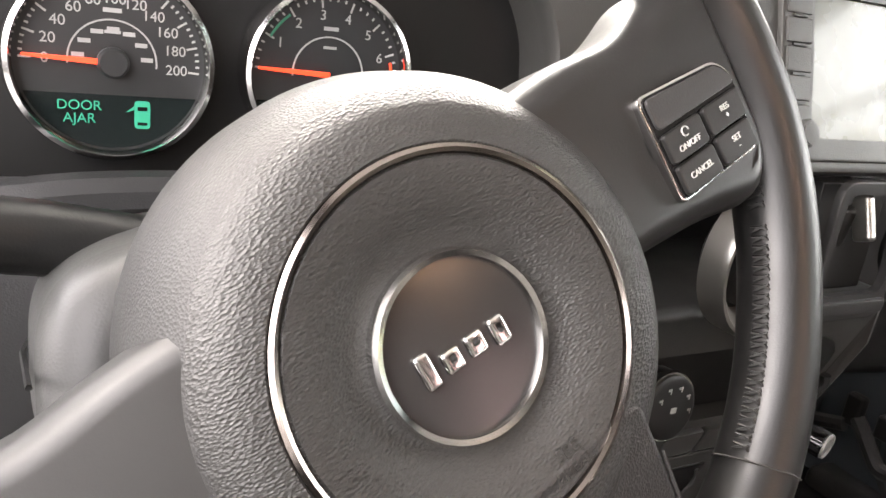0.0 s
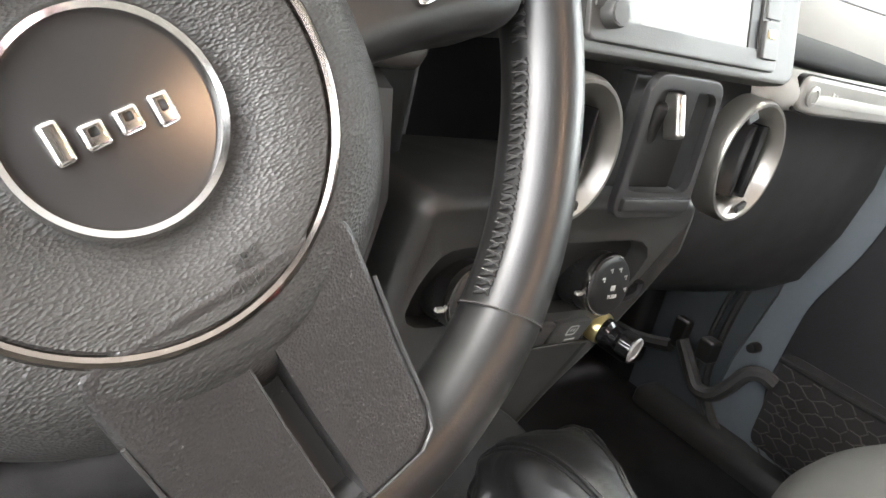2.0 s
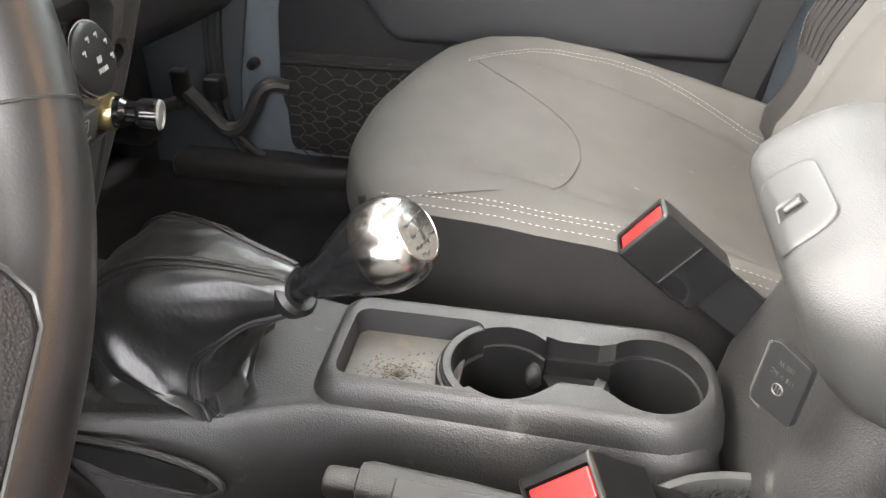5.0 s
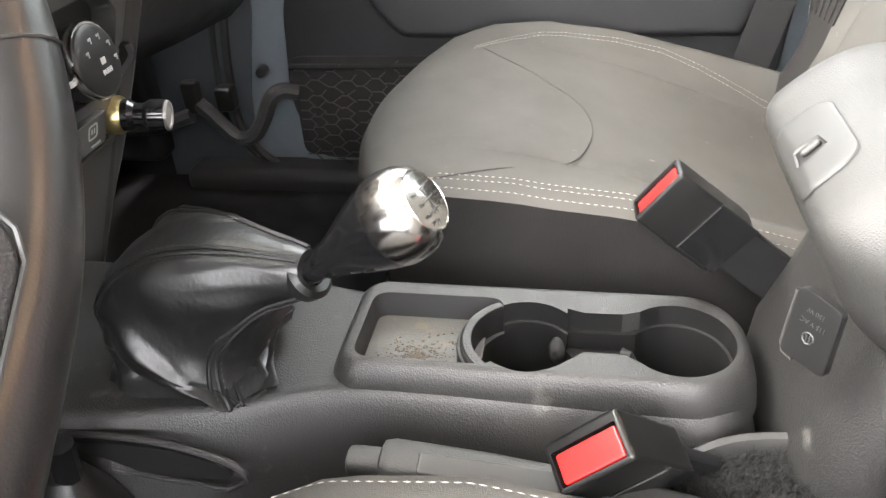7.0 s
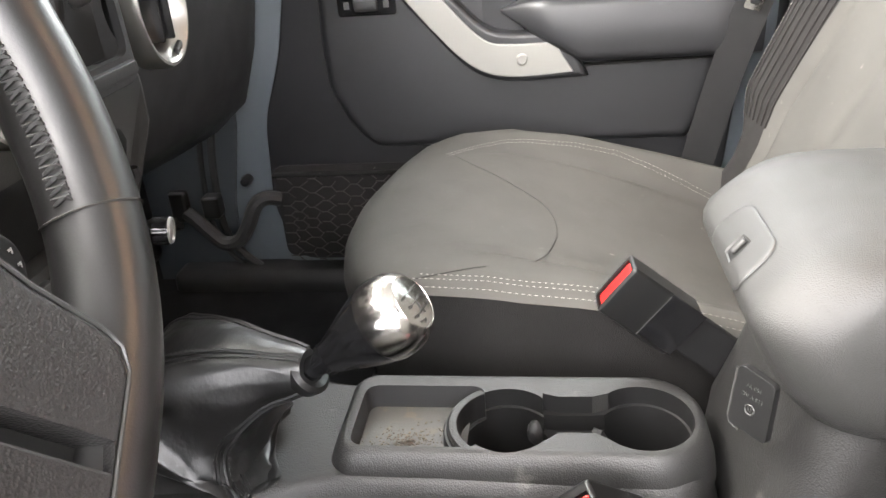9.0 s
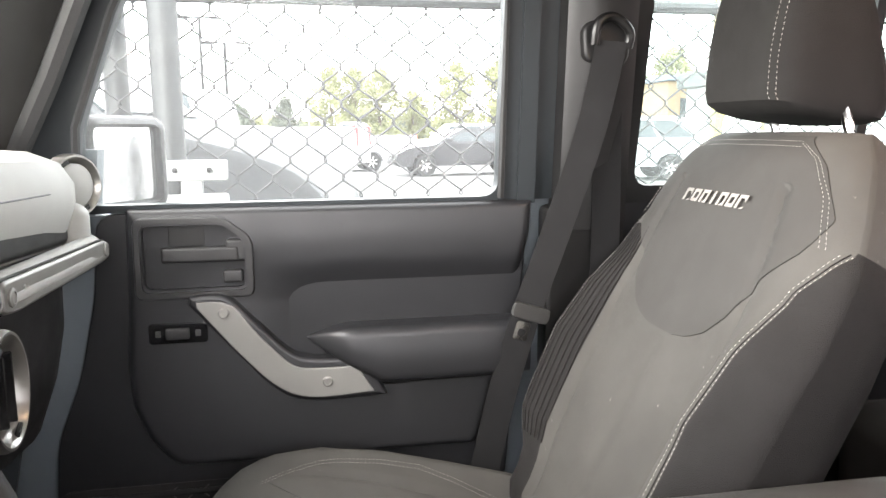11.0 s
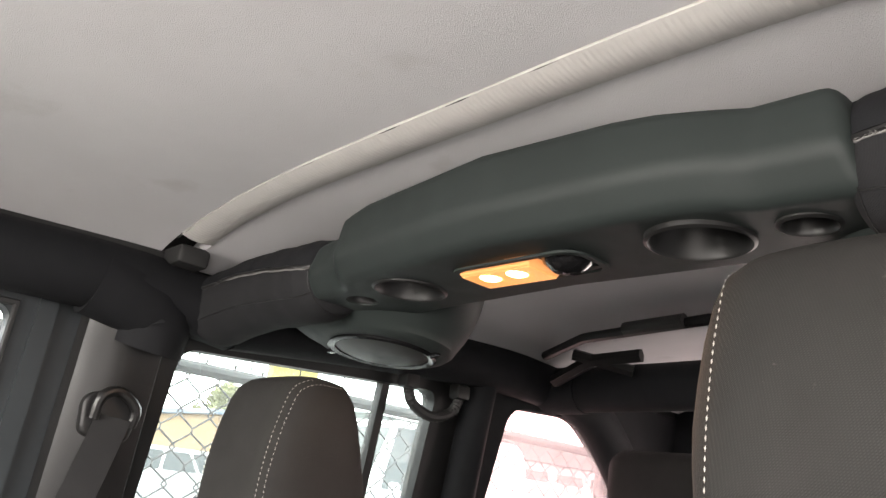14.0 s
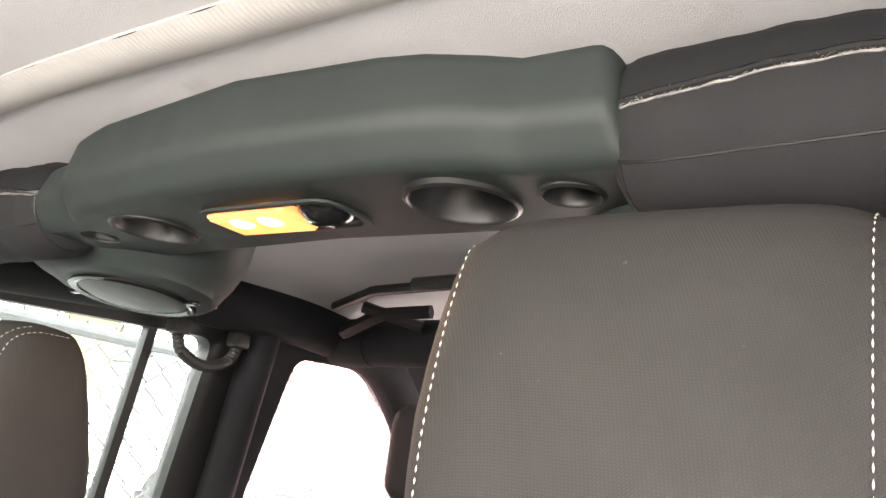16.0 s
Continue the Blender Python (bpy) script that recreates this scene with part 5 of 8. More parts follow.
# passenger grab bar
gb = B()
pts = curve([(0.250, 0.225, 1.158), (0.262, 0.212, 1.162), (0.30, 0.205, 1.163), (0.42, 0.199, 1.163), (0.55, 0.193, 1.163), (0.606, 0.194, 1.164), (0.628, 0.222, 1.175)], 30)
sweep(gb, pts, [0.0225] * len(pts), 18, flat=0.8)
gbp = part("grab_bar", gb, DASH, dash)
gf = B()
prism(gf, rounded([(0.268, 1.148), (0.272, 1.180), (0.44, 1.178), (0.60, 1.177), (0.612, 1.166), (0.60, 1.149), (0.44, 1.146), (0.30, 1.144)], 0.010), 0.010, Matrix.Translation((0, 0.195, 0)) @ BACK, 0.004, 3)
for v in gf.verts:
    v.co.y -= 0.016 * (v.co.x - 0.288) / 0.322
part("silver_facing", gf, SATIN, gbp, "satin silver facing")
go_ = B()
prism(go_, rounded([(0.2665, 1.1465), (0.2705, 1.1815), (0.44, 1.1795), (0.601, 1.1785), (0.6138, 1.1665), (0.601, 1.1475), (0.44, 1.1445), (0.30, 1.1425)], 0.010), 0.006, Matrix.Translation((0, 0.195, 0)) @ BACK)
for v in go_.verts:
    v.co.y -= 0.016 * (v.co.x - 0.288) / 0.322
part("facing_gap", go_, BLACKPL, gbp)
for x, z in ((0.288, 1.162), (0.594, 1.164)):
    m = Matrix.Translation((x, 0.185 - 0.016 * (x - 0.288) / 0.322, z)) @ BACK
    part("bolt", lathe(B(), [(0.010, -0.002), (0.010, 0.002), (0.0065, 0.003), (0.006, 0.0018), (0.0001, 0.0018)], m, 18), SATIN, gbp)
mk = B()
for k in range(4):
    rbox(mk, (0.322 + k * 0.008, 0.1835, 1.163), (0.005, 0.0015, 0.008 + 0.003 * (k in (0, 3))), 0.001)
part("raised_mark", mk, DASH, gbp)
# black slab, not a hollow: stands in for the shade above the grab bar
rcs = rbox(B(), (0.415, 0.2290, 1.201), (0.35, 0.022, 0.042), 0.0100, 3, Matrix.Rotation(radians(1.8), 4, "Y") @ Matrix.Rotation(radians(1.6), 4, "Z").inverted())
part("grab_recess_shade", rcs, BLACKPL, dash)
gl = B()
sweep(gl, [(0.24, 0.2172, 1.253), (0.28, 0.2158, 1.252), (0.38, 0.2118, 1.2505), (0.50, 0.2068, 1.249)], 0.0011, 5)
part("airbag_seam", gl, BLACKPL, dash)
# end-of-dash vent and corner speaker
def round_vent(owner, cx, cy, cz, m_rot, r=0.048):
    m = Matrix.Translation((cx, cy, cz)) @ m_rot @ Matrix.Diagonal((0.82 if r > 0.045 else 1.0, 1, 1, 1))
    v = part("round_vent", lathe(B(), [(r * 0.70, -0.020), (r * 0.71, -0.006), (r * 0.75, 0.001), (r * 0.91, 0.0085), (r * 0.96, 0.0085), (r, 0.004), (r, -0.012)], m, 48), VENTS, owner, "silver-ringed round air vent")
    if owner is dash:
        part("shut_disc", lathe(B(), [(0.0001, 0.008), (r * 0.60, 0.007), (r * 0.70, 0.004), (r * 0.70, -0.004)], m, 40), DASH, v)
    part("throat", lathe(B(), [(r * 0.705, -0.012), (r * 0.62, -0.026), (0.0001, -0.034)], m, 36), BLACKPL, v)
    for q in (-0.22, 0.20) if owner is not dash else ():
        b = rbox(B(), (0, 0, 0), (0.004, r * 1.18, 0.026), 0.001, 1)
        b.transform(m @ Matrix.Translation((q * r, 0, -0.006)) @ Matrix.Rotation(0.45, 4, "Y"))
        part("vane", b, GLOSSBLK, v)
    for sg in (1, -1):
        b = rbox(B(), (0, 0, 0), (0.013, r * 0.20, 0.004), 0.001, 1)
        b.transform(m @ Matrix.Rotation(0.45, 4, "Z") @ Matrix.Translation((-r * 0.05, sg * r * 0.83, 0.0055)) @ Matrix.Rotation(-sg * 0.3, 4, "X"))
        part("vent_notch", b, BLACKPL, v)
    return v


round_vent(stack, 0.102, 0.119, 1.117, BACK)
round_vent(stack, -0.084, 0.119, 1.117, BACK)
round_vent(dash, 0.620, 0.212, 1.252, axes((0, 0, 0), (0.85, -0.52, 0), (0, 0, 1)), 0.044)
spk = lathe(B(), [(0.0001, 0.012), (0.022, 0.010), (0.034, 0.004), (0.038, 0.0), (0.038, -0.01)], Matrix.Translation((0.515, 0.305, 1.325)) @ axes((0, 0, 0), (0.8, 0.4, 0), (0.1, 0.4, 0.8)), 30)
part("corner_speaker", spk, STACK, dash)



def slope(bm):
    """The lower stack leans away towards the floor."""
    for v in bm.verts:
        v.co.y += 0.36 * max(0.0, 1.02 - v.co.z)
    return bm


# centre stack
dark_fill = B()
face = B()
prism(face, rounded([(-0.130, 1.060), (0.146, 1.058), (0.150, 1.09), (0.140, 1.178), (-0.132, 1.178), (-0.137, 1.12)], 0.02), 0.03, Matrix.Translation((0, 0.150, 0)) @ BACK, 0.014, 4)
# added black box that gives the gap beside the stack its shade
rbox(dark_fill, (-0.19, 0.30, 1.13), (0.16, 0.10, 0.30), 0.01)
part("shade_filler", dark_fill, BLACKPL, stack)
hole = B()
prism(hole, rounded([(-0.024, 1.094), (0.044, 1.094), (0.041, 1.164), (-0.022, 1.164)], 0.010), 0.3, Matrix.Translation((0, 0.150, 0)) @ BACK)
vh = [lathe(B(), [(0.046, 0.2), (0.046, -0.2)], Matrix.Translation((x, 0.12, 1.119)) @ BACK, 32, True) for x in (0.104, -0.084)]
part("vent_panel", cut(face, hole, *vh), DARKPL, stack)
RM = axes((0.005, 0.118, 1.182), (1, 0, 0), (0, 0.27, 0.963))
up = B()
prism(up, rounded([(-0.140, -0.006), (0.132, -0.006), (0.130, 0.122), (-0.140, 0.122)], 0.015), 0.02, RM @ Matrix.Translation((0, 0, -0.024)), 0.005)
part("radio_surround", up, STACK, stack)
fr = B()
prism(fr, rounded([(-0.030, 1.072), (0.052, 1.072), (0.047, 1.172), (-0.028, 1.172)], 0.014), 0.006, Matrix.Translation((0, 0.1205, 0)) @ BACK, 0.002)
fh = B()
prism(fh, rounded([(-0.023, 1.092), (0.044, 1.092), (0.041, 1.163), (-0.021, 1.163)], 0.010), 0.1, Matrix.Translation((0, 0.16, 0)) @ BACK)
sf = part("switch_frame", cut(fr, fh), DARKPL, stack)
bn = B()
rbox(bn, (0.010, 0.140, 1.128), (0.070, 0.016, 0.078), 0.002)
rbox(bn, (0.008, 0.139, 1.122), (0.014, 0.014, 0.06), 0.005, 3, Matrix.Rotation(0.2, 4, "X"))
part("switch_recess", bn, BLACKPL, sf)
part("slider", rbox(B(), (0.014, 0.124, 1.144), (0.009, 0.014, 0.032), 0.003, 3, Matrix.Rotation(-0.35, 4, "X")), VENTS, sf)
part("small_catch", rbox(B(), (-0.019, 0.122, 1.133), (0.006, 0.006, 0.016), 0.002), SATIN, sf)
part("lower_ledge", rbox(B(), (0.011, 0.115, 1.083), (0.072, 0.008, 0.010), 0.002), DARKPL, sf)
low = B()
prism(low, rounded([(-0.150, 1.07), (0.140, 1.07), (0.136, 1.00), (0.130, 0.955), (0.120, 0.900), (0.104, 0.85), (0.080, 0.72), (-0.065, 0.72), (-0.11, 0.90), (-0.150, 0.96)], 0.02), 0.14, Matrix.Translation((0, 0.30, 0)) @ BACK, 0.010, 3)
lc = B()
prism(lc, rounded([(-0.135, 1.034), (0.092, 1.034), (0.092, 0.960), (-0.135, 0.960)], 0.03), 0.05, Matrix.Translation((0, 0.180, 0)) @ BACK)
part("climate_panel", slope(cut(low, lc)), STACK, stack)
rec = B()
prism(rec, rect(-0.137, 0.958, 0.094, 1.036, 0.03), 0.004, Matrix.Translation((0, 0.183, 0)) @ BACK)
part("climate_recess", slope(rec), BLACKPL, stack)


def climate_knob(x, z, marks):
    m = Matrix.Translation((x, 0.176, z)) @ axes((0, 0, 0), (0.98, 0.05, 0), (0, 0.15, 0.98))
    k = part("climate_knob", lathe(B(), [(0.0265, -0.022), (0.0265, -0.004), (0.026, 0.010), (0.0245, 0.014), (0.021, 0.016), (0.0001, 0.0165)], m, 44), BLACKPL, stack)
    part("chrome_rim", lathe(B(), [(0.0262, 0.006), (0.0272, 0.009), (0.0262, 0.0125), (0.0245, 0.0125)], m, 44), CHROME, k)
    kn = B()
    for i in range(40):
        a = 2 * math.pi * i / 40
        rbox(kn, m @ Vector((0.0268 * math.cos(a), 0.0268 * math.sin(a), -0.006)), (0.0012, 0.0012, 0.0012), 0)
    part("knurling", kn, BLACKPL, k)
    w = B()
    for a in (150, 110, 70, 30, -10):
        q = m @ Vector((0.016 * math.cos(radians(a)), 0.016 * math.sin(radians(a)), 0.0168))
        rbox(w, q, (0.0022, 0.0006, 0.0016), 0)
        rbox(w, q + Vector((0.0016, 0, -0.001)), (0.0006, 0.0006, 0.0042), 0)
    rbox(w, m @ Vector((0, -0.001, 0.0168)), (0.0050, 0.0006, 0.0045), 0)
    part("symbols", w, MARK, k)
    if marks:
        t = writing(B(), "PUSH", 0.0048, m @ Matrix.Translation((0.0005, -0.0085, 0.0168)))
        part("writing", t, MARK, k)
    part("pointer", rbox(B(), m @ Vector((-0.027, -0.006, 0.006)), (0.010, 0.004, 0.003), 0.0005), MARK, k)


climate_knob(0.056, 0.990, True)
climate_knob(-0.082, 0.988, False)
# power outlet with a plug and its hinged cap
PL = Matrix.Translation((0.092, 0.200, 0.936)) @ axes((0, 0, 0), (0.97, 0.24, 0), (0, -0.1, 0.99))
ot = part("power_outlet", lathe(B(), [(0.023, -0.02), (0.023, 0.004), (0.019, 0.007), (0.0165, 0.004), (0.0165, -0.01)], PL, 32), BLACKPL, stack)
part("brass_collar", lathe(B(), [(0.0145, 0.0), (0.0150, 0.008), (0.0150, 0.014), (0.0140, 0.017), (0.0120, 0.017)], PL, 30), GOLD, ot, "brass-coloured collar")
part("plug", lathe(B(), [(0.0125, 0.004), (0.0125, 0.022), (0.0095, 0.026), (0.0095, 0.033), (0.0125, 0.037), (0.0125, 0.048), (0.0115, 0.050), (0.0001, 0.050)], PL, 30), GLOSSBLK, ot)
part("plug_cap", lathe(B(), [(0.0118, 0.0495), (0.0112, 0.0515), (0.009, 0.0515), (0.0085, 0.0505), (0.0001, 0.0505)], PL, 30), SATIN, ot)
cp = B()
sweep(cp, curve([(0.094, 0.196, 0.956), (0.102, 0.186, 0.966), (0.110, 0.176, 0.978), (0.110, 0.176, 0.986)], 12), 0.0075, 8, flat=0.6)
part("hinged_cap", cp, BLACKPL, ot)
for i, x in enumerate((-0.044, 0.0, 0.044)):
    s = part("switch", slope(rbox(B(), (x + 0.007, 0.158, 0.937), (0.042, 0.010, 0.027), 0.003)), STACK, stack)
    if i == 2:
        sy = B()
        prism(sy, rect(0.046, 0.934, 0.058, 0.946, 0.003), 0.0005, Matrix.Translation((0, 0.1533, 0)) @ BACK)
        sc = B()
        prism(sc, rect(0.0475, 0.9355, 0.0565, 0.9445, 0.002), 0.05, Matrix.Translation((0, 0.17, 0)) @ BACK)
        sy = cut(sy, sc)
        rbox(sy, (0.0505, 0.1531, 0.9405), (0.0012, 0.0006, 0.004), 0)
        rbox(sy, (0.0538, 0.1531, 0.9405), (0.0012, 0.0006, 0.004), 0)
        rbox(sy, (0.056, 0.1529, 0.9285), (0.012, 0.0008, 0.0018), 0)
        part("symbol", slope(sy), MARK, s)
part("trim_line", slope(rbox(B(), (0.02, 0.1565, 0.9205), (0.135, 0.006, 0.003), 0.001)), STACK, stack)
lw2 = rbox(B(), (-0.012, 0.1605, 0.868), (0.075, 0.006, 0.06), 0.003)
part("lower_cubby", slope(lw2), BLACKPL, stack)
part("cubby_edge", slope(sweep(B(), curve([(0.016, 0.157, 0.892), (0.022, 0.156, 0.875), (0.019, 0.157, 0.85)], 10), 0.002, 6)), STACK, stack)

# radio
radio = thing("radio", (0.005, 0.118, 1.18), "touch-screen car radio with a pale reflecting screen", "car radio", m=RM)
b = B()
prism(b, rect(-0.098, 0.0, 0.098, 0.110, 0.005), 0.008, Matrix.Translation((0, 0, -0.003)), 0.002)
bc = B()
prism(bc, rect(-0.070, 0.014, 0.074, 0.101, 0.003), 0.02, Matrix.Translation((0, 0, 0.001)))
part("bezel", cut(b, bc), STACK, radio, local=True)
part("screen", rbox(B(), (-0.004, 0.0575, 0.001), (0.133, 0.087, 0.003), 0.0005), SCREEN, radio, "pale reflecting screen", local=True)
part("card_slot", rbox(B(), (0.068, 0.0575, 0.002), (0.011, 0.087, 0.003), 0.0005), BLACKPL, radio, local=True)
for i in range(5):
    part("button", rbox(B(), (-0.084, 0.094 - i * 0.017, 0.005), (0.022, 0.0145, 0.003), 0.001), STACK, radio, local=True)
    part("button", rbox(B(), (0.086, 0.094 - i * 0.017, 0.005), (0.018, 0.0145, 0.003), 0.001), STACK, radio, local=True)
    for bx, bw in ((-0.084, 0.012), (0.086, 0.009)):
        part("button_gap", rbox(B(), (bx, 0.0855 - i * 0.017, 0.0055), (bw, 0.0016, 0.002), 0), BLACKPL, radio, local=True)
part("volume_knob", lathe(B(), [(0.0085, 0.004), (0.0085, 0.012), (0.0075, 0.014), (0.0001, 0.014)], Matrix.Translation((-0.082, 0.016, 0)), 24), STACK, radio, local=True)
part("knob_cap", lathe(B(), [(0.0065, 0.0138), (0.0065, 0.0145), (0.0001, 0.0147)], Matrix.Translation((-0.082, 0.016, 0)), 24), STACK, radio, local=True)
stack.matrix_basis = GROW @ stack.matrix_basis
usb = rbox(B(), (0.084, 0.021, 0.006), (0.018, 0.026, 0.004), 0.001)
part("usb_cover", usb, STACK, radio, local=True)
part("usb_port", rbox(B(), (0.083, 0.025, 0.0085), (0.009, 0.006, 0.002), 0.0005), GOLD, radio, local=True)
radio.matrix_basis = Matrix.Translation((0.001, 0.006, 0.0)) @ GROW @ radio.matrix_basis

# ---- instrument cluster ----
cl = thing("instrument_cluster", (-0.39, 0.27, 1.14), "instrument cluster with two chrome-ringed gauges", "instrument cluster")
cb = rbox(B(), (-0.385, 0.285, 1.225), (0.44, 0.03, 0.22), 0.02, 3)
part("panel", cb, mat("cluster_plastic", (0.010, 0.010, 0.010), 0.5, var=0.2, spec=0.2), cl)
lower = B()
sweep(lower, curve([(-0.62, 0.235, 1.10), (-0.50, 0.235, 1.128), (-0.40, 0.232, 1.134), (-0.25, 0.235, 1.128), (-0.15, 0.24, 1.10)], 24), 0.014, 10)
part("lower_lip", lower, DARKPL, cl)


def gauge(cx, cz, r, kind):
    m = Matrix.Translation((cx, 0.262, cz)) @ BACK
    g = part("gauge", lathe(B(), [(0.0001, 0.001), (r, 0.001), (r, -0.01)], m, 48), DIAL, cl)
    part("chrome_ring", lathe(B(), [(r - 0.0005, -0.002), (r - 0.0005, 0.008), (r + 0.001, 0.011), (r + 0.0035, 0.010), (r + 0.005, 0.004), (r + 0.005, -0.006)], m, 64), CHROME, g, "chrome ring")
    wr, tk = B(), B()
    n = 11 if kind == "speed" else 8
    a0, a1 = 180.0, -4.0
    if kind == "tach":
        a0, a1 = 178.0, -6.0
    for i in range(n):
        a = radians(a0 + (a1 - a0) * i / (n - 1))
        txt = str(i * 20) if kind == "speed" else str(i)
        fit = 0.68 if kind == "speed" else 0.72
        if i or kind == "speed":
            writing(wr, txt, r * (0.16 if kind == "speed" else 0.17), m @ Matrix.Translation((r * fit * math.cos(a), r * fit * math.sin(a), 0.0016)), 0.0002)
        for k in range(4 if i < n - 1 else 1):
            aa = a + radians((a1 - a0) / (n - 1)) * k / 4
            ln = r * (0.12 if k == 0 else 0.04)
            b = rbox(B(), (0, 0, 0), (ln, r * 0.022, 0.0005), 0)
            b.transform(m @ Matrix.Rotation(aa, 4, "Z") @ Matrix.Translation((r * 0.93 - ln / 2, 0, 0.0016)))
            add(tk, b)
    part("numeral_print", wr, MARK, g)
    part("tick_print", tk, MARK, g)
    arc = B()
    sweep(arc, [m @ Vector((r * 0.46 * math.cos(a), r * 0.46 * math.sin(a), 0.0016)) for a in np.linspace(radians(-5), radians(185), 40)], 0.0006, 4)
    if kind == "speed":
        for i in range(7):
            a = radians(170 - i * 27)
            rbox(arc, m @ Vector((r * 0.36 * math.cos(a), r * 0.36 * math.sin(a), 0.0016)), (0.006, 0.0004, 0.0022), 0)
    rbox(arc, m @ Vector((0, r * 0.56, 0.0016)), (0.009, 0.0004, 0.0022), 0)
    rbox(arc, m @ Vector((0, r * 0.33, 0.0016)), (0.008, 0.0004, 0.0016), 0)
    part("inner_scale", arc, mat("scale_grey", (0.32, 0.32, 0.31), 0.5) if kind == "speed" else bpy.data.materials["scale_grey"], g)
    nd = B()
    prism(nd, [(0, -0.0016), (0, 0.0016), (-r * 0.90, 0.0007), (-r * 0.90, -0.0007)], 0.0012, m @ Matrix.Rotation(radians(-2), 4, "Z") @ Matrix.Translation((0, 0, 0.004)))
    part("needle", nd, NEEDLE, g, "red needle")
    if kind == "speed":
        part("hub_cap", lathe(B(), [(r * 0.17, 0.001), (r * 0.17, 0.005), (r * 0.14, 0.007), (0.0001, 0.007)], m, 30), DIAL, g)
        lw = B()
        prism(lw, [(r * 0.97 * math.cos(a), r * 0.97 * math.sin(a)) for a in np.linspace(radians(202), radians(338), 30)], 0.0004, m @ Matrix.Translation((0, 0, 0.0012)))
        ld = part("lcd_window", lw, LCDBG, g)
        tx = writing(B(), "DOOR", 0.0072, m @ Matrix.Translation((-0.0165, -0.0232, 0.0019)), 0.0001)
        writing(tx, "AJAR", 0.0072, m @ Matrix.Translation((-0.0165, -0.0300, 0.0019)), 0.0001)
        part("lcd_writing", tx, LCD, ld, "green display writing")
        ic = B()
        prism(ic, rect(0.0105, -0.0345, 0.0185, -0.0195, 0.002), 0.0003, m @ Matrix.Translation((0, 0, 0.0017)))
        prism(ic, [(0.006, -0.026), (0.0103, -0.0225), (0.0103, -0.0245)], 0.0003, m @ Matrix.Translation((0, 0, 0.0017)))
        ii = part("lcd_car_symbol", ic, LCD, ld, "green car symbol")
        wn2 = rbox(B(), m @ Vector((0.0145, -0.0237, 0.0021)), (0.005, 0.0004, 0.0022), 0)
        rbox(wn2, m @ Vector((0.0145, -0.0318, 0.0021)), (0.005, 0.0004, 0.0016), 0)
        part("symbol_windows", wn2, LCDBG, ii)
    else:
        for colr, lo, hi, nm in ((GREENP, 128, 152, "green_band"), (NEEDLE, -4, 14, "red_band")):
            gb2 = B()
            sweep(gb2, [m @ Vector((r * 0.86 * math.cos(a), r * 0.86 * math.sin(a), 0.0016)) for a in np.linspace(radians(lo), radians(hi), 10)], 0.0008, 4)
            part(nm, gb2, colr, g)
        lw = B()
        prism(lw, [(r * 0.97 * math.cos(a), r * 0.97 * math.sin(a)) for a in np.linspace(radians(202), radians(338), 30)], 0.0004, m @ Matrix.Translation((0, 0, 0.0012)))
        part("lcd_window", lw, LCDBG, g)


gauge(-0.449, 1.199, 0.047, "speed")
gauge(-0.331, 1.201, 0.047, "tach")

# ---- steering column and wheel ----
col = thing("steering_column", (-0.39, 0.12, 1.08), "dark plastic steering column shroud with stalks", "steering column")
sh = B()
pts = [(-0.375, 0.062, 1.115), (-0.375, 0.064, 1.1145), (-0.375, 0.068, 1.114), (-0.375, 0.076, 1.112), (-0.375, 0.12, 1.100), (-0.375, 0.20, 1.070), (-0.375, 0.30, 1.03)]
loops = []
for (x, y, z), (w, h) in zip(pts, ((0.092, 0.030), (0.101, 0.038), (0.108, 0.0435), (0.1135, 0.0485), (0.116, 0.053), (0.112, 0.060), (0.100, 0.060))):
    loops.append([(x + math.copysign(abs(math.cos(a)) ** 0.5, math.cos(a)) * w, y + 0.4 * math.copysign(abs(math.sin(a)) ** 0.6, math.sin(a)) * h, z + math.copysign(abs(math.sin(a)) ** 0.6, math.sin(a)) * h) for a in (2 * math.pi * i / 120 for i in range(120))])
loft(sh, loops)
part("shroud", sh, STACK, col)
part("shroud_joint", sweep(B(), [(-0.490, 0.065, 1.118), (-0.493, 0.12, 1.104), (-0.492, 0.20, 1.072)], 0.0012, 5), BLACKPL, col)
stk = B()
sweep(stk, curve([(-0.45, 0.13, 1.14), (-0.50, 0.125, 1.150), (-0.57, 0.12, 1.155), (-0.64, 0.115, 1.158)], 16), 0.0145, 12)
part("turn_stalk", stk, BLACKPL, col)

WM = axes((-0.37, 0.001, 1.151), (1, 0, 0), (0, 0.392, 0.92)) @ Matrix.Rotation(radians(28), 4, "Z")
wheel = thing("steering_wheel", (-0.37, 0, 1.15), "black leather steering wheel turned a little anticlockwise", "steering wheel", m=WM)
RT, RZ = 0.0169, -0.022


def rim_radius(a):
    """The rim is flattened towards its foot."""
    d = abs((math.degrees(a) + 90 + 180) % 360 - 180)
    return interp(d, (0, 7, 22, 37, 52, 62, 75, 90, 105, 180), (0.148, 0.149, 0.1545, 0.1605, 0.1655, 0.169, 0.176, 0.185, 0.191, 0.195))


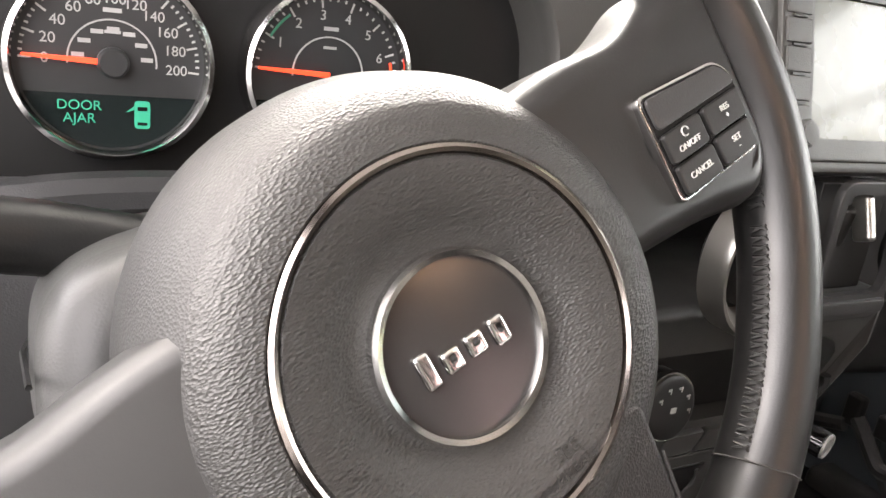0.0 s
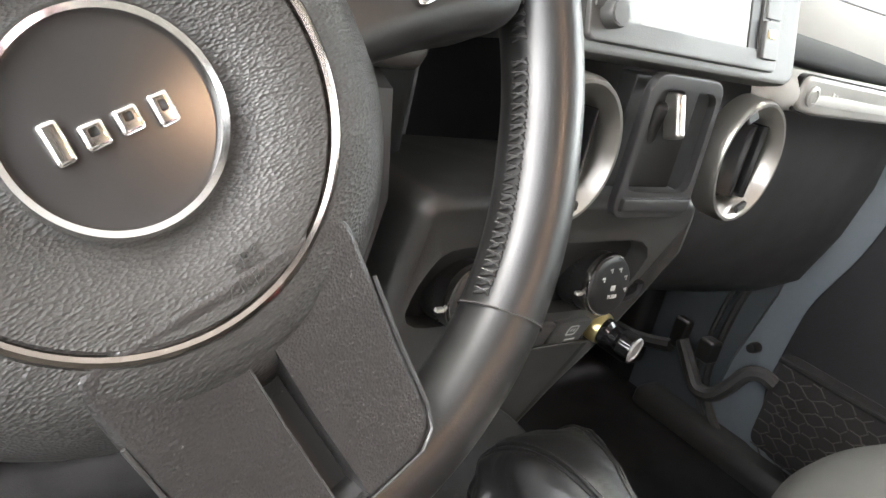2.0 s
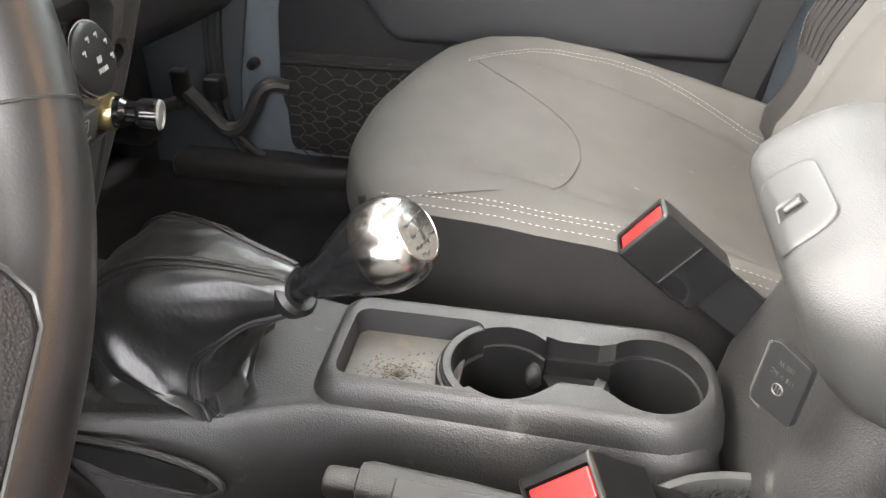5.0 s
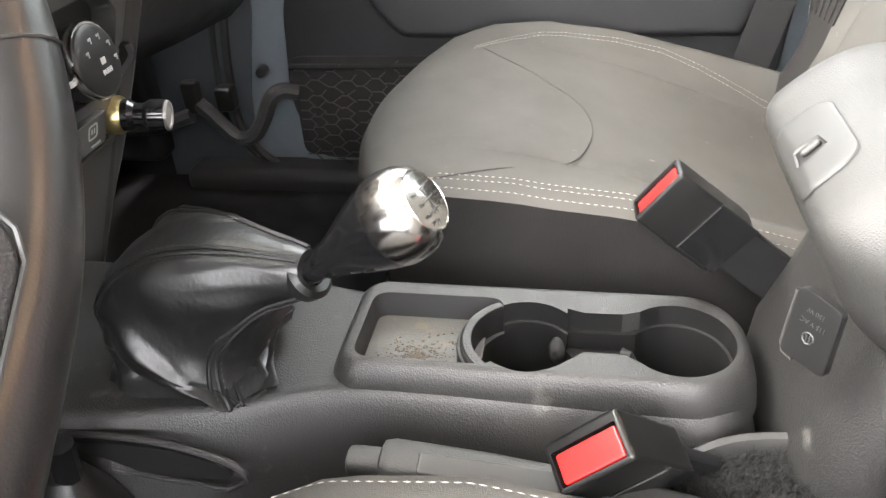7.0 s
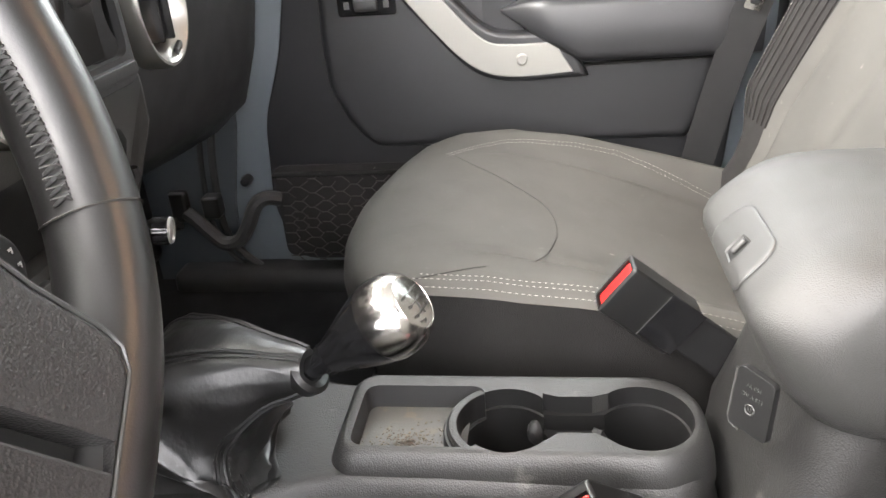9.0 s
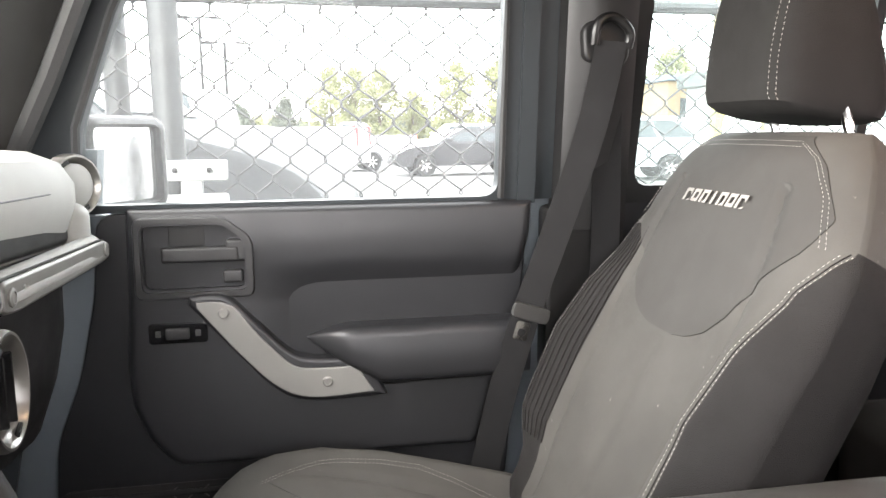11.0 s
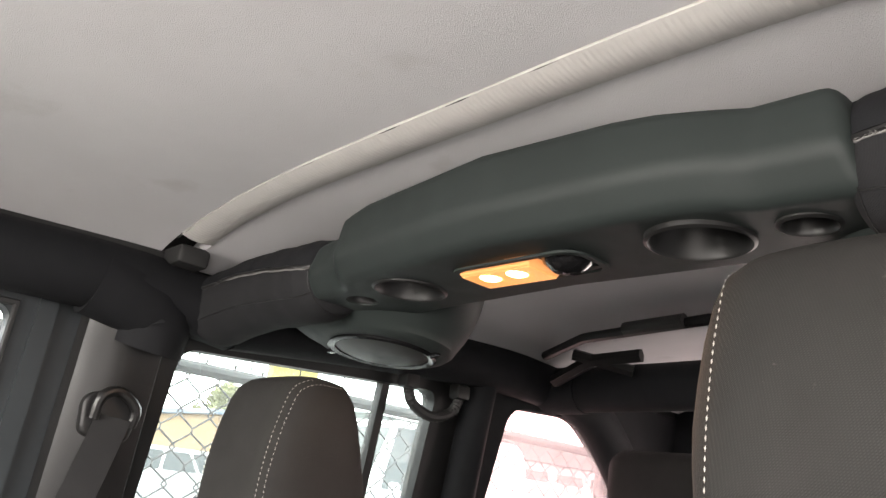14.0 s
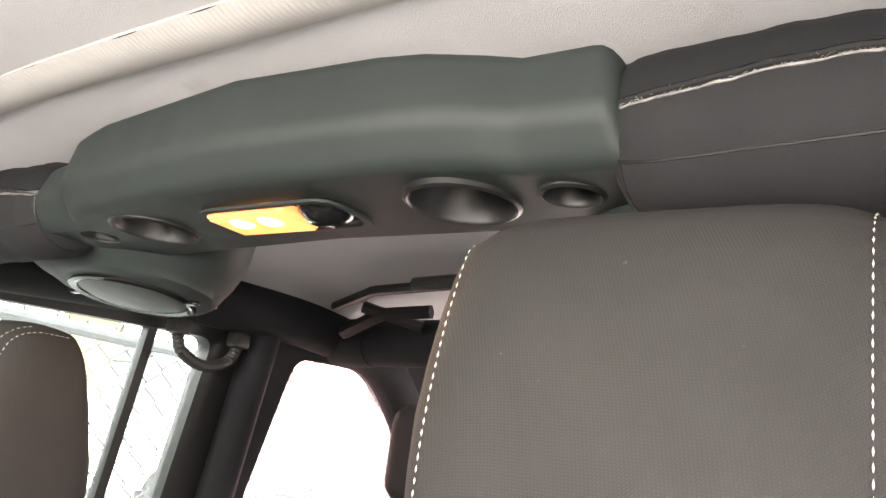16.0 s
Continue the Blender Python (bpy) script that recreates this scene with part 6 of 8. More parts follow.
def rim_arc(a0, a1, n, rt, ring=False):
    bm = B()
    loops = []
    for i in range(n + (0 if ring else 1)):
        a = radians(a0 + (a1 - a0) * i / n)
        RC = rim_radius(a)
        q = rt * (1.0 + 0.08 * math.exp(-(((math.degrees(a) + 360) % 360 - 25) / 14) ** 2))
        loops.append([(math.cos(a) * (RC + q * math.cos(p)), math.sin(a) * (RC + q * math.cos(p)), q * 1.05 * math.sin(p) + RZ) for p in (2 * math.pi * k / 20 for k in range(20))])
    return loft(bm, loops, ring=ring, caps=not ring)


part("rim_grip", rim_arc(-52, 62, 60, RT), LEATHER, wheel, "black leather rim grip", local=True)
part("rim_grip", rim_arc(118, 232, 60, RT), LEATHER, wheel, "black leather rim grip", local=True)
part("rim_top", rim_arc(61.9, 118.1, 30, RT * 0.985), LEATHER, wheel, local=True)
part("rim_bottom", rim_arc(231.9, 308.1, 40, RT * 0.985), LEATHER, wheel, local=True)
WORN = mat("worn_leather_edge", (0.018, 0.0165, 0.015), 0.7)
for a in (-52, 62, 118, 232):
    a = radians(a)
    RC = rim_radius(a)
    sm = B()
    sweep(sm, [(math.cos(a) * (RC + RT * 1.03 * math.cos(p)), math.sin(a) * (RC + RT * 1.03 * math.cos(p)), RT * 1.06 * math.sin(p) + RZ) for p in (2 * math.pi * k / 20 for k in range(20))], 0.0005, 4, ring=True)
    part("rim_seam", sm, WORN, wheel, "worn pale leather joint", local=True)
sx = B()
for a0, a1 in ((-50, -14), (-12, 20), (160, 192), (194, 230), (30, 60), (120, 150)):
    n = int(abs(a1 - a0) / 1.5)
    for i in range(n):
        a = radians(a0 + (a1 - a0) * i / n)
        RC = rim_radius(a)
        for sg in (1, -1):
            c = Vector((math.cos(a) * (RC - RT * 0.985), math.sin(a) * (RC - RT * 0.985), RZ + 0.0045))
            t = Vector((-math.sin(a), math.cos(a), 0))
            d = Vector((math.cos(a) * 0.25, math.sin(a) * 0.25, 1.0)).normalized()
            sweep(sx, [c - d * 0.0036 - t * 0.0012 * sg, c + d * 0.0012 * (1 - sg), c + d * 0.0034 + t * 0.0012 * sg], [0.0005, 0.0011, 0.0005], 5)
tagged(part("rim_stitching", sx, mat("dark_thread", (0.016, 0.016, 0.0155), 0.6, spec=0.4), wheel, local=True), kind="stuff")
# spokes
spk = B()
for sg in (1, -1):
    pl = rounded([(sg * 0.045, 0.058), (sg * 0.085, 0.062), (sg * 0.120, 0.058), (sg * 0.150, 0.070), (sg * 0.180, 0.066), (sg * 0.176, -0.014), (sg * 0.150, -0.029), (sg * 0.120, -0.021), (sg * 0.075, -0.016), (sg * 0.045, -0.030)], 0.012)
    if sg < 0:
        pl = rounded([(-0.045, 0.050), (-0.085, 0.050), (-0.120, 0.045), (-0.142, 0.052), (-0.160, 0.048), (-0.162, -0.014), (-0.146, -0.024), (-0.120, -0.014), (-0.075, -0.002), (-0.045, -0.020)], 0.010)
    s = B()
    prism(s, pl if sg > 0 else pl[::-1], 0.026 if sg < 0 else 0.034, Matrix.Translation((0, 0, -0.030 if sg < 0 else -0.038)), 0.009 if sg < 0 else 0.0125, 3 if sg < 0 else 6)
    for v in s.verts:
        v.co.z -= 0.4 * max(0.0, abs(v.co.x) - 0.155) + (0.10 * max(0.0, abs(v.co.x) - 0.06) if sg < 0 else 0)
    part("side_spoke", s, LEATHER if sg > 0 else SPOKE, wheel, local=True)
ls = B()
prism(ls, rounded([(-0.044, -0.050), (-0.038, -0.10), (-0.035, -0.126), (-0.028, -0.1415), (0.036, -0.1395), (0.0450, -0.131), (0.0465, -0.09), (0.046, -0.050)], 0.007), 0.020, Matrix.Translation((0, 0, -0.024)), 0.003, 3)
lc = B()
prism(lc, [(-0.0030, -0.06), (0.0023, -0.1385), (0.0123, -0.1375), (0.0058, -0.06)][::-1], 0.05, Matrix.Translation((0, 0, -0.016)))
ls = cut(ls, lc)
bmesh.ops.bisect_plane(ls, geom=ls.verts[:] + ls.edges[:] + ls.faces[:], plane_co=(0, -0.101, 0), plane_no=(0, 1, 0))
for v in ls.verts:
    v.co.z += 0.16 * max(0.0, v.co.y + 0.101)
low_sp = part("lower_spoke", ls, SPOKEV, wheel, "black vinyl spoke with fine pale scuffs", local=True)
ed = B()
for p in ([(0.0468, -0.075), (0.0465, -0.101), (0.0455, -0.126), (0.0430, -0.1345), (0.036, -0.1392), (-0.024, -0.1413)], [(-0.0022, -0.075), (-0.0004, -0.101), (0.0021, -0.138)], [(-0.0405, -0.075), (-0.0378, -0.101), (-0.0350, -0.126)]):
    sweep(ed, [(x, y, -0.0046 + 0.16 * max(0.0, y + 0.101)) for x, y in p], 0.0008, 6)
part("spoke_edge", ed, SPOKE, low_sp, "worn grey edge", local=True)
part("slot_plate", rbox(B(), (0.004, -0.11, -0.018), (0.03, 0.08, 0.006), 0.001), SPOKE, low_sp, local=True)
# cruise buttons
bp = B()
prism(bp, rounded([(0.1055, -0.0075), (0.1055, 0.0365), (0.1500, 0.0330), (0.1565, 0.026), (0.1545, -0.0065)], 0.004), 0.004, Matrix.Translation((0, 0, -0.005)), 0.0012)
pan = part("cruise_panel", bp, CHROME, wheel, "chrome-edged cruise control panel", local=True)
bp = B()
prism(bp, rounded([(0.1068, -0.0062), (0.1068, 0.0352), (0.1492, 0.0318), (0.1552, 0.0255), (0.1532, -0.0052)], 0.004), 0.0044, Matrix.Translation((0, 0, -0.005)))
part("panel_face", bp, GLOSSBLK, pan, local=True)
for x0, y0, x1, y1, txt, sz in ((0.108, 0.0075, 0.1295, 0.0195, "ON/OFF", 0.0034), (0.108, -0.0052, 0.1295, 0.0065, "CANCEL", 0.0034), (0.1315, 0.0080, 0.1535, 0.0195, "RES\n+", 0.0033), (0.1315, -0.0048, 0.1525, 0.0068, "SET\n-", 0.0033)):
    b = B()
    prism(b, rect(x0, y0, x1, y1, 0.002), 0.0022, Matrix.Translation((0, 0, -0.0008)), 0.0009, 2)
    k = part("cruise_button", b, BLACKPL, pan, local=True)
    t = writing(B(), txt, sz, Matrix.Translation(((x0 + x1) / 2, (y0 + y1) / 2 - (0.002 if txt == "ON/OFF" else 0), 0.0016)), 0.0002)
    if txt == "ON/OFF":
        sweep(t, [(0.1188 + 0.0018 * math.cos(a), 0.0165 + 0.0018 * math.sin(a), 0.0017) for a in np.linspace(0, 5.2, 12)], 0.0003, 4)
    part("button_writing", t, MARK, k, "white lettering", local=True)
b = B()
prism(b, rounded([(0.108, 0.0215), (0.108, 0.0342), (0.1485, 0.0310), (0.1540, 0.0245), (0.1535, 0.0212)], 0.003), 0.0016, Matrix.Translation((0, 0, -0.0008)), 0.0008)
part("blank_cover", b, DARKPL, pan, local=True)
# airbag hub
hubp = [(0.097, -0.060), (0.0955, -0.035), (0.090, -0.015), (0.0825, -0.0045), (0.076, 0.0005), (0.069, 0.003), (0.0635, 0.0036), (0.0618, 0.0020), (0.0602, 0.0020), (0.0586, 0.0036), (0.050, 0.0030), (0.041, -0.001), (0.034, -0.0045), (0.031, -0.0050), (0.0001, -0.0050)]
hbm_ = lathe(B(), hubp, None, 96)
for f in hbm_.faces:
    c = f.calc_center_median()
    f.material_index = 1 if math.hypot(c.x, c.y) > 0.084 else 0
hub = part("airbag_cover", hbm_, (HUB, SKIRT), wheel, "pebbled black airbag cover", local=True)
part("trim_ring", lathe(B(), [(0.0630, 0.0025), (0.0627, 0.0042), (0.0613, 0.0050), (0.0600, 0.0042), (0.0596, 0.0025)], None, 90), BRONZE, hub, "smoked chrome trim ring", local=True)
part("emblem_ring", lathe(B(), [(0.0312, -0.0055), (0.0312, -0.0005), (0.0300, 0.0012), (0.0282, 0.0006), (0.0275, -0.0015), (0.0275, -0.004)], None, 72), CHROME, hub, "satin chrome ring", local=True)
emd = part("emblem_disc", lathe(B(), [(0.0278, -0.0045), (0.0278, -0.0022), (0.0001, -0.0016)], None, 60), mat("emblem_grey", (0.03, 0.029, 0.029), 0.20, metal=0.35, var=0.06), hub, "dark grey emblem disc", local=True)
for x, y, w, h in ((-0.0150, 0.0006, 0.0055, 0.0120), (-0.0060, -0.0012, 0.0070, 0.0075), (0.0035, -0.0012, 0.0070, 0.0075), (0.0130, -0.0022, 0.0062, 0.0095)):
    e = rbox(B(), (x, y, -0.0010), (w, h, 0.0030), 0.0014, 3)
    if w > 0.006:
        e = cut(e, rbox(B(), (x, y + 0.0008, 0), (w * 0.36, h * 0.32, 0.02), 0.0004, 1))
    part("emblem_shape", e, CHROME, emd, "raised chrome shape", local=True)
sr = writing(B(), "SRS", 0.0065, Matrix.Rotation(radians(0), 4, "Z") @ Matrix.Translation((0.012, -0.0480, 0.0032)), 0.0003)
writing(sr, "AIRBAG", 0.0055, Matrix.Translation((0.012, -0.0540, 0.0036)), 0.0003)
part("embossed_writing", sr, HUB, hub, local=True)

# ---- centre console ----
con = thing("centre_console", (0.02, -0.05, 0.60), "dark vinyl centre console with two cup holders", "console")


def rr_loop(x0, x1, y0, y1, rf, rb, z, n=8):
    """A rounded rectangle: rf at the front (large y), rb at the back."""
    out = []
    for cx, cy, r, a0 in ((x1 - rf, y1 - rf, rf, 0), (x0 + rf, y1 - rf, rf, 90), (x0 + rb, y0 + rb, rb, 180), (x1 - rb, y0 + rb, rb, 270)):
        for k in range(n + 1):
            a = radians(a0 + 90 * k / n)
            out.append((cx + r * math.cos(a), cy + r * math.sin(a), z))
    return out


def plan_loop(d, z):
    """The console's outline seen from above, wider by d, at height z."""
    pts = rounded([(-0.088, 0.30), (-0.081, 0.15), (-0.064, 0.066), (-0.049, 0.03), (-0.0385, 0.0), (-0.0345, -0.20), (-0.034, -0.275), (0.074, -0.275), (0.074, -0.10), (0.076, 0.0), (0.088, 0.05), (0.105, 0.30)], 0.046, 8)
    out = []
    for x, y in pts:
        k = max(0.0, min(1.0, (-0.21 - y) / 0.06))
        a = (x - 0.02) / 0.055
        out.append((x + d * max(-1, min(1, a)), y - d * k * (1 - 0.5 * abs(max(-1, min(1, a)))), z))
    return out


def rim_loop(x0, x1, y0, y1, z):
    return rr_loop(x0, x1, y0, y1, min(0.020, (x1 - x0) * 0.18), (x1 - x0) * 0.42, z, 12)


CUP_A, CUP_B = (0.012, -0.131), (0.0165, -0.2335)


def well_cutters(more=0.0):
    """Two stepped cup wells joined by a waisted channel, and a shallow tray."""
    out = []
    for x, y in (CUP_A, CUP_B):
        out.append(lathe(B(), [(r_ + more, h_) for r_, h_ in ((0.0330, 0.715), (0.0350, 0.786), (0.0352, 0.7865), (0.0372, 0.787), (0.0378, 0.83))], Matrix.Translation((x, y, 0)), 72, True))
    ch = B()
    prism(ch, [(-0.014, -0.158), (-0.0030, -0.170), (-0.0030, -0.197), (-0.012, -0.210), (0.046, -0.212), (0.0405, -0.197), (0.0400, -0.170), (0.044, -0.158)], 0.05, Matrix.Translation((0, -more, 0.787 - more)))
    out.append(ch)
    ch = B()
    prism(ch, [(-0.004, -0.158), (0.0005, -0.170), (0.0005, -0.197), (-0.002, -0.212), (0.040, -0.212), (0.0375, -0.197), (0.0370, -0.170), (0.038, -0.158)], 0.05, Matrix.Translation((0, -more, 0.772 - more)))
    out.append(ch)
    tr = B()
    prism(tr, rect(-0.0215 - more, -0.112, 0.0525 + more, -0.0125 + more, 0.013, 6), 0.06, Matrix.Translation((0, 0, 0.7785 - 2 * more)))
    out.append(tr)
    return out


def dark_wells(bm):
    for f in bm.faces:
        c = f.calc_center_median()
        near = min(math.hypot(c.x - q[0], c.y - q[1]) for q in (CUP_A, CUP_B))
        # cup walls and waist: shade put in as the darker material
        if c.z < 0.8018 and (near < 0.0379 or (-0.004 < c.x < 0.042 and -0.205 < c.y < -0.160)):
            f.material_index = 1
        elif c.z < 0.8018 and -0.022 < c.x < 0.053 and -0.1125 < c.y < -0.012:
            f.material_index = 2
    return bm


cb = loft(B(), [plan_loop(0.050, 0.58), plan_loop(0.030, 0.70), plan_loop(0.017, 0.742), plan_loop(0.010, 0.762), plan_loop(0.005, 0.774), plan_loop(0.0015, 0.781), plan_loop(-0.002, 0.7848), plan_loop(-0.007, 0.7865)])
part("body", dark_wells(cut(cb, *well_cutters(0.0008))), (CONSOLE, CUPSHADE, DARKPL), con)
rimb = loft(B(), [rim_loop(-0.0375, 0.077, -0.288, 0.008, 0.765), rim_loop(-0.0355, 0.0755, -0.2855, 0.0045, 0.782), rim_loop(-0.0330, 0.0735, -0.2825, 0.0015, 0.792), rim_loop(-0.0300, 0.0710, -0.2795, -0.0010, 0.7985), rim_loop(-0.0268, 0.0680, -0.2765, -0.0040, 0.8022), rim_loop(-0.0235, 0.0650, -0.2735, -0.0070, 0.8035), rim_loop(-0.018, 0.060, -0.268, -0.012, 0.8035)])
part("top_rim", dark_wells(cut(rimb, *well_cutters())), (CONSOLE, CUPSHADE, DARKPL), con)
# collar of the front cup, standing in the tray
collar = lathe(B(), [(0.0384, 0.775), (0.0384, 0.7990), (0.0394, 0.8010), (0.0415, 0.8016), (0.0450, 0.8012), (0.0470, 0.7990), (0.0474, 0.7960), (0.0492, 0.7955), (0.0500, 0.7935), (0.0503, 0.775), (0.0384, 0.775)], Matrix.Translation((*CUP_A, 0)), 96)
side_a = rbox(B(), (-0.0612, -0.13, 0.79), (0.08, 0.3, 0.1), 0)
collar = cut(collar, side_a, rbox(B(), (0.012, -0.245, 0.79), (0.3, 0.22, 0.1), 0))
for f in collar.faces:
    c = f.calc_center_median()
    f.material_index = 1 if math.hypot(c.x - CUP_A[0], c.y - CUP_A[1]) < 0.0390 else 0
part("cup_collar", collar, (CONSOLE, CUPSHADE), con)
part("tray_mat", rbox(B(), (0.0155, -0.056, 0.7802), (0.0735, 0.086, 0.003), 0.001), TRAYM, con, "dusty tray mat with crumbs")
crumbs = B()
rnd = random.Random(4)
for k in range(320):
    a, d = rnd.uniform(0, 6.28), abs(rnd.gauss(0, 0.013))
    rbox(crumbs, (0.008 + d * 0.8 * math.cos(a), -0.052 + d * 1.35 * math.sin(a), 0.7818), (rnd.uniform(0.0004, 0.0016), rnd.uniform(0.0004, 0.0016), 0.0008), 0)
tagged(part("grit", crumbs, mat("brown_crumbs", (0.085, 0.066, 0.046), 0.9, var=0.4, vscale=200), con, "brown crumbs and grit"), kind="stuff")
for (cx_, cy_), a in ((CUP_A, -38), (CUP_B, 70)):
    part("cup_floor", lathe(B(), [(0.0336, 0.726), (0.0336, 0.7275), (0.0001, 0.7275)], Matrix.Translation((cx_, cy_, 0)), 36), CUPSHADE, con)
    q = B()
    lathe(q, [(0.0001, 0.0075), (0.005, 0.0066), (0.0085, 0.003), (0.0095, -0.004)], Matrix.Translation((cx_ + 0.0345 * math.cos(radians(a)), cy_ + 0.0345 * math.sin(radians(a)), 0.768)) @ axes((0, 0, 0), (math.sin(radians(a)), -math.cos(radians(a)), 0), (0, 0, 1)) @ Matrix.Diagonal((0.8, 1.35, 1, 1)), 20)
    part("cup_grip", q, DARKPL, con)
gv = B()
sweep(gv, curve([(-0.086, 0.20, 0.772), (-0.089, 0.138, 0.778), (-0.090, 0.094, 0.776), (-0.090, 0.058, 0.764), (-0.092, 0.046, 0.752), (-0.094, 0.060, 0.742)], 26), 0.0026, 8)
sweep(gv, curve([(-0.094, 0.20, 0.744), (-0.092, 0.160, 0.748), (-0.092, 0.10, 0.743), (-0.094, 0.060, 0.742)], 18), 0.0022, 8)
part("side_groove", gv, CONSOLE, con, "moulded edge of the side pocket")
gp_ = B()
prism(gp_, rounded([(-0.20, 0.768), (-0.135, 0.773), (-0.094, 0.771), (-0.060, 0.760), (-0.056, 0.748), (-0.10, 0.745), (-0.20, 0.746)], 0.006), 0.004, Matrix.Translation((-0.087, 0, 0)) @ SIDE)
part("side_pocket", gp_, BLACKPL, con, "gloss black side pocket")

# ---- gear lever ----
gear = thing("gear_lever", (0.0, 0.11, 0.78), "gear lever with a creased leather boot and chrome-topped knob", "gear lever")
spine = curve([(0.006, 0.112, 0.764), (0.005, 0.112, 0.790), (0.003, 0.110, 0.812), (-0.002, 0.101, 0.834), (-0.010, 0.080, 0.853), (-0.017, 0.046, 0.866), (-0.022, 0.006, 0.872)], 96)
loops = []
NB = 96
for i, p in enumerate(spine):
    t = i / (len(spine) - 1)
    r = interp(t, (0, 0.05, 0.12, 0.20, 0.28, 0.36, 0.46, 0.56, 0.68, 0.80, 0.90, 1), (0.054, 0.058, 0.059, 0.056, 0.054, 0.060, 0.060, 0.055, 0.045, 0.033, 0.022, 0.0145))
    a = spine[max(0, i - 1)]
    b = spine[min(len(spine) - 1, i + 1)]
    tg = (b - a).normalized()
    sx2 = Vector((1, 0, 0))
    wy = tg.cross(sx2).normalized()
    sx2 = wy.cross(tg).normalized()
    lp = []
    for k in range(NB):
        q = 2 * math.pi * k / NB
        c, s = math.cos(q), math.sin(q)
        # four panels, pinched a little at their seams, with long soft creases
        sq = 0.62 + 0.38 * t * t
        corner = abs(math.sin(2 * q)) ** 10
        near_low = max(0.0, -c) * max(0.0, 0.6 - s)
        fold = 0.0022 * corner * (1 - t * 0.6)
        fold += 0.018 * near_low * (math.exp(-((t - 0.40 - 0.05 * s) / 0.075) ** 2) - 0.9 * math.exp(-((t - 0.265 - 0.05 * s) / 0.055) ** 2) + 0.55 * math.exp(-((t - 0.14) / 0.06) ** 2))
        fold += 0.011 * max(0.0, -c) * math.exp(-((t - 0.52) / 0.10) ** 2) * (0.5 - s)
        fold -= 0.0075 * max(0.0, -c) * math.exp(-((t - 0.60 + 0.10 * s) / 0.10) ** 2) * math.exp(-((s - 0.15) / 0.4) ** 2)
        fold += 0.010 * (r / 0.06) * noise.noise((c * 1.1 + 3.2, s * 1.1, t * 3.4)) * (1 - t)
        crease = noise.noise((c * 1.3 + t * 2.5, s * 1.3 + 5.0, t * 4.2))
        fold += 0.010 * (0.22 - min(0.22, abs(crease))) / 0.22 * min(1, 4 * t) * (1 - t) * (0.4 + max(0.0, -s))
        fold += 0.0026 * noise.noise((c * 4, s * 4, t * 11)) * (1 - t)
        rr2 = r + fold
        lp.append(p + sx2 * math.copysign(abs(c) ** sq, c) * rr2 * 0.98 + wy * math.copysign(abs(s) ** sq, s) * rr2)
    loops.append(lp)
bt = part("boot", loft(B(), loops), BOOT, gear, "creased black leather boot")
bs = B()
ridge = B()
for k in (14, 31, 58, 86):
    line = [Vector(l[k]) for l in loops][4:]
    for dk, w_ in ((0, 0.0011), (1, 0.0016), (-1, 0.0016)):
        # a double felled seam: two low ridges beside a sunk line
        off = [(Vector(l[(k + dk) % NB]) + (Vector(l[(k + dk) % NB]) - p).normalized() * (0.0002 if dk else -0.0004)) for l, p in zip(loops, spine)][4:-1]
        if dk:
            sweep(ridge, off, w_, 6)
    for dk in (2, -2):
        stitches(bs, [(Vector(l[(k + dk) % NB]) + (Vector(l[(k + dk) % NB]) - p).normalized() * 0.0005) for l, p in zip(loops, spine)][4:-1], 0.0028, 0.0014, 0.00042)
part("boot_seam", ridge, BOOT, bt)
tagged(part("boot_stitching", bs, mat("grey_thread", (0.055, 0.054, 0.052), 0.7), bt), kind="stuff")
K0, KA = Vector((-0.022, 0.006, 0.872)), Vector((-0.10, -0.80, 0.60)).normalized()
KM = axes(K0, KA.orthogonal(), KA.cross(KA.orthogonal()))
part("boot_collar", lathe(B(), [(0.0175, -0.008), (0.0185, 0.0), (0.0150, 0.003), (0.0100, 0.002)], KM, 24), BOOT, gear)
part("shaft", lathe(B(), [(0.0085, -0.02), (0.0085, 0.030)], KM, 20), GLOSSBLK, gear)
part("knob", lathe(B(), [(0.0098, 0.018), (0.0125, 0.0185), (0.0128, 0.024), (0.0135, 0.026), (0.0165, 0.036), (0.0215, 0.050), (0.0258, 0.064), (0.0282, 0.074), (0.0286, 0.0765)], KM, 48), GLOSSBLK, gear, "gloss black shift knob")
kc = part("knob_cap", lathe(B(), [(0.0286, 0.0762), (0.0291, 0.078), (0.0289, 0.086), (0.0272, 0.094), (0.0236, 0.1005), (0.0196, 0.1040), (0.0190, 0.1030), (0.0183, 0.1042), (0.0001, 0.1062)], KM, 56), KNOBCH, gear, "polished chrome cap")
sp = B()
MM = axes(K0 + KA * 0.1062, (-0.15, -0.60, -0.80), (0.95, -0.15, 0)) @ Matrix.Scale(1.05, 4)
for x in (-0.007, 0.0, 0.007):
    q = rbox(B(), (x, 0, 0), (0.0006, 0.009, 0.0007), 0)
    q.transform(MM)
    add(sp, q)
q = rbox(B(), (0.0015, 0, 0), (0.016, 0.0006, 0.0007), 0)
q.transform(MM)
add(sp, q)
for n_, x, y in (("1", -0.007, 0.0085), ("3", 0, 0.0085), ("5", 0.007, 0.0085), ("2", -0.007, -0.0085), ("4", 0, -0.0085), ("6", 0.007, -0.0085), ("R", 0.0125, -0.006)):
    writing(sp, n_, 0.0048, MM @ Matrix.Translation((x, y, 0)), 0.0003)
part("shift_pattern", sp, BLACKPL, kc, "engraved shift pattern", local=False)
# transfer case lever, mostly behind the wheel
tl = thing("transfer_lever", (-0.10, 0.12, 0.72), "short black transfer case lever", "lever")
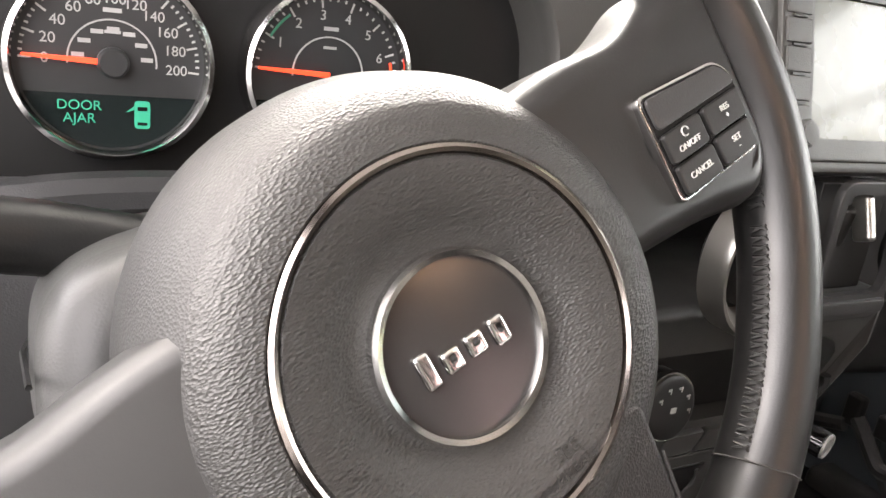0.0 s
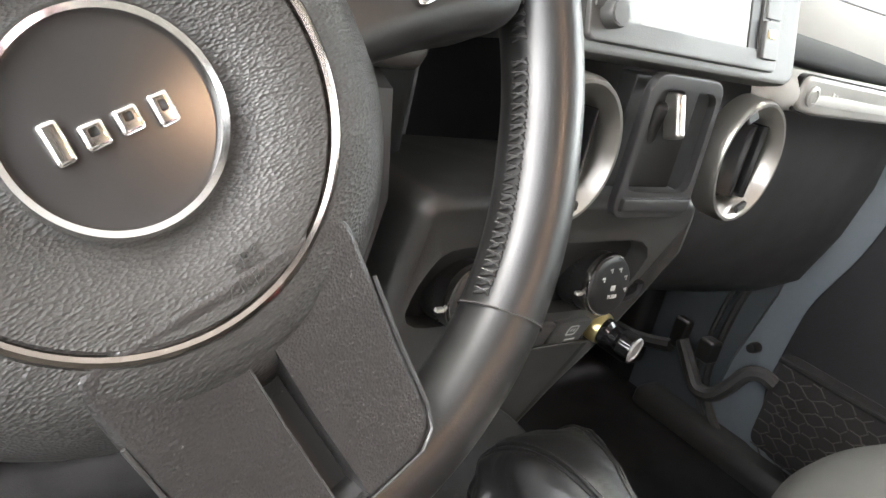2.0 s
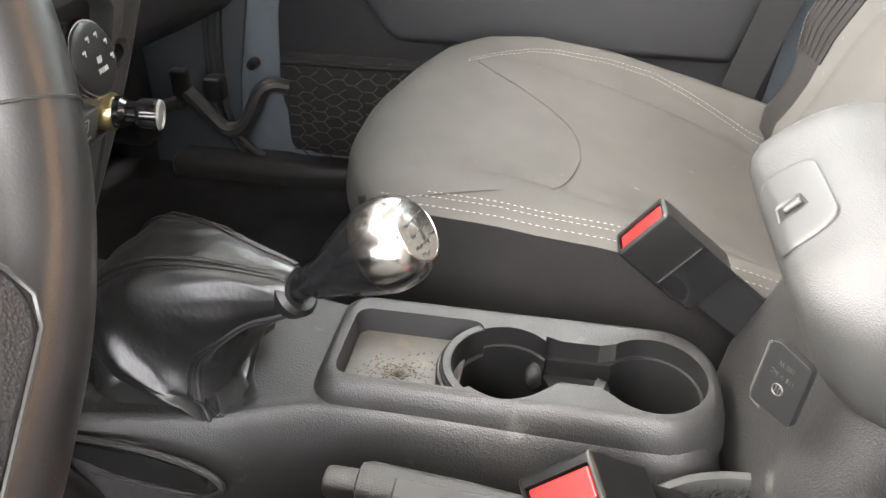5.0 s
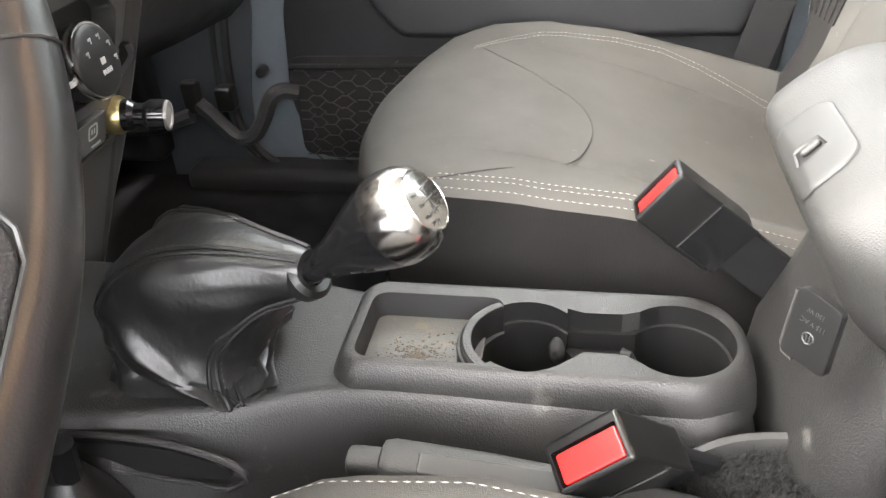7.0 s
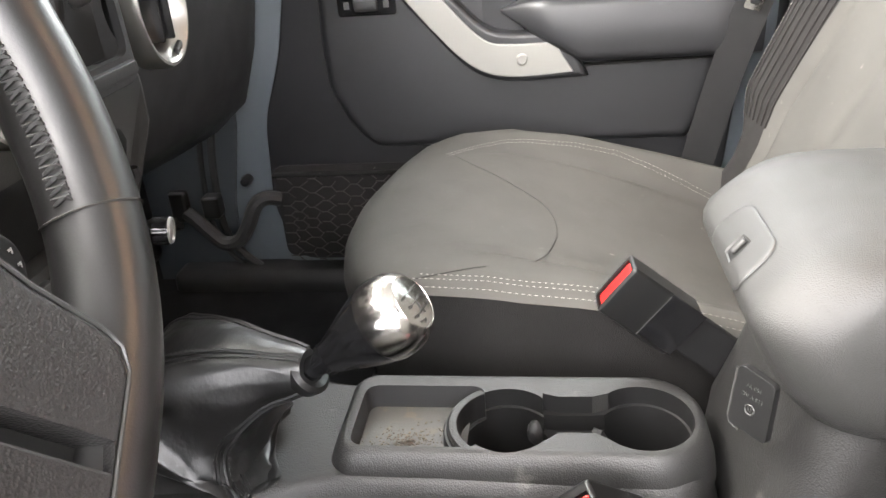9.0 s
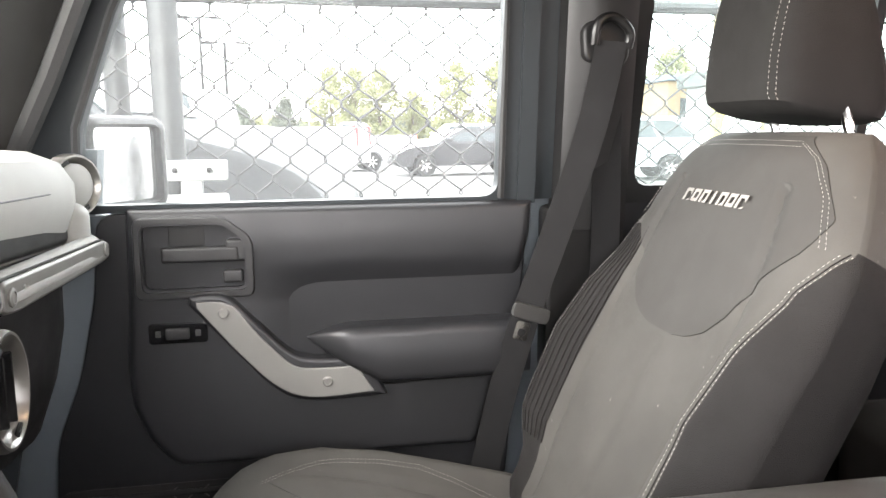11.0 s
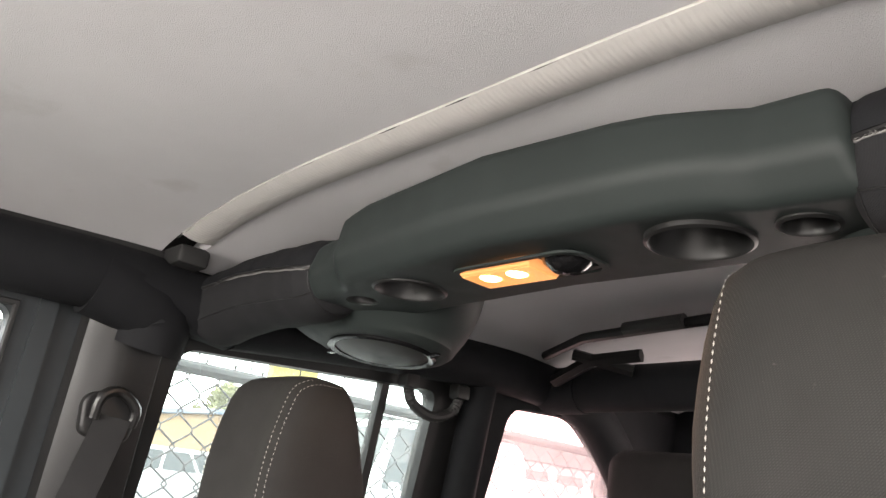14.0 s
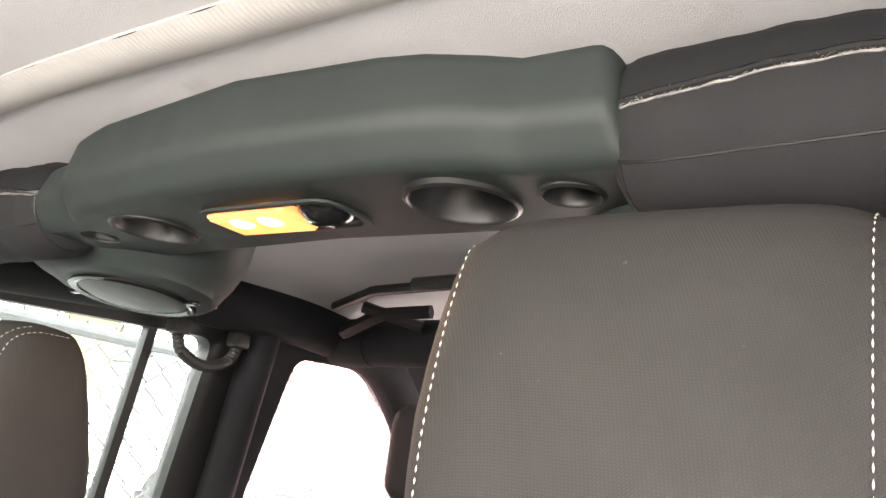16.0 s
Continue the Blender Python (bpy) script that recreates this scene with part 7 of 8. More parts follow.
part("lever_boot", lathe(B(), [(0.045, 0.0), (0.038, 0.02), (0.022, 0.05), (0.012, 0.07), (0.0001, 0.072)], Matrix.Translation((-0.115, 0.16, 0.70)), 30), BOOT, tl)
part("lever_rod", sweep(B(), [(-0.115, 0.16, 0.74), (-0.118, 0.15, 0.80)], 0.009, 10), GLOSSBLK, tl)

# ---- parking brake ----
pbk = thing("parking_brake", (-0.125, -0.12, 0.78), "grey parking brake lever beside the console", "parking brake")
def grip_loop(y, x, z, w, h, n=20):
    return [(x + w * math.copysign(abs(math.cos(a)) ** 0.7, math.cos(a)), y, z + h * math.copysign(abs(math.sin(a)) ** 0.7, math.sin(a))) for a in (2 * math.pi * i / n for i in range(n))]


gp = loft(B(), [grip_loop(y, x, z, w, h) for y, x, z, w, h in ((-0.0565, -0.112, 0.803, 0.0095, 0.0095), (-0.058, -0.112, 0.803, 0.0125, 0.0120), (-0.064, -0.1125, 0.8035, 0.0140, 0.0130), (-0.12, -0.115, 0.800, 0.0145, 0.0135), (-0.20, -0.119, 0.793, 0.0140, 0.0130), (-0.33, -0.123, 0.768, 0.0130, 0.0120))])
part("grip", gp, ARMV, pbk, "grey plastic grip")
part("release_button", loft(B(), [grip_loop(y, -0.112, 0.8025, w, w) for y, w in ((-0.036, 0.0060), (-0.0372, 0.0080), (-0.040, 0.0088), (-0.052, 0.0088), (-0.060, 0.0085))]), ARMV, pbk)
iny = rbox(B(), (0, 0, 0), (0.0135, 0.105, 0.004), 0.0018, 3, None)
iny.transform(Matrix.Translation((-0.1195, -0.132, 0.8105)) @ Matrix.Rotation(radians(4.5), 4, "X") @ Matrix.Rotation(radians(-16), 4, "Y"))
part("grip_inset", iny, LATCHP, pbk, "darker inset in the grip")

# ---- armrest box ----
ab = thing("armrest_box", (0.01, -0.45, 0.60), "grey vinyl armrest box behind the cup holders", "armrest")
col2 = B()
loops = []
for z, y0, xw0 in ((0.60, -0.285, 0.105), (0.70, -0.290, 0.102), (0.78, -0.296, 0.098), (0.83, -0.312, 0.094), (0.88, -0.325, 0.092), (0.925, -0.33, 0.092)):
    loops.append(rr_loop(0.012 - xw0, 0.012 + xw0, -0.75, y0, 0.035, 0.03, z))
part("box", loft(col2, loops), CONSOLE, ab)
lid = B()
loops = []
for k in range(28):
    f = -80 + 160 * k / 24 if k < 25 else 84
    sn, cs = math.sin(radians(f)), math.cos(radians(f))
    z = 0.924 + 0.058 * math.copysign(abs(sn) ** 0.85, sn) + ((0.0045, 0.0085, 0.0105)[k - 25] if k > 24 else 0)
    t = 0.74 + 0.27 * cs ** 0.75 if k < 25 else (0.72, 0.50, 0.22)[k - 25]
    loops.append(rr_loop(0.012 - 0.108 * t, 0.012 + 0.108 * t, -0.60 - 0.10 * t, -0.364 + 0.085 * t - max(0, z - 0.945) * 0.75 - max(0, 0.935 - z) * 0.46, 0.042 * t, 0.04 * t, z, 16))
loft(lid, loops)
ld = part("lid", lid, ARMV, ab, "pale grey padded lid")
LID_ROWS = loops


def lid_front(x, z):
    """A spot on the lid's front face at the height z."""
    hs = [lp[0][2] for lp in LID_ROWS]
    return Vector((x, interp(z, hs, [max(q[1] for q in lp) for lp in LID_ROWS]), z))


def on_lid(x, y, off):
    """The lid's front at a place of the latch, raised by off."""
    x, z = 0.006 + x, 0.9525 + y * 0.90
    up = lid_front(x, z + 0.003) - lid_front(x, z - 0.003)
    return lid_front(x, z) + Vector((0, up.z, -up.y)).normalized() * off


def lid_plate(outline, height):
    bm, ctr = B(), Vector((-0.004, -0.001))
    rings = []
    for e_, k in [(0.1, 0), (0.3, 0), (0.5, 0), (0.65, 0), (0.8, 0), (0.9, 0), (1.0, 0), (1.12, 0), (1.12, 0.3), (1.12, 0.6), (1.12, 0.8), (1.12, 0.92), (1.12, 0.97), (1.12, 1.0)]:
        row = []
        for p in outline:
            o_ = Vector(p[:2]) - ctr
            a_ = math.atan2(o_.y, o_.x)
            oval = Vector((0.0085 * math.cos(a_), 0.0128 * math.sin(a_))) * e_
            q = ctr + oval * (1 - k) + o_ * k
            row.append(bm.verts.new(on_lid(q.x, q.y, height(k, e_))))
        rings.append(row)
    bm.faces.new(rings[0])
    for ra, rb_ in zip(rings, rings[1:]):
        for i in range(len(ra)):
            j = (i + 1) % len(ra)
            bm.faces.new((ra[i], rb_[i], rb_[j], ra[j]))
    bmesh.ops.recalc_face_normals(bm, faces=bm.faces)
    return bm


def latch_height(k, q):
    h = 0.0016 * min(1.0, (1.0 - k) / 0.06) ** 0.5
    return h - 0.0034 * (1 - q ** 4) if q < 1 else h


lt_out = rounded([(-0.040, -0.0175), (0.040, -0.0175), (0.037, 0.0175), (-0.037, 0.0175)], 0.014, 14)
la = part("latch", lid_plate(lt_out, latch_height), LATCHP, ld, "satin grey latch plate with a dished button")
part("latch_gap", lid_plate([(p[0] * 1.015, p[1] * 1.025) for p in lt_out], lambda k, q: 0.0004), BLACKPL, la)
lb = rbox(B(), (0, 0, 0), (0.0048, 0.0120, 0.0036), 0.0017, 5)
lb.transform(axes(on_lid(-0.004, 0.001, 0.0016), on_lid(0.01, 0, 0) - on_lid(-0.01, 0, 0), on_lid(0, 0.008, 0) - on_lid(0, -0.008, 0)))
part("latch_slot", lb, LATCHP, la)
OM = axes((-0.058, -0.290, 0.880), (-0.80, -0.6, 0), (0, -0.15, 0.98)) @ Matrix.Scale(0.68, 4)
oc = B()
prism(oc, rounded([(-0.021, -0.036), (0.022, -0.036), (0.020, 0.024), (-0.014, 0.028), (-0.021, 0.024)], 0.006), 0.007, OM, 0.002)
ol = part("outlet_cover", oc, BLACKPL, ab)
oe = B()
sweep(oe, [OM @ Vector(p) for p in ((-0.0235, 0.020, 0.002), (-0.0235, -0.030, 0.002), (-0.020, -0.0375, 0.002), (-0.010, -0.040, 0.002))], 0.0016, 6)
part("cover_edge", oe, ARMV, ol)
wt = writing(B(), "115 V AC", 0.0058, OM @ Matrix.Translation((0, 0.002, 0.0072)) @ Matrix.Rotation(math.pi, 4, "Z"), 0.0002)
writing(wt, "150 W", 0.0058, OM @ Matrix.Translation((0.0, 0.012, 0.0072)) @ Matrix.Rotation(math.pi, 4, "Z"), 0.0002)
sweep(wt, [OM @ Vector((0.0048 * math.cos(a), -0.011 + 0.0048 * math.sin(a), 0.0073)) for a in np.linspace(0, 6.28, 20)], 0.0006, 4)
rbox(wt, OM @ Vector((-0.0015, -0.011, 0.0073)), (0.0009, 0.0008, 0.004), 0)
rbox(wt, OM @ Vector((0.0015, -0.011, 0.0073)), (0.0009, 0.0008, 0.004), 0)
part("outlet_writing", wt, LATCHP, ol, "white lettering")
# fuzzy sleeve at the foot of the box
fz = B()
for k in range(9000):
    a = rnd.uniform(0, 1)
    y = -0.232 - 0.105 * a
    p = Vector((-0.052 - rnd.uniform(0, 0.050) + 0.012 * a, y, 0.758 + rnd.uniform(0, 0.012)))
    d = Vector((rnd.gauss(-0.2, 0.5), rnd.gauss(-0.3, 0.5), rnd.uniform(0.5, 1.0))).normalized() * rnd.uniform(0.006, 0.012)
    w = Vector((rnd.gauss(0, 1), rnd.gauss(0, 1), 0)).normalized() * 0.00035
    fz.faces.new([fz.verts.new(q) for q in (p - w, p + w, p + d)])
rbox(fz, (-0.080, -0.288, 0.748), (0.07, 0.13, 0.03), 0.012)
tagged(part("fuzzy_trim", fz, FUZZ, None), "black fuzzy fabric around the parking brake", "fabric", kind="stuff")
ridge2 = B()
rp = curve([(-0.078, -0.215, 0.770), (-0.064, -0.233, 0.777), (-0.051, -0.257, 0.780), (-0.044, -0.280, 0.780), (-0.041, -0.300, 0.779)], 20)
loft(ridge2, [[q + Vector((dx, dy, dz)) for dx, dy, dz in ((-0.004, 0.001, -0.022), (-0.004, 0.001, -0.003), (-0.0025, 0.0, 0.0), (0.0025, 0, 0.0005), (0.006, 0, -0.003), (0.008, 0, -0.022))] for q in rp])
tagged(part("tunnel_trim", ridge2, STACK), "grey plastic edge trim on the tunnel", "trim", kind="structure")

# hinge strap and door check seen below the dash end
stp = thing("door_conduit", (0.66, 0.33, 0.72), "black rubber wiring conduit between hinge pillar and door", "conduit")
part("strap", sweep(B(), curve([(0.668, 0.448, 0.70), (0.655, 0.425, 0.690), (0.648, 0.400, 0.668), (0.646, 0.378, 0.650), (0.648, 0.352, 0.655), (0.654, 0.334, 0.680), (0.660, 0.318, 0.712), (0.668, 0.300, 0.722), (0.678, 0.280, 0.715)], 40), 0.0125, 10), RUBBER, stp)
part("bracket", rbox(B(), (0.664, 0.452, 0.712), (0.02, 0.030, 0.055), 0.006, 3), BLACKPL, stp)
part("bracket", rbox(B(), (0.672, 0.398, 0.708), (0.03, 0.030, 0.040), 0.006, 3), BLACKPL, stp)
part("stud", lathe(B(), [(0.0001, 0.012), (0.007, 0.010), (0.009, 0.004), (0.009, -0.01)], Matrix.Translation((0.690, 0.338, 0.745)) @ SIDE, 16), BLACKPL, stp)
cabl = B()
sweep(cabl, curve([(0.655, 0.60, 0.655), (0.650, 0.52, 0.665), (0.655, 0.455, 0.685)], 14), 0.012, 8)
tagged(part("wiring_loom", cabl, RUBBER), "black rubber wiring sleeve to the door", "cable")


# ---- outside: ground, fence, parked cars, trees ----
ASPHALT = mat("asphalt", (0.115, 0.115, 0.112), 0.9, grain=40, bump=0.3, var=0.2, vscale=0.6)
tagged(part("ground", rbox(B(), (0, 0, -0.05), (1200, 1200, 0.1), 0), ASPHALT), "grey asphalt car lot", "ground", kind="structure")
STEEL = mat("galvanised_steel", (0.055, 0.057, 0.057), 0.5, metal=0.5, var=0.15)
WIRE = mat("fence_wire", (0.042, 0.042, 0.042), 0.55, metal=0.3, var=0.2)
FX = 1.45
fence = thing("chain_link_fence", (FX, 0, 0), "chain-link fence with barbed wire along the lot", "fence")
rl = B()
sweep(rl, [(FX, 3, 1.663), (FX, -8, 1.620)], 0.0185, 10)
part("top_rail", rl, STEEL, fence)
for y, r, x in ((0.215, 0.036, FX), (0.34, 0.03, FX + 0.05), (-2.9, 0.03, FX), (-5.5, 0.03, FX)):
    part("post", sweep(B(), [(x, y, 0), (x, y, 1.74)], r, 14), STEEL, fence)
hw = B()
for z in (1.235, 1.16):
    rbox(hw, (FX - 0.03, 0.155, z), (0.04, 0.15, 0.05 if z > 1.2 else 0.035), 0.006)
rbox(hw, (FX - 0.03, 0.165, 1.195), (0.03, 0.05, 0.06), 0.004)
part("gate_hinge", hw, mat("white_paint", (0.30, 0.30, 0.29), 0.5), fence, "white gate hinge")
part("hinge_bolt", rbox(rbox(B(), (FX - 0.055, 0.12, 1.237), (0.01, 0.012, 0.012), 0.002), (FX - 0.055, 0.20, 1.237), (0.01, 0.012, 0.012), 0.002), BLACKPL, fence)
DW, DH = 0.088, 0.092
wires = B()
nk = 36
for i in range(int(6.6 / DW)):
    for ph in (0, 1):
        y0 = 1.6 - i * DW - ph * DW / 2
        pts = [(FX + (0.003 if ph else -0.003), y0 + (DW / 2 * 1.03 if (k + ph) % 2 else -0.001) + 0.003 * noise.noise((i, k * 0.7, ph)), 0.06 + k * DH / 2 + 0.003 * noise.noise((i * 0.3, k, 5))) for k in range(nk)]
        # each bend hooks round its neighbour; only the part that the windows show
        kinked = []
        for k, (px_, py_, pz_) in enumerate(pts):
            out = 0.0018 if (k + ph) % 2 else -0.0018
            kinked += [(px_, py_ - out, pz_ - 0.0075), (px_ + (0.006 if ph else -0.006), py_ + out, pz_ - 0.002), (px_, py_ - out * 0.2, pz_ + 0.0065)]
        sweep(wires, [p for p in kinked if p[2] > 0.9], 0.0027, 4)
tagged(part("wire_mesh", wires, WIRE, fence, "diamond wire mesh"), kind="stuff")
barb = B()
for z in (1.84, 1.93):
    sweep(barb, [(FX + 0.08, 3, z + 0.03), (FX + 0.08, -8, z)], 0.0016, 4)
for k in range(40):
    y = 1.5 - k * 0.16
    z = 1.663 - 0.0041 * (3 - y) + 0.015
    for d in (-0.012, 0.012):
        sweep(barb, [(FX, y, z), (FX, y, z + 0.05), (FX, y + d, z + 0.065)], 0.0022, 4)
tagged(part("barbed_wire", barb, WIRE, fence), kind="stuff")

CARGLASS = mat("car_glass", (0.03, 0.04, 0.042), 0.08, var=0.1)
TYRE = mat("tyre_rubber", (0.018, 0.018, 0.018), 0.8, grain=60, bump=0.2)
ALLOY = mat("alloy_wheel", (0.55, 0.55, 0.54), 0.3, metal=0.9, var=0.1)
LAMPR = mat("tail_lamp", (0.5, 0.02, 0.02), 0.2)
LAMPW = mat("head_lamp", (0.30, 0.30, 0.29), 0.15)


def parked(x, y, yaw, colour, shape, label, rough=0.3, size=1.0):
    """A parked vehicle whose nose points along its own +x. shape: sedan, suv, hatch, truck or van."""
    m = pose(x, y, 0, 0, 0, yaw) @ Matrix.Scale(size, 4)
    cat = {"sedan": "car", "suv": "car", "hatch": "car", "truck": "pickup truck", "van": "van"}[shape]
    car = thing("parked_" + cat.split()[0], (x, y, 0), label, cat, "parked cars", m=m)
    paint = mat("car_paint", colour, rough, coat=0.15 if rough < 0.5 else 0.0, var=0.05, vscale=1.5, spec=0.5 if rough < 0.5 else 0.3)
    L, H, W = {"sedan": (4.7, 1.45, 1.8), "suv": (4.7, 1.70, 1.9), "hatch": (4.3, 1.62, 1.8), "truck": (5.9, 1.92, 2.0), "van": (5.4, 2.5, 2.0)}[shape]
    h = L / 2
    if shape == "sedan":
        low = [(-h, 0.35), (-h, 0.95), (-h + 0.5, 1.02), (h - 1.35, 0.98), (h - 0.35, 0.86), (h, 0.68), (h, 0.30)]
        top = [(-h + 0.45, 1.0), (-h + 1.1, 1.40), (-h + 1.7, H), (0.25, H), (h - 1.25, 0.98)]
    elif shape == "hatch":
        low = [(-h, 0.4), (-h, 1.05), (h - 0.92, 1.19), (h - 0.42, 1.075), (h - 0.14, 0.97), (h, 0.80), (h, 0.36)]
        top = [(-h + 0.05, 1.05), (-h + 0.35, 1.55), (-h + 0.8, H), (0.72, H), (h - 0.88, 1.15)]
    elif shape == "suv":
        low = [(-h, 0.4), (-h, 1.1), (h - 1.25, 1.08), (h - 0.3, 0.98), (h, 0.78), (h, 0.36)]
        top = [(-h + 0.05, 1.08), (-h + 0.35, 1.62), (-h + 0.8, H), (0.45, H), (h - 1.2, 1.08)]
    elif shape == "truck":
        low = [(-h, 0.55), (-h, 1.22), (0.0, 1.22), (h - 1.3, 1.20), (h - 0.2, 1.10), (h, 0.9), (h, 0.5)]
        top = [(-0.45, 1.2), (-0.38, 1.82), (-0.1, H), (0.9, H), (h - 1.25, 1.2)]
    else:
        low = [(-h, 0.4), (-h, 1.3), (h - 0.9, 1.3), (h - 0.1, 1.1), (h, 0.4)]
        top = [(-h, 1.3), (-h + 0.05, H - 0.1), (-h + 0.2, H), (h - 1.6, H), (h - 0.85, 1.3)]
    toward = axes((0, 0, 0), (1, 0, 0), (0, 0, 1))

    def hull(poly, w, inset, zref):
        bm = B()
        prism(bm, rounded(poly, 0.10, 3), w, Matrix.Translation((0, w / 2, 0)) @ toward, 0.05, 2)
        for v in bm.verts:
            k = max(0.0, v.co.z - zref)
            v.co.y *= 1 - inset * k
        return bm
    body = hull(low, W, 0.0, 0.6)
    wheels = ((-h + 0.95, 0.34), (h - 0.9, 0.34)) if shape != "truck" else ((-h + 1.2, 0.40), (h - 1.0, 0.40))
    cuts = []
    for wx, r in wheels:
        c = B()
        prism(c, [(wx + (r + 0.06) * math.cos(a), r + (r + 0.06) * math.sin(a)) for a in np.linspace(0, 2 * math.pi, 24, endpoint=False)], W * 2, Matrix.Translation((0, W, 0)) @ toward)
        cuts.append(c)
    if shape == "truck":
        cuts.append(rbox(B(), (-h + 1.22, 0, 1.2), (2.2, W - 0.16, 0.7), 0.03))
    part("body", cut(body, *cuts), paint, car, local=True)
    part("cabin", hull(top, W - 0.16, 0.22, 1.0), paint, car, local=True)
    x0, x1 = top[0][0], top[-1][0]
    z0, z1 = top[0][1] + 0.06, H - 0.10
    xf0, xf1 = top[2][0], top[3][0]
    n = {"sedan": 2, "suv": 3, "hatch": 2, "truck": 2, "van": 1}[shape]
    for sg in (1, -1):
        for k in range(n):
            a0, a1 = k / n, (k + 1) / n
            bl, br = x0 + 0.22 + (x1 - 0.32 - x0 - 0.22) * a0, x0 + 0.22 + (x1 - 0.32 - x0 - 0.22) * a1
            tl_, tr_ = xf0 + 0.05 + (xf1 - xf0 - 0.05) * a0, xf0 + 0.05 + (xf1 - xf0 - 0.05) * a1
            if shape == "van":
                bl, tl_ = br - 1.0, tr_ - 0.6
            g = B()
            prism(g, rounded([(bl + 0.04, z0), (br - 0.04, z0), (tr_ - 0.04, z1), (tl_ + 0.04, z1)], 0.06), 0.012, toward)
            for v in g.verts:
                v.co.y = sg * ((W - 0.16) / 2 * (1 - 0.22 * max(0, v.co.z - 1.0)) + 0.004 + v.co.y)
            part("side_window", g, CARGLASS, car, local=True)
    for (bx, bz), (tx, tz), nm in (((x1, top[-1][1]), (xf1, H), "windscreen"), ((x0, top[0][1]), (xf0, H), "rear_window")):
        if shape == "van" and nm == "rear_window":
            continue
        g = B()
        d = Vector((tx - bx, 0, tz - bz))
        nrm = Vector((d.z, 0, -d.x)).normalized() * (1 if nm == "windscreen" else -1)
        a, b = Vector((bx, 0, bz)) + d * 0.12, Vector((bx, 0, bz)) + d * 0.88
        wv = (W - 0.30) / 2
        loft(g, [[p + Vector((0, s * wv * (1 - 0.22 * max(0, p.z - 1.0)), 0)) + nrm * o for s, o in ((1, 0.012), (-1, 0.012), (-1, -0.02), (1, -0.02))] for p in (a, b)])
        part(nm, g, CARGLASS, car, local=True)
    for wx, r in wheels:
        for sg in (1, -1):
            wm = Matrix.Translation((wx, sg * (W / 2 - 0.10), r)) @ Matrix.Rotation(radians(-90 * sg), 4, "X")
            t = part("wheel", lathe(B(), [(r * 0.62, -0.10), (r * 0.93, -0.11), (r, -0.07), (r, 0.07), (r * 0.93, 0.10), (r * 0.64, 0.095)], wm, 28), TYRE, car, local=True)
            part("rim", lathe(B(), [(r * 0.64, 0.08), (r * 0.60, 0.09), (r * 0.56, 0.05), (r * 0.2, 0.03), (r * 0.14, 0.06), (0.001, 0.06)], wm, 28), BLACKPL, t, local=True)
            for k in range(7):
                s = rbox(B(), (r * 0.36, 0, 0.065), (r * 0.50, 0.05, 0.025), 0.008, 1)
                s.transform(wm @ Matrix.Rotation(2 * math.pi * k / 7, 4, "Z"))
                part("rim_spoke", s, ALLOY, t, local=True)
    for sg in (1, -1):
        part("headlight", rbox(B(), (h - 0.10, sg * (W / 2 - 0.24), low[-2][1] - 0.02), (0.24, 0.36, 0.14), 0.04), LAMPW, car, local=True)
        part("tail_light", rbox(B(), (-h + 0.05, sg * (W / 2 - 0.12), low[1][1] - 0.16), (0.14, 0.22, 0.22 if shape != "truck" else 0.36), 0.03), LAMPR, car, local=True)
        part("wing_mirror", rbox(B(), (x1 - 0.45, sg * (W / 2 + 0.06), z0 + 0.06), (0.12, 0.18, 0.12), 0.03), paint, car, local=True)
    part("bumper", rbox(B(), (h - 0.02, 0, 0.45), (0.14, W - 0.1, 0.22), 0.05), BLACKPL if shape == "truck" else paint, car, local=True)
    return car


parked(4.37, 2.14, -97, (0.038, 0.040, 0.041), "hatch", "dark grey parked car close beyond the fence", 0.55, 1.19)
parked(17.0, 2.05, 78, (0.60, 0.60, 0.59), "truck", "white parked pickup truck", 0.3, 1.2)
parked(23.5, -5.2, 92, (0.02, 0.02, 0.022), "sedan", "black parked sedan with alloy wheels", 0.2)
parked(19.5, -8.5, 80, (0.42, 0.44, 0.45), "suv", "silver parked sport utility car")
for i, (x, y, yw, c, s) in enumerate(((27, -1.0, 95, (0.70, 0.70, 0.70), "sedan"), (31, -6.5, 88, (0.74, 0.74, 0.73), "suv"), (30, -12.0, 92, (0.55, 0.57, 0.58), "sedan"), (25, -16.0, 85, (0.72, 0.72, 0.71), "sedan"), (34, 3.0, 90, (0.7, 0.7, 0.7), "suv"), (38, -14.0, 90, (0.6, 0.61, 0.62), "suv"), (13.0, -12.5, 60, (0.74, 0.74, 0.74), "sedan"), (17.0, -17.5, 60, (0.72, 0.72, 0.72), "sedan"), (40, -3.0, 90, (0.75, 0.75, 0.75), "truck"))):
    parked(x, y, yw, c, s, "pale parked %s in the lot" % {"sedan": "sedan", "suv": "sport utility car", "truck": "pickup truck"}[s])
parked(10.5, -9.6, 96, (0.74, 0.75, 0.74), "van", "white parked van near the fence")

# trees
BARK = mat("tree_bark", (0.09, 0.07, 0.05), 0.9, grain=20, bump=0.5)
LEAF = mat("tree_leaves", (0.175, 0.185, 0.080), 0.8, var=0.5, vscale=0.8)
LEAF2 = mat("conifer_leaves", (0.062, 0.074, 0.052), 0.8, var=0.4, vscale=0.8)


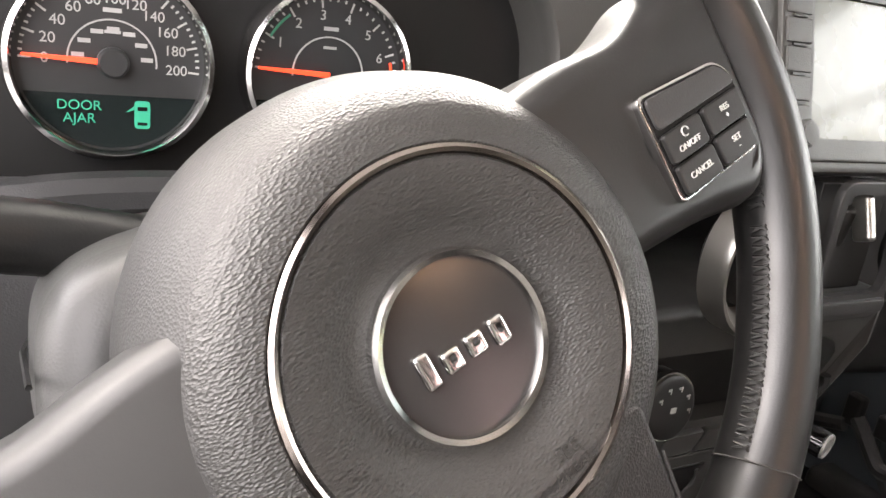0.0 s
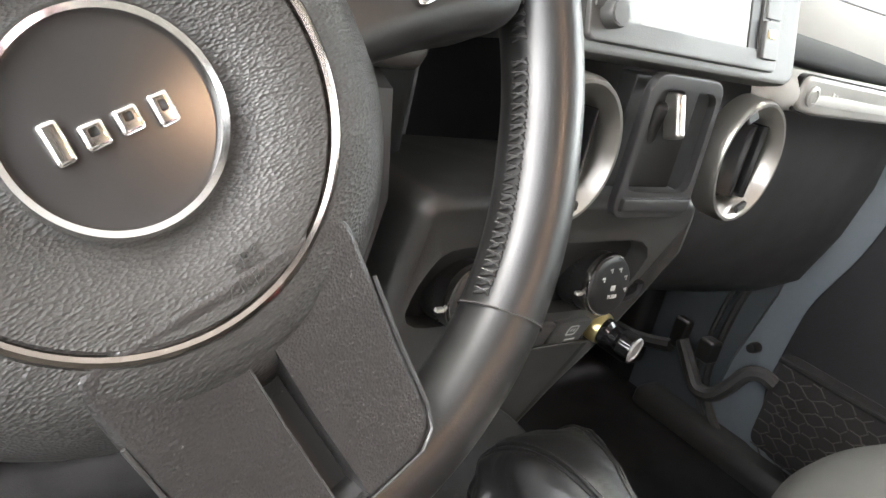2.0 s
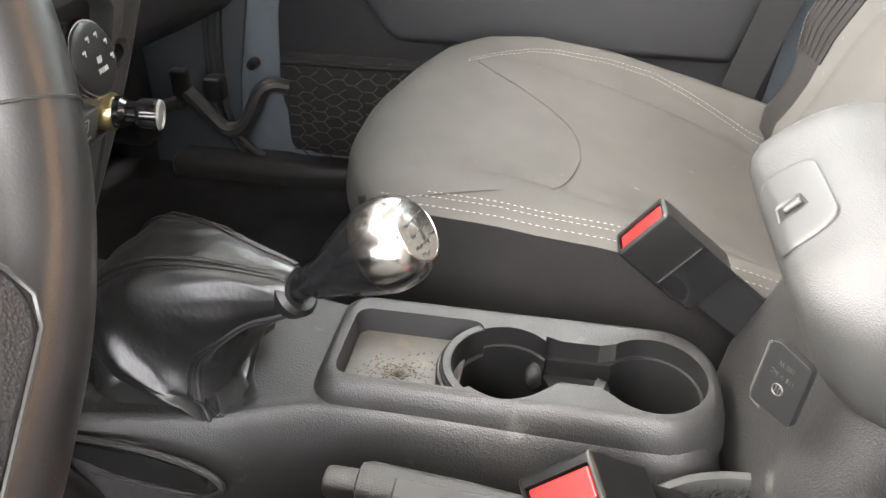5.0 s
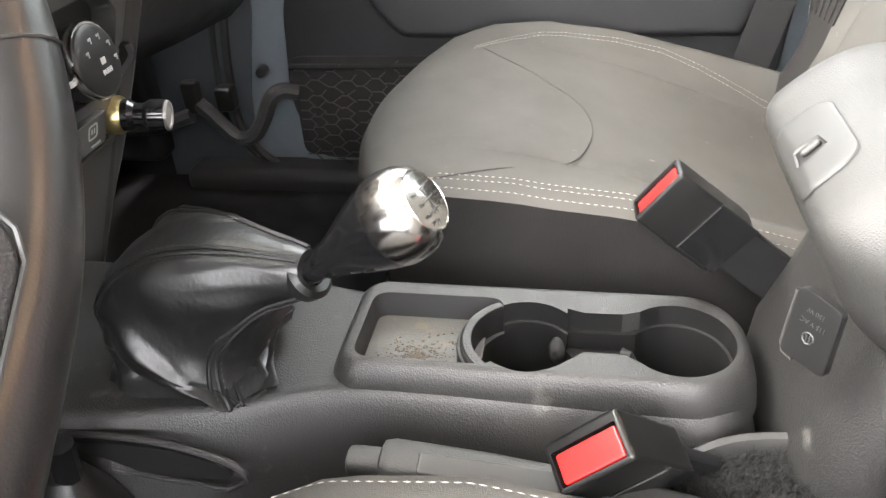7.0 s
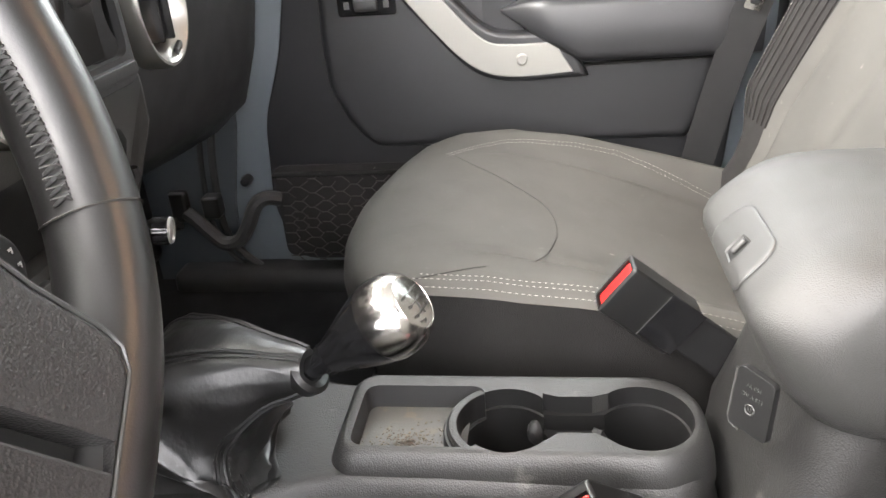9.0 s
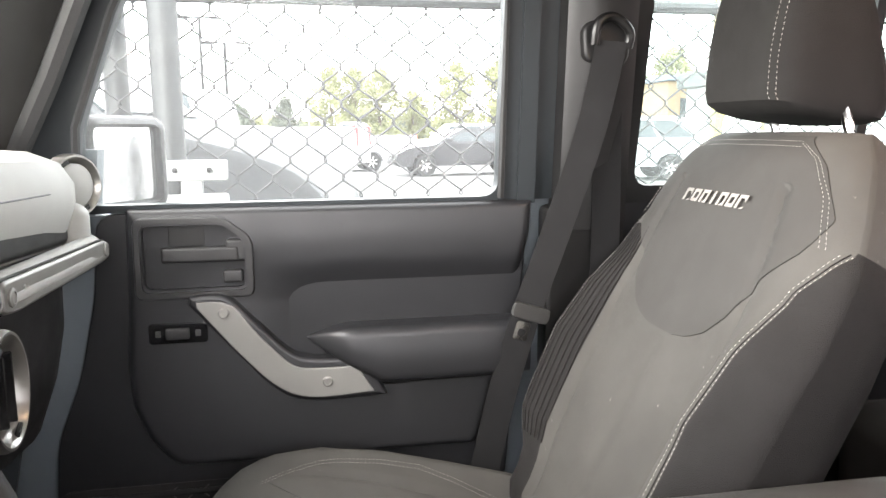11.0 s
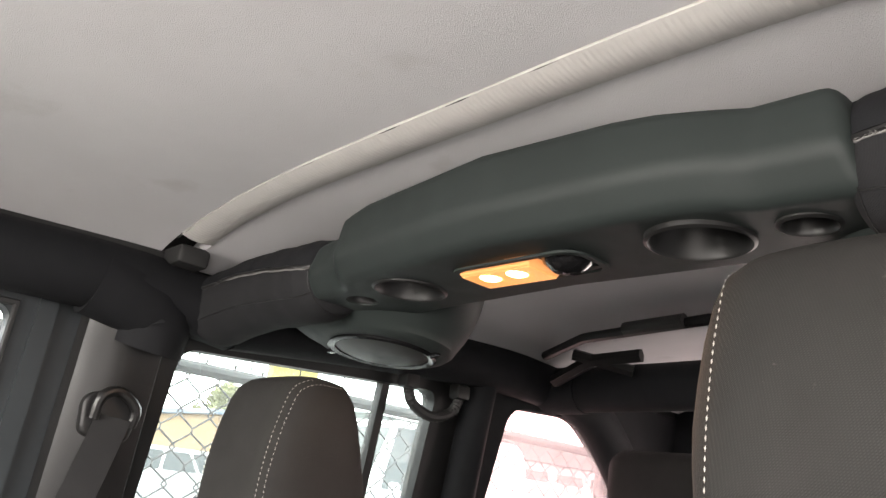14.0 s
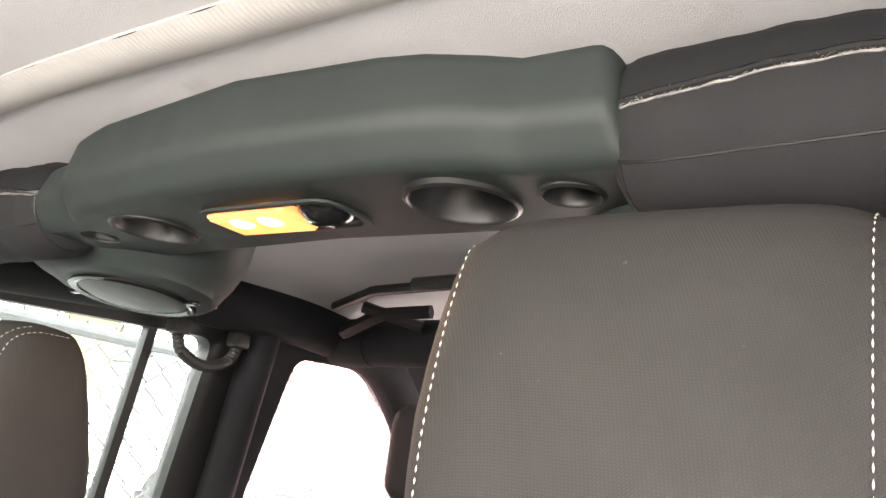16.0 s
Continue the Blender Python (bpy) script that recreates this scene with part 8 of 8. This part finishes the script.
def tree(x, y, h, w, leaf, seed, label):
    rr = random.Random(seed)
    t = thing("tree", (x, y, 0), label, "tree", "trees")
    tr = B()
    sweep(tr, [(x, y, 0), (x + 0.1, y, h * 0.3), (x - 0.05, y + 0.1, h * 0.7)], [0.22, 0.16, 0.06], 8)
    for k in range(8):
        a, z = rr.uniform(0, 6.28), h * rr.uniform(0.25, 0.65)
        sweep(tr, [(x, y, z), (x + math.cos(a) * w * 0.2, y + math.sin(a) * w * 0.2, z + h * 0.08), (x + math.cos(a) * w * 0.38, y + math.sin(a) * w * 0.38, z + h * 0.2)], [0.07, 0.05, 0.02], 6)
    part("trunk", tr, BARK, t)
    cr = B()
    for k in range(84 if leaf is LEAF else 46):
        a, u = rr.uniform(0, 6.28), rr.uniform(0, 1)
        z = h * (0.18 + 0.80 * u)
        rad = w * 0.5 * math.sin(math.pi * min(1, 0.25 + 0.75 * u)) ** 0.7 * rr.uniform(0.3, 1.0) if leaf is LEAF else w * 0.5 * (1 - u) * rr.uniform(0.3, 1.0)
        c = Vector((x + rad * math.cos(a), y + rad * math.sin(a), z))
        cl_r = w * rr.uniform(0.08, 0.15)
        for j in range(90):
            d = Vector((rr.gauss(0, 1), rr.gauss(0, 1), rr.gauss(0, 0.8)))
            p = c + d.normalized() * cl_r * rr.uniform(0.4, 1.0)
            s = w * rr.uniform(0.010, 0.024)
            q = Vector((rr.gauss(0, 1), rr.gauss(0, 1), rr.gauss(0, 1))).normalized()
            e = q.orthogonal().normalized()
            cr.faces.new([cr.verts.new(p + v * s) for v in (q, e, -q, -e)])
    tagged(part("crown", cr, leaf, t), kind="stuff")


for i, (x, y, h, w, lf) in enumerate(((82, -3.2, 8.2, 6, LEAF), (83, -5.8, 8.4, 6, LEAF), (81, -8.2, 8.0, 5.5, LEAF), (84, -17.2, 8.8, 6, LEAF), (82, -22, 9.4, 7, LEAF), (86, -12.5, 6.0, 5, LEAF), (100, 2, 5.6, 7, LEAF2), (98, 8, 5.0, 8, LEAF2), (96, -14, 6.0, 6, LEAF2), (70, -36, 9, 7, LEAF), (66, -43, 9, 8, LEAF), (105, 16, 4.5, 10, LEAF2), (76, -29, 5.5, 7, LEAF), (84, 22, 8, 8, LEAF))):
    tree(x, y, h, w, lf, i, "broad leafy tree behind the car lot" if lf is LEAF else "dark distant evergreen tree")
hedge = B()
rr = random.Random(9)
for k in range(9000):
    y = rr.uniform(-95, 40)
    p = Vector((110 + rr.uniform(-4, 4), y, rr.uniform(0, 3.0 + 1.4 * noise.noise((y * 0.1, 0, 0)))))
    q = Vector((rr.gauss(0, 1), rr.gauss(0, 1), rr.gauss(0, 1))).normalized()
    e = q.orthogonal().normalized()
    s = rr.uniform(0.3, 0.6)
    hedge.faces.new([hedge.verts.new(p + v * s) for v in (q, e, -q, -e)])
tagged(part("tree_line", hedge, LEAF), "green line of trees on the far side", "trees", kind="stuff")


def lot_lamp(x, y, h):
    t = thing("street_lamp", (x, y, 0), "tall dark lot lamp with two heads", "street lamp", "lot lamps")
    part("pole", sweep(B(), [(x, y, 0), (x, y, h)], 0.09, 8), BLACKPL, t)
    part("cross_arm", sweep(B(), [(x, y - 0.8, h), (x, y + 0.8, h)], 0.05, 6), BLACKPL, t)
    for d in (-0.8, 0.8):
        part("lamp_head", rbox(B(), (x, y + d, h), (0.4, 0.6, 0.14), 0.03), BLACKPL, t)


lot_lamp(40, 3.6, 5.9)
lot_lamp(42, 5.0, 7.4)
sg_ = thing("lot_sign", (38, 14, 0), "white and blue sign board on posts", "sign")
part("board", rbox(B(), (38, 14.5, 5.0), (0.2, 4.0, 1.6), 0.02), mat("sign_white", (0.75, 0.78, 0.78), 0.5), sg_)
part("blue_mark", rbox(B(), (37.88, 13.6, 5.0), (0.04, 1.2, 1.1), 0.02), mat("sign_blue", (0.08, 0.35, 0.6), 0.5), sg_)
part("posts", rbox(rbox(B(), (38, 13, 2.1), (0.15, 0.15, 4.2), 0), (38, 16, 2.1), (0.15, 0.15, 4.2), 0), BLACKPL, sg_)

# buildings to the rear right
bl = thing("shop_building", (46, -25, 0), "ochre brick shop building with dark windows", "building")
part("wall", rbox(B(), (46, -25.2, 2.1), (9, 8, 4.2), 0.05), mat("ochre_wall", (0.26, 0.17, 0.085), 0.8, grain=8, bump=0.2), bl)
part("roof", rbox(B(), (46, -25.2, 4.35), (9.6, 8.6, 0.3), 0.05), mat("roof_blue", (0.14, 0.18, 0.24), 0.6), bl)
for k in range(3):
    part("window", rbox(B(), (41.45, -22.6 - k * 2.4, 2.4), (0.12, 1.3, 1.6), 0.02), CARGLASS, bl)
yb = thing("sign_pylon", (20, -12.8, 0), "tall yellow and white advertising pylon", "sign")
part("panel", rbox(B(), (20, -12.6, 3.2), (0.4, 1.6, 6.4), 0.05), mat("pylon_yellow", (0.34, 0.28, 0.07), 0.5), yb)
part("panel_mark", lathe(B(), [(0.0001, 0.03), (0.6, 0.03), (0.6, 0.0)], Matrix.Translation((19.79, -12.6, 1.4)) @ axes((0, 0, 0), (0, -1, 0), (0, 0, 1)), 30), mat("pylon_white", (0.78, 0.78, 0.75), 0.5), yb)
wbld = thing("warehouse", (32, -30, 0), "long pale warehouse with a dark roof edge", "building")
part("wall", rbox(B(), (33, -31, 1.8), (12, 20, 3.6), 0.05), mat("pale_cladding", (0.42, 0.44, 0.43), 0.7), wbld)
part("roof", rbox(B(), (33, -31, 4.0), (12.8, 20.8, 0.8), 0.05), mat("dark_roof", (0.07, 0.085, 0.08), 0.7), wbld)
for k in range(6):
    part("window", rbox(B(), (26.95, -23.2 - k * 3.1, 2.9), (0.15, 2.2, 0.5), 0.02), CARGLASS, wbld)
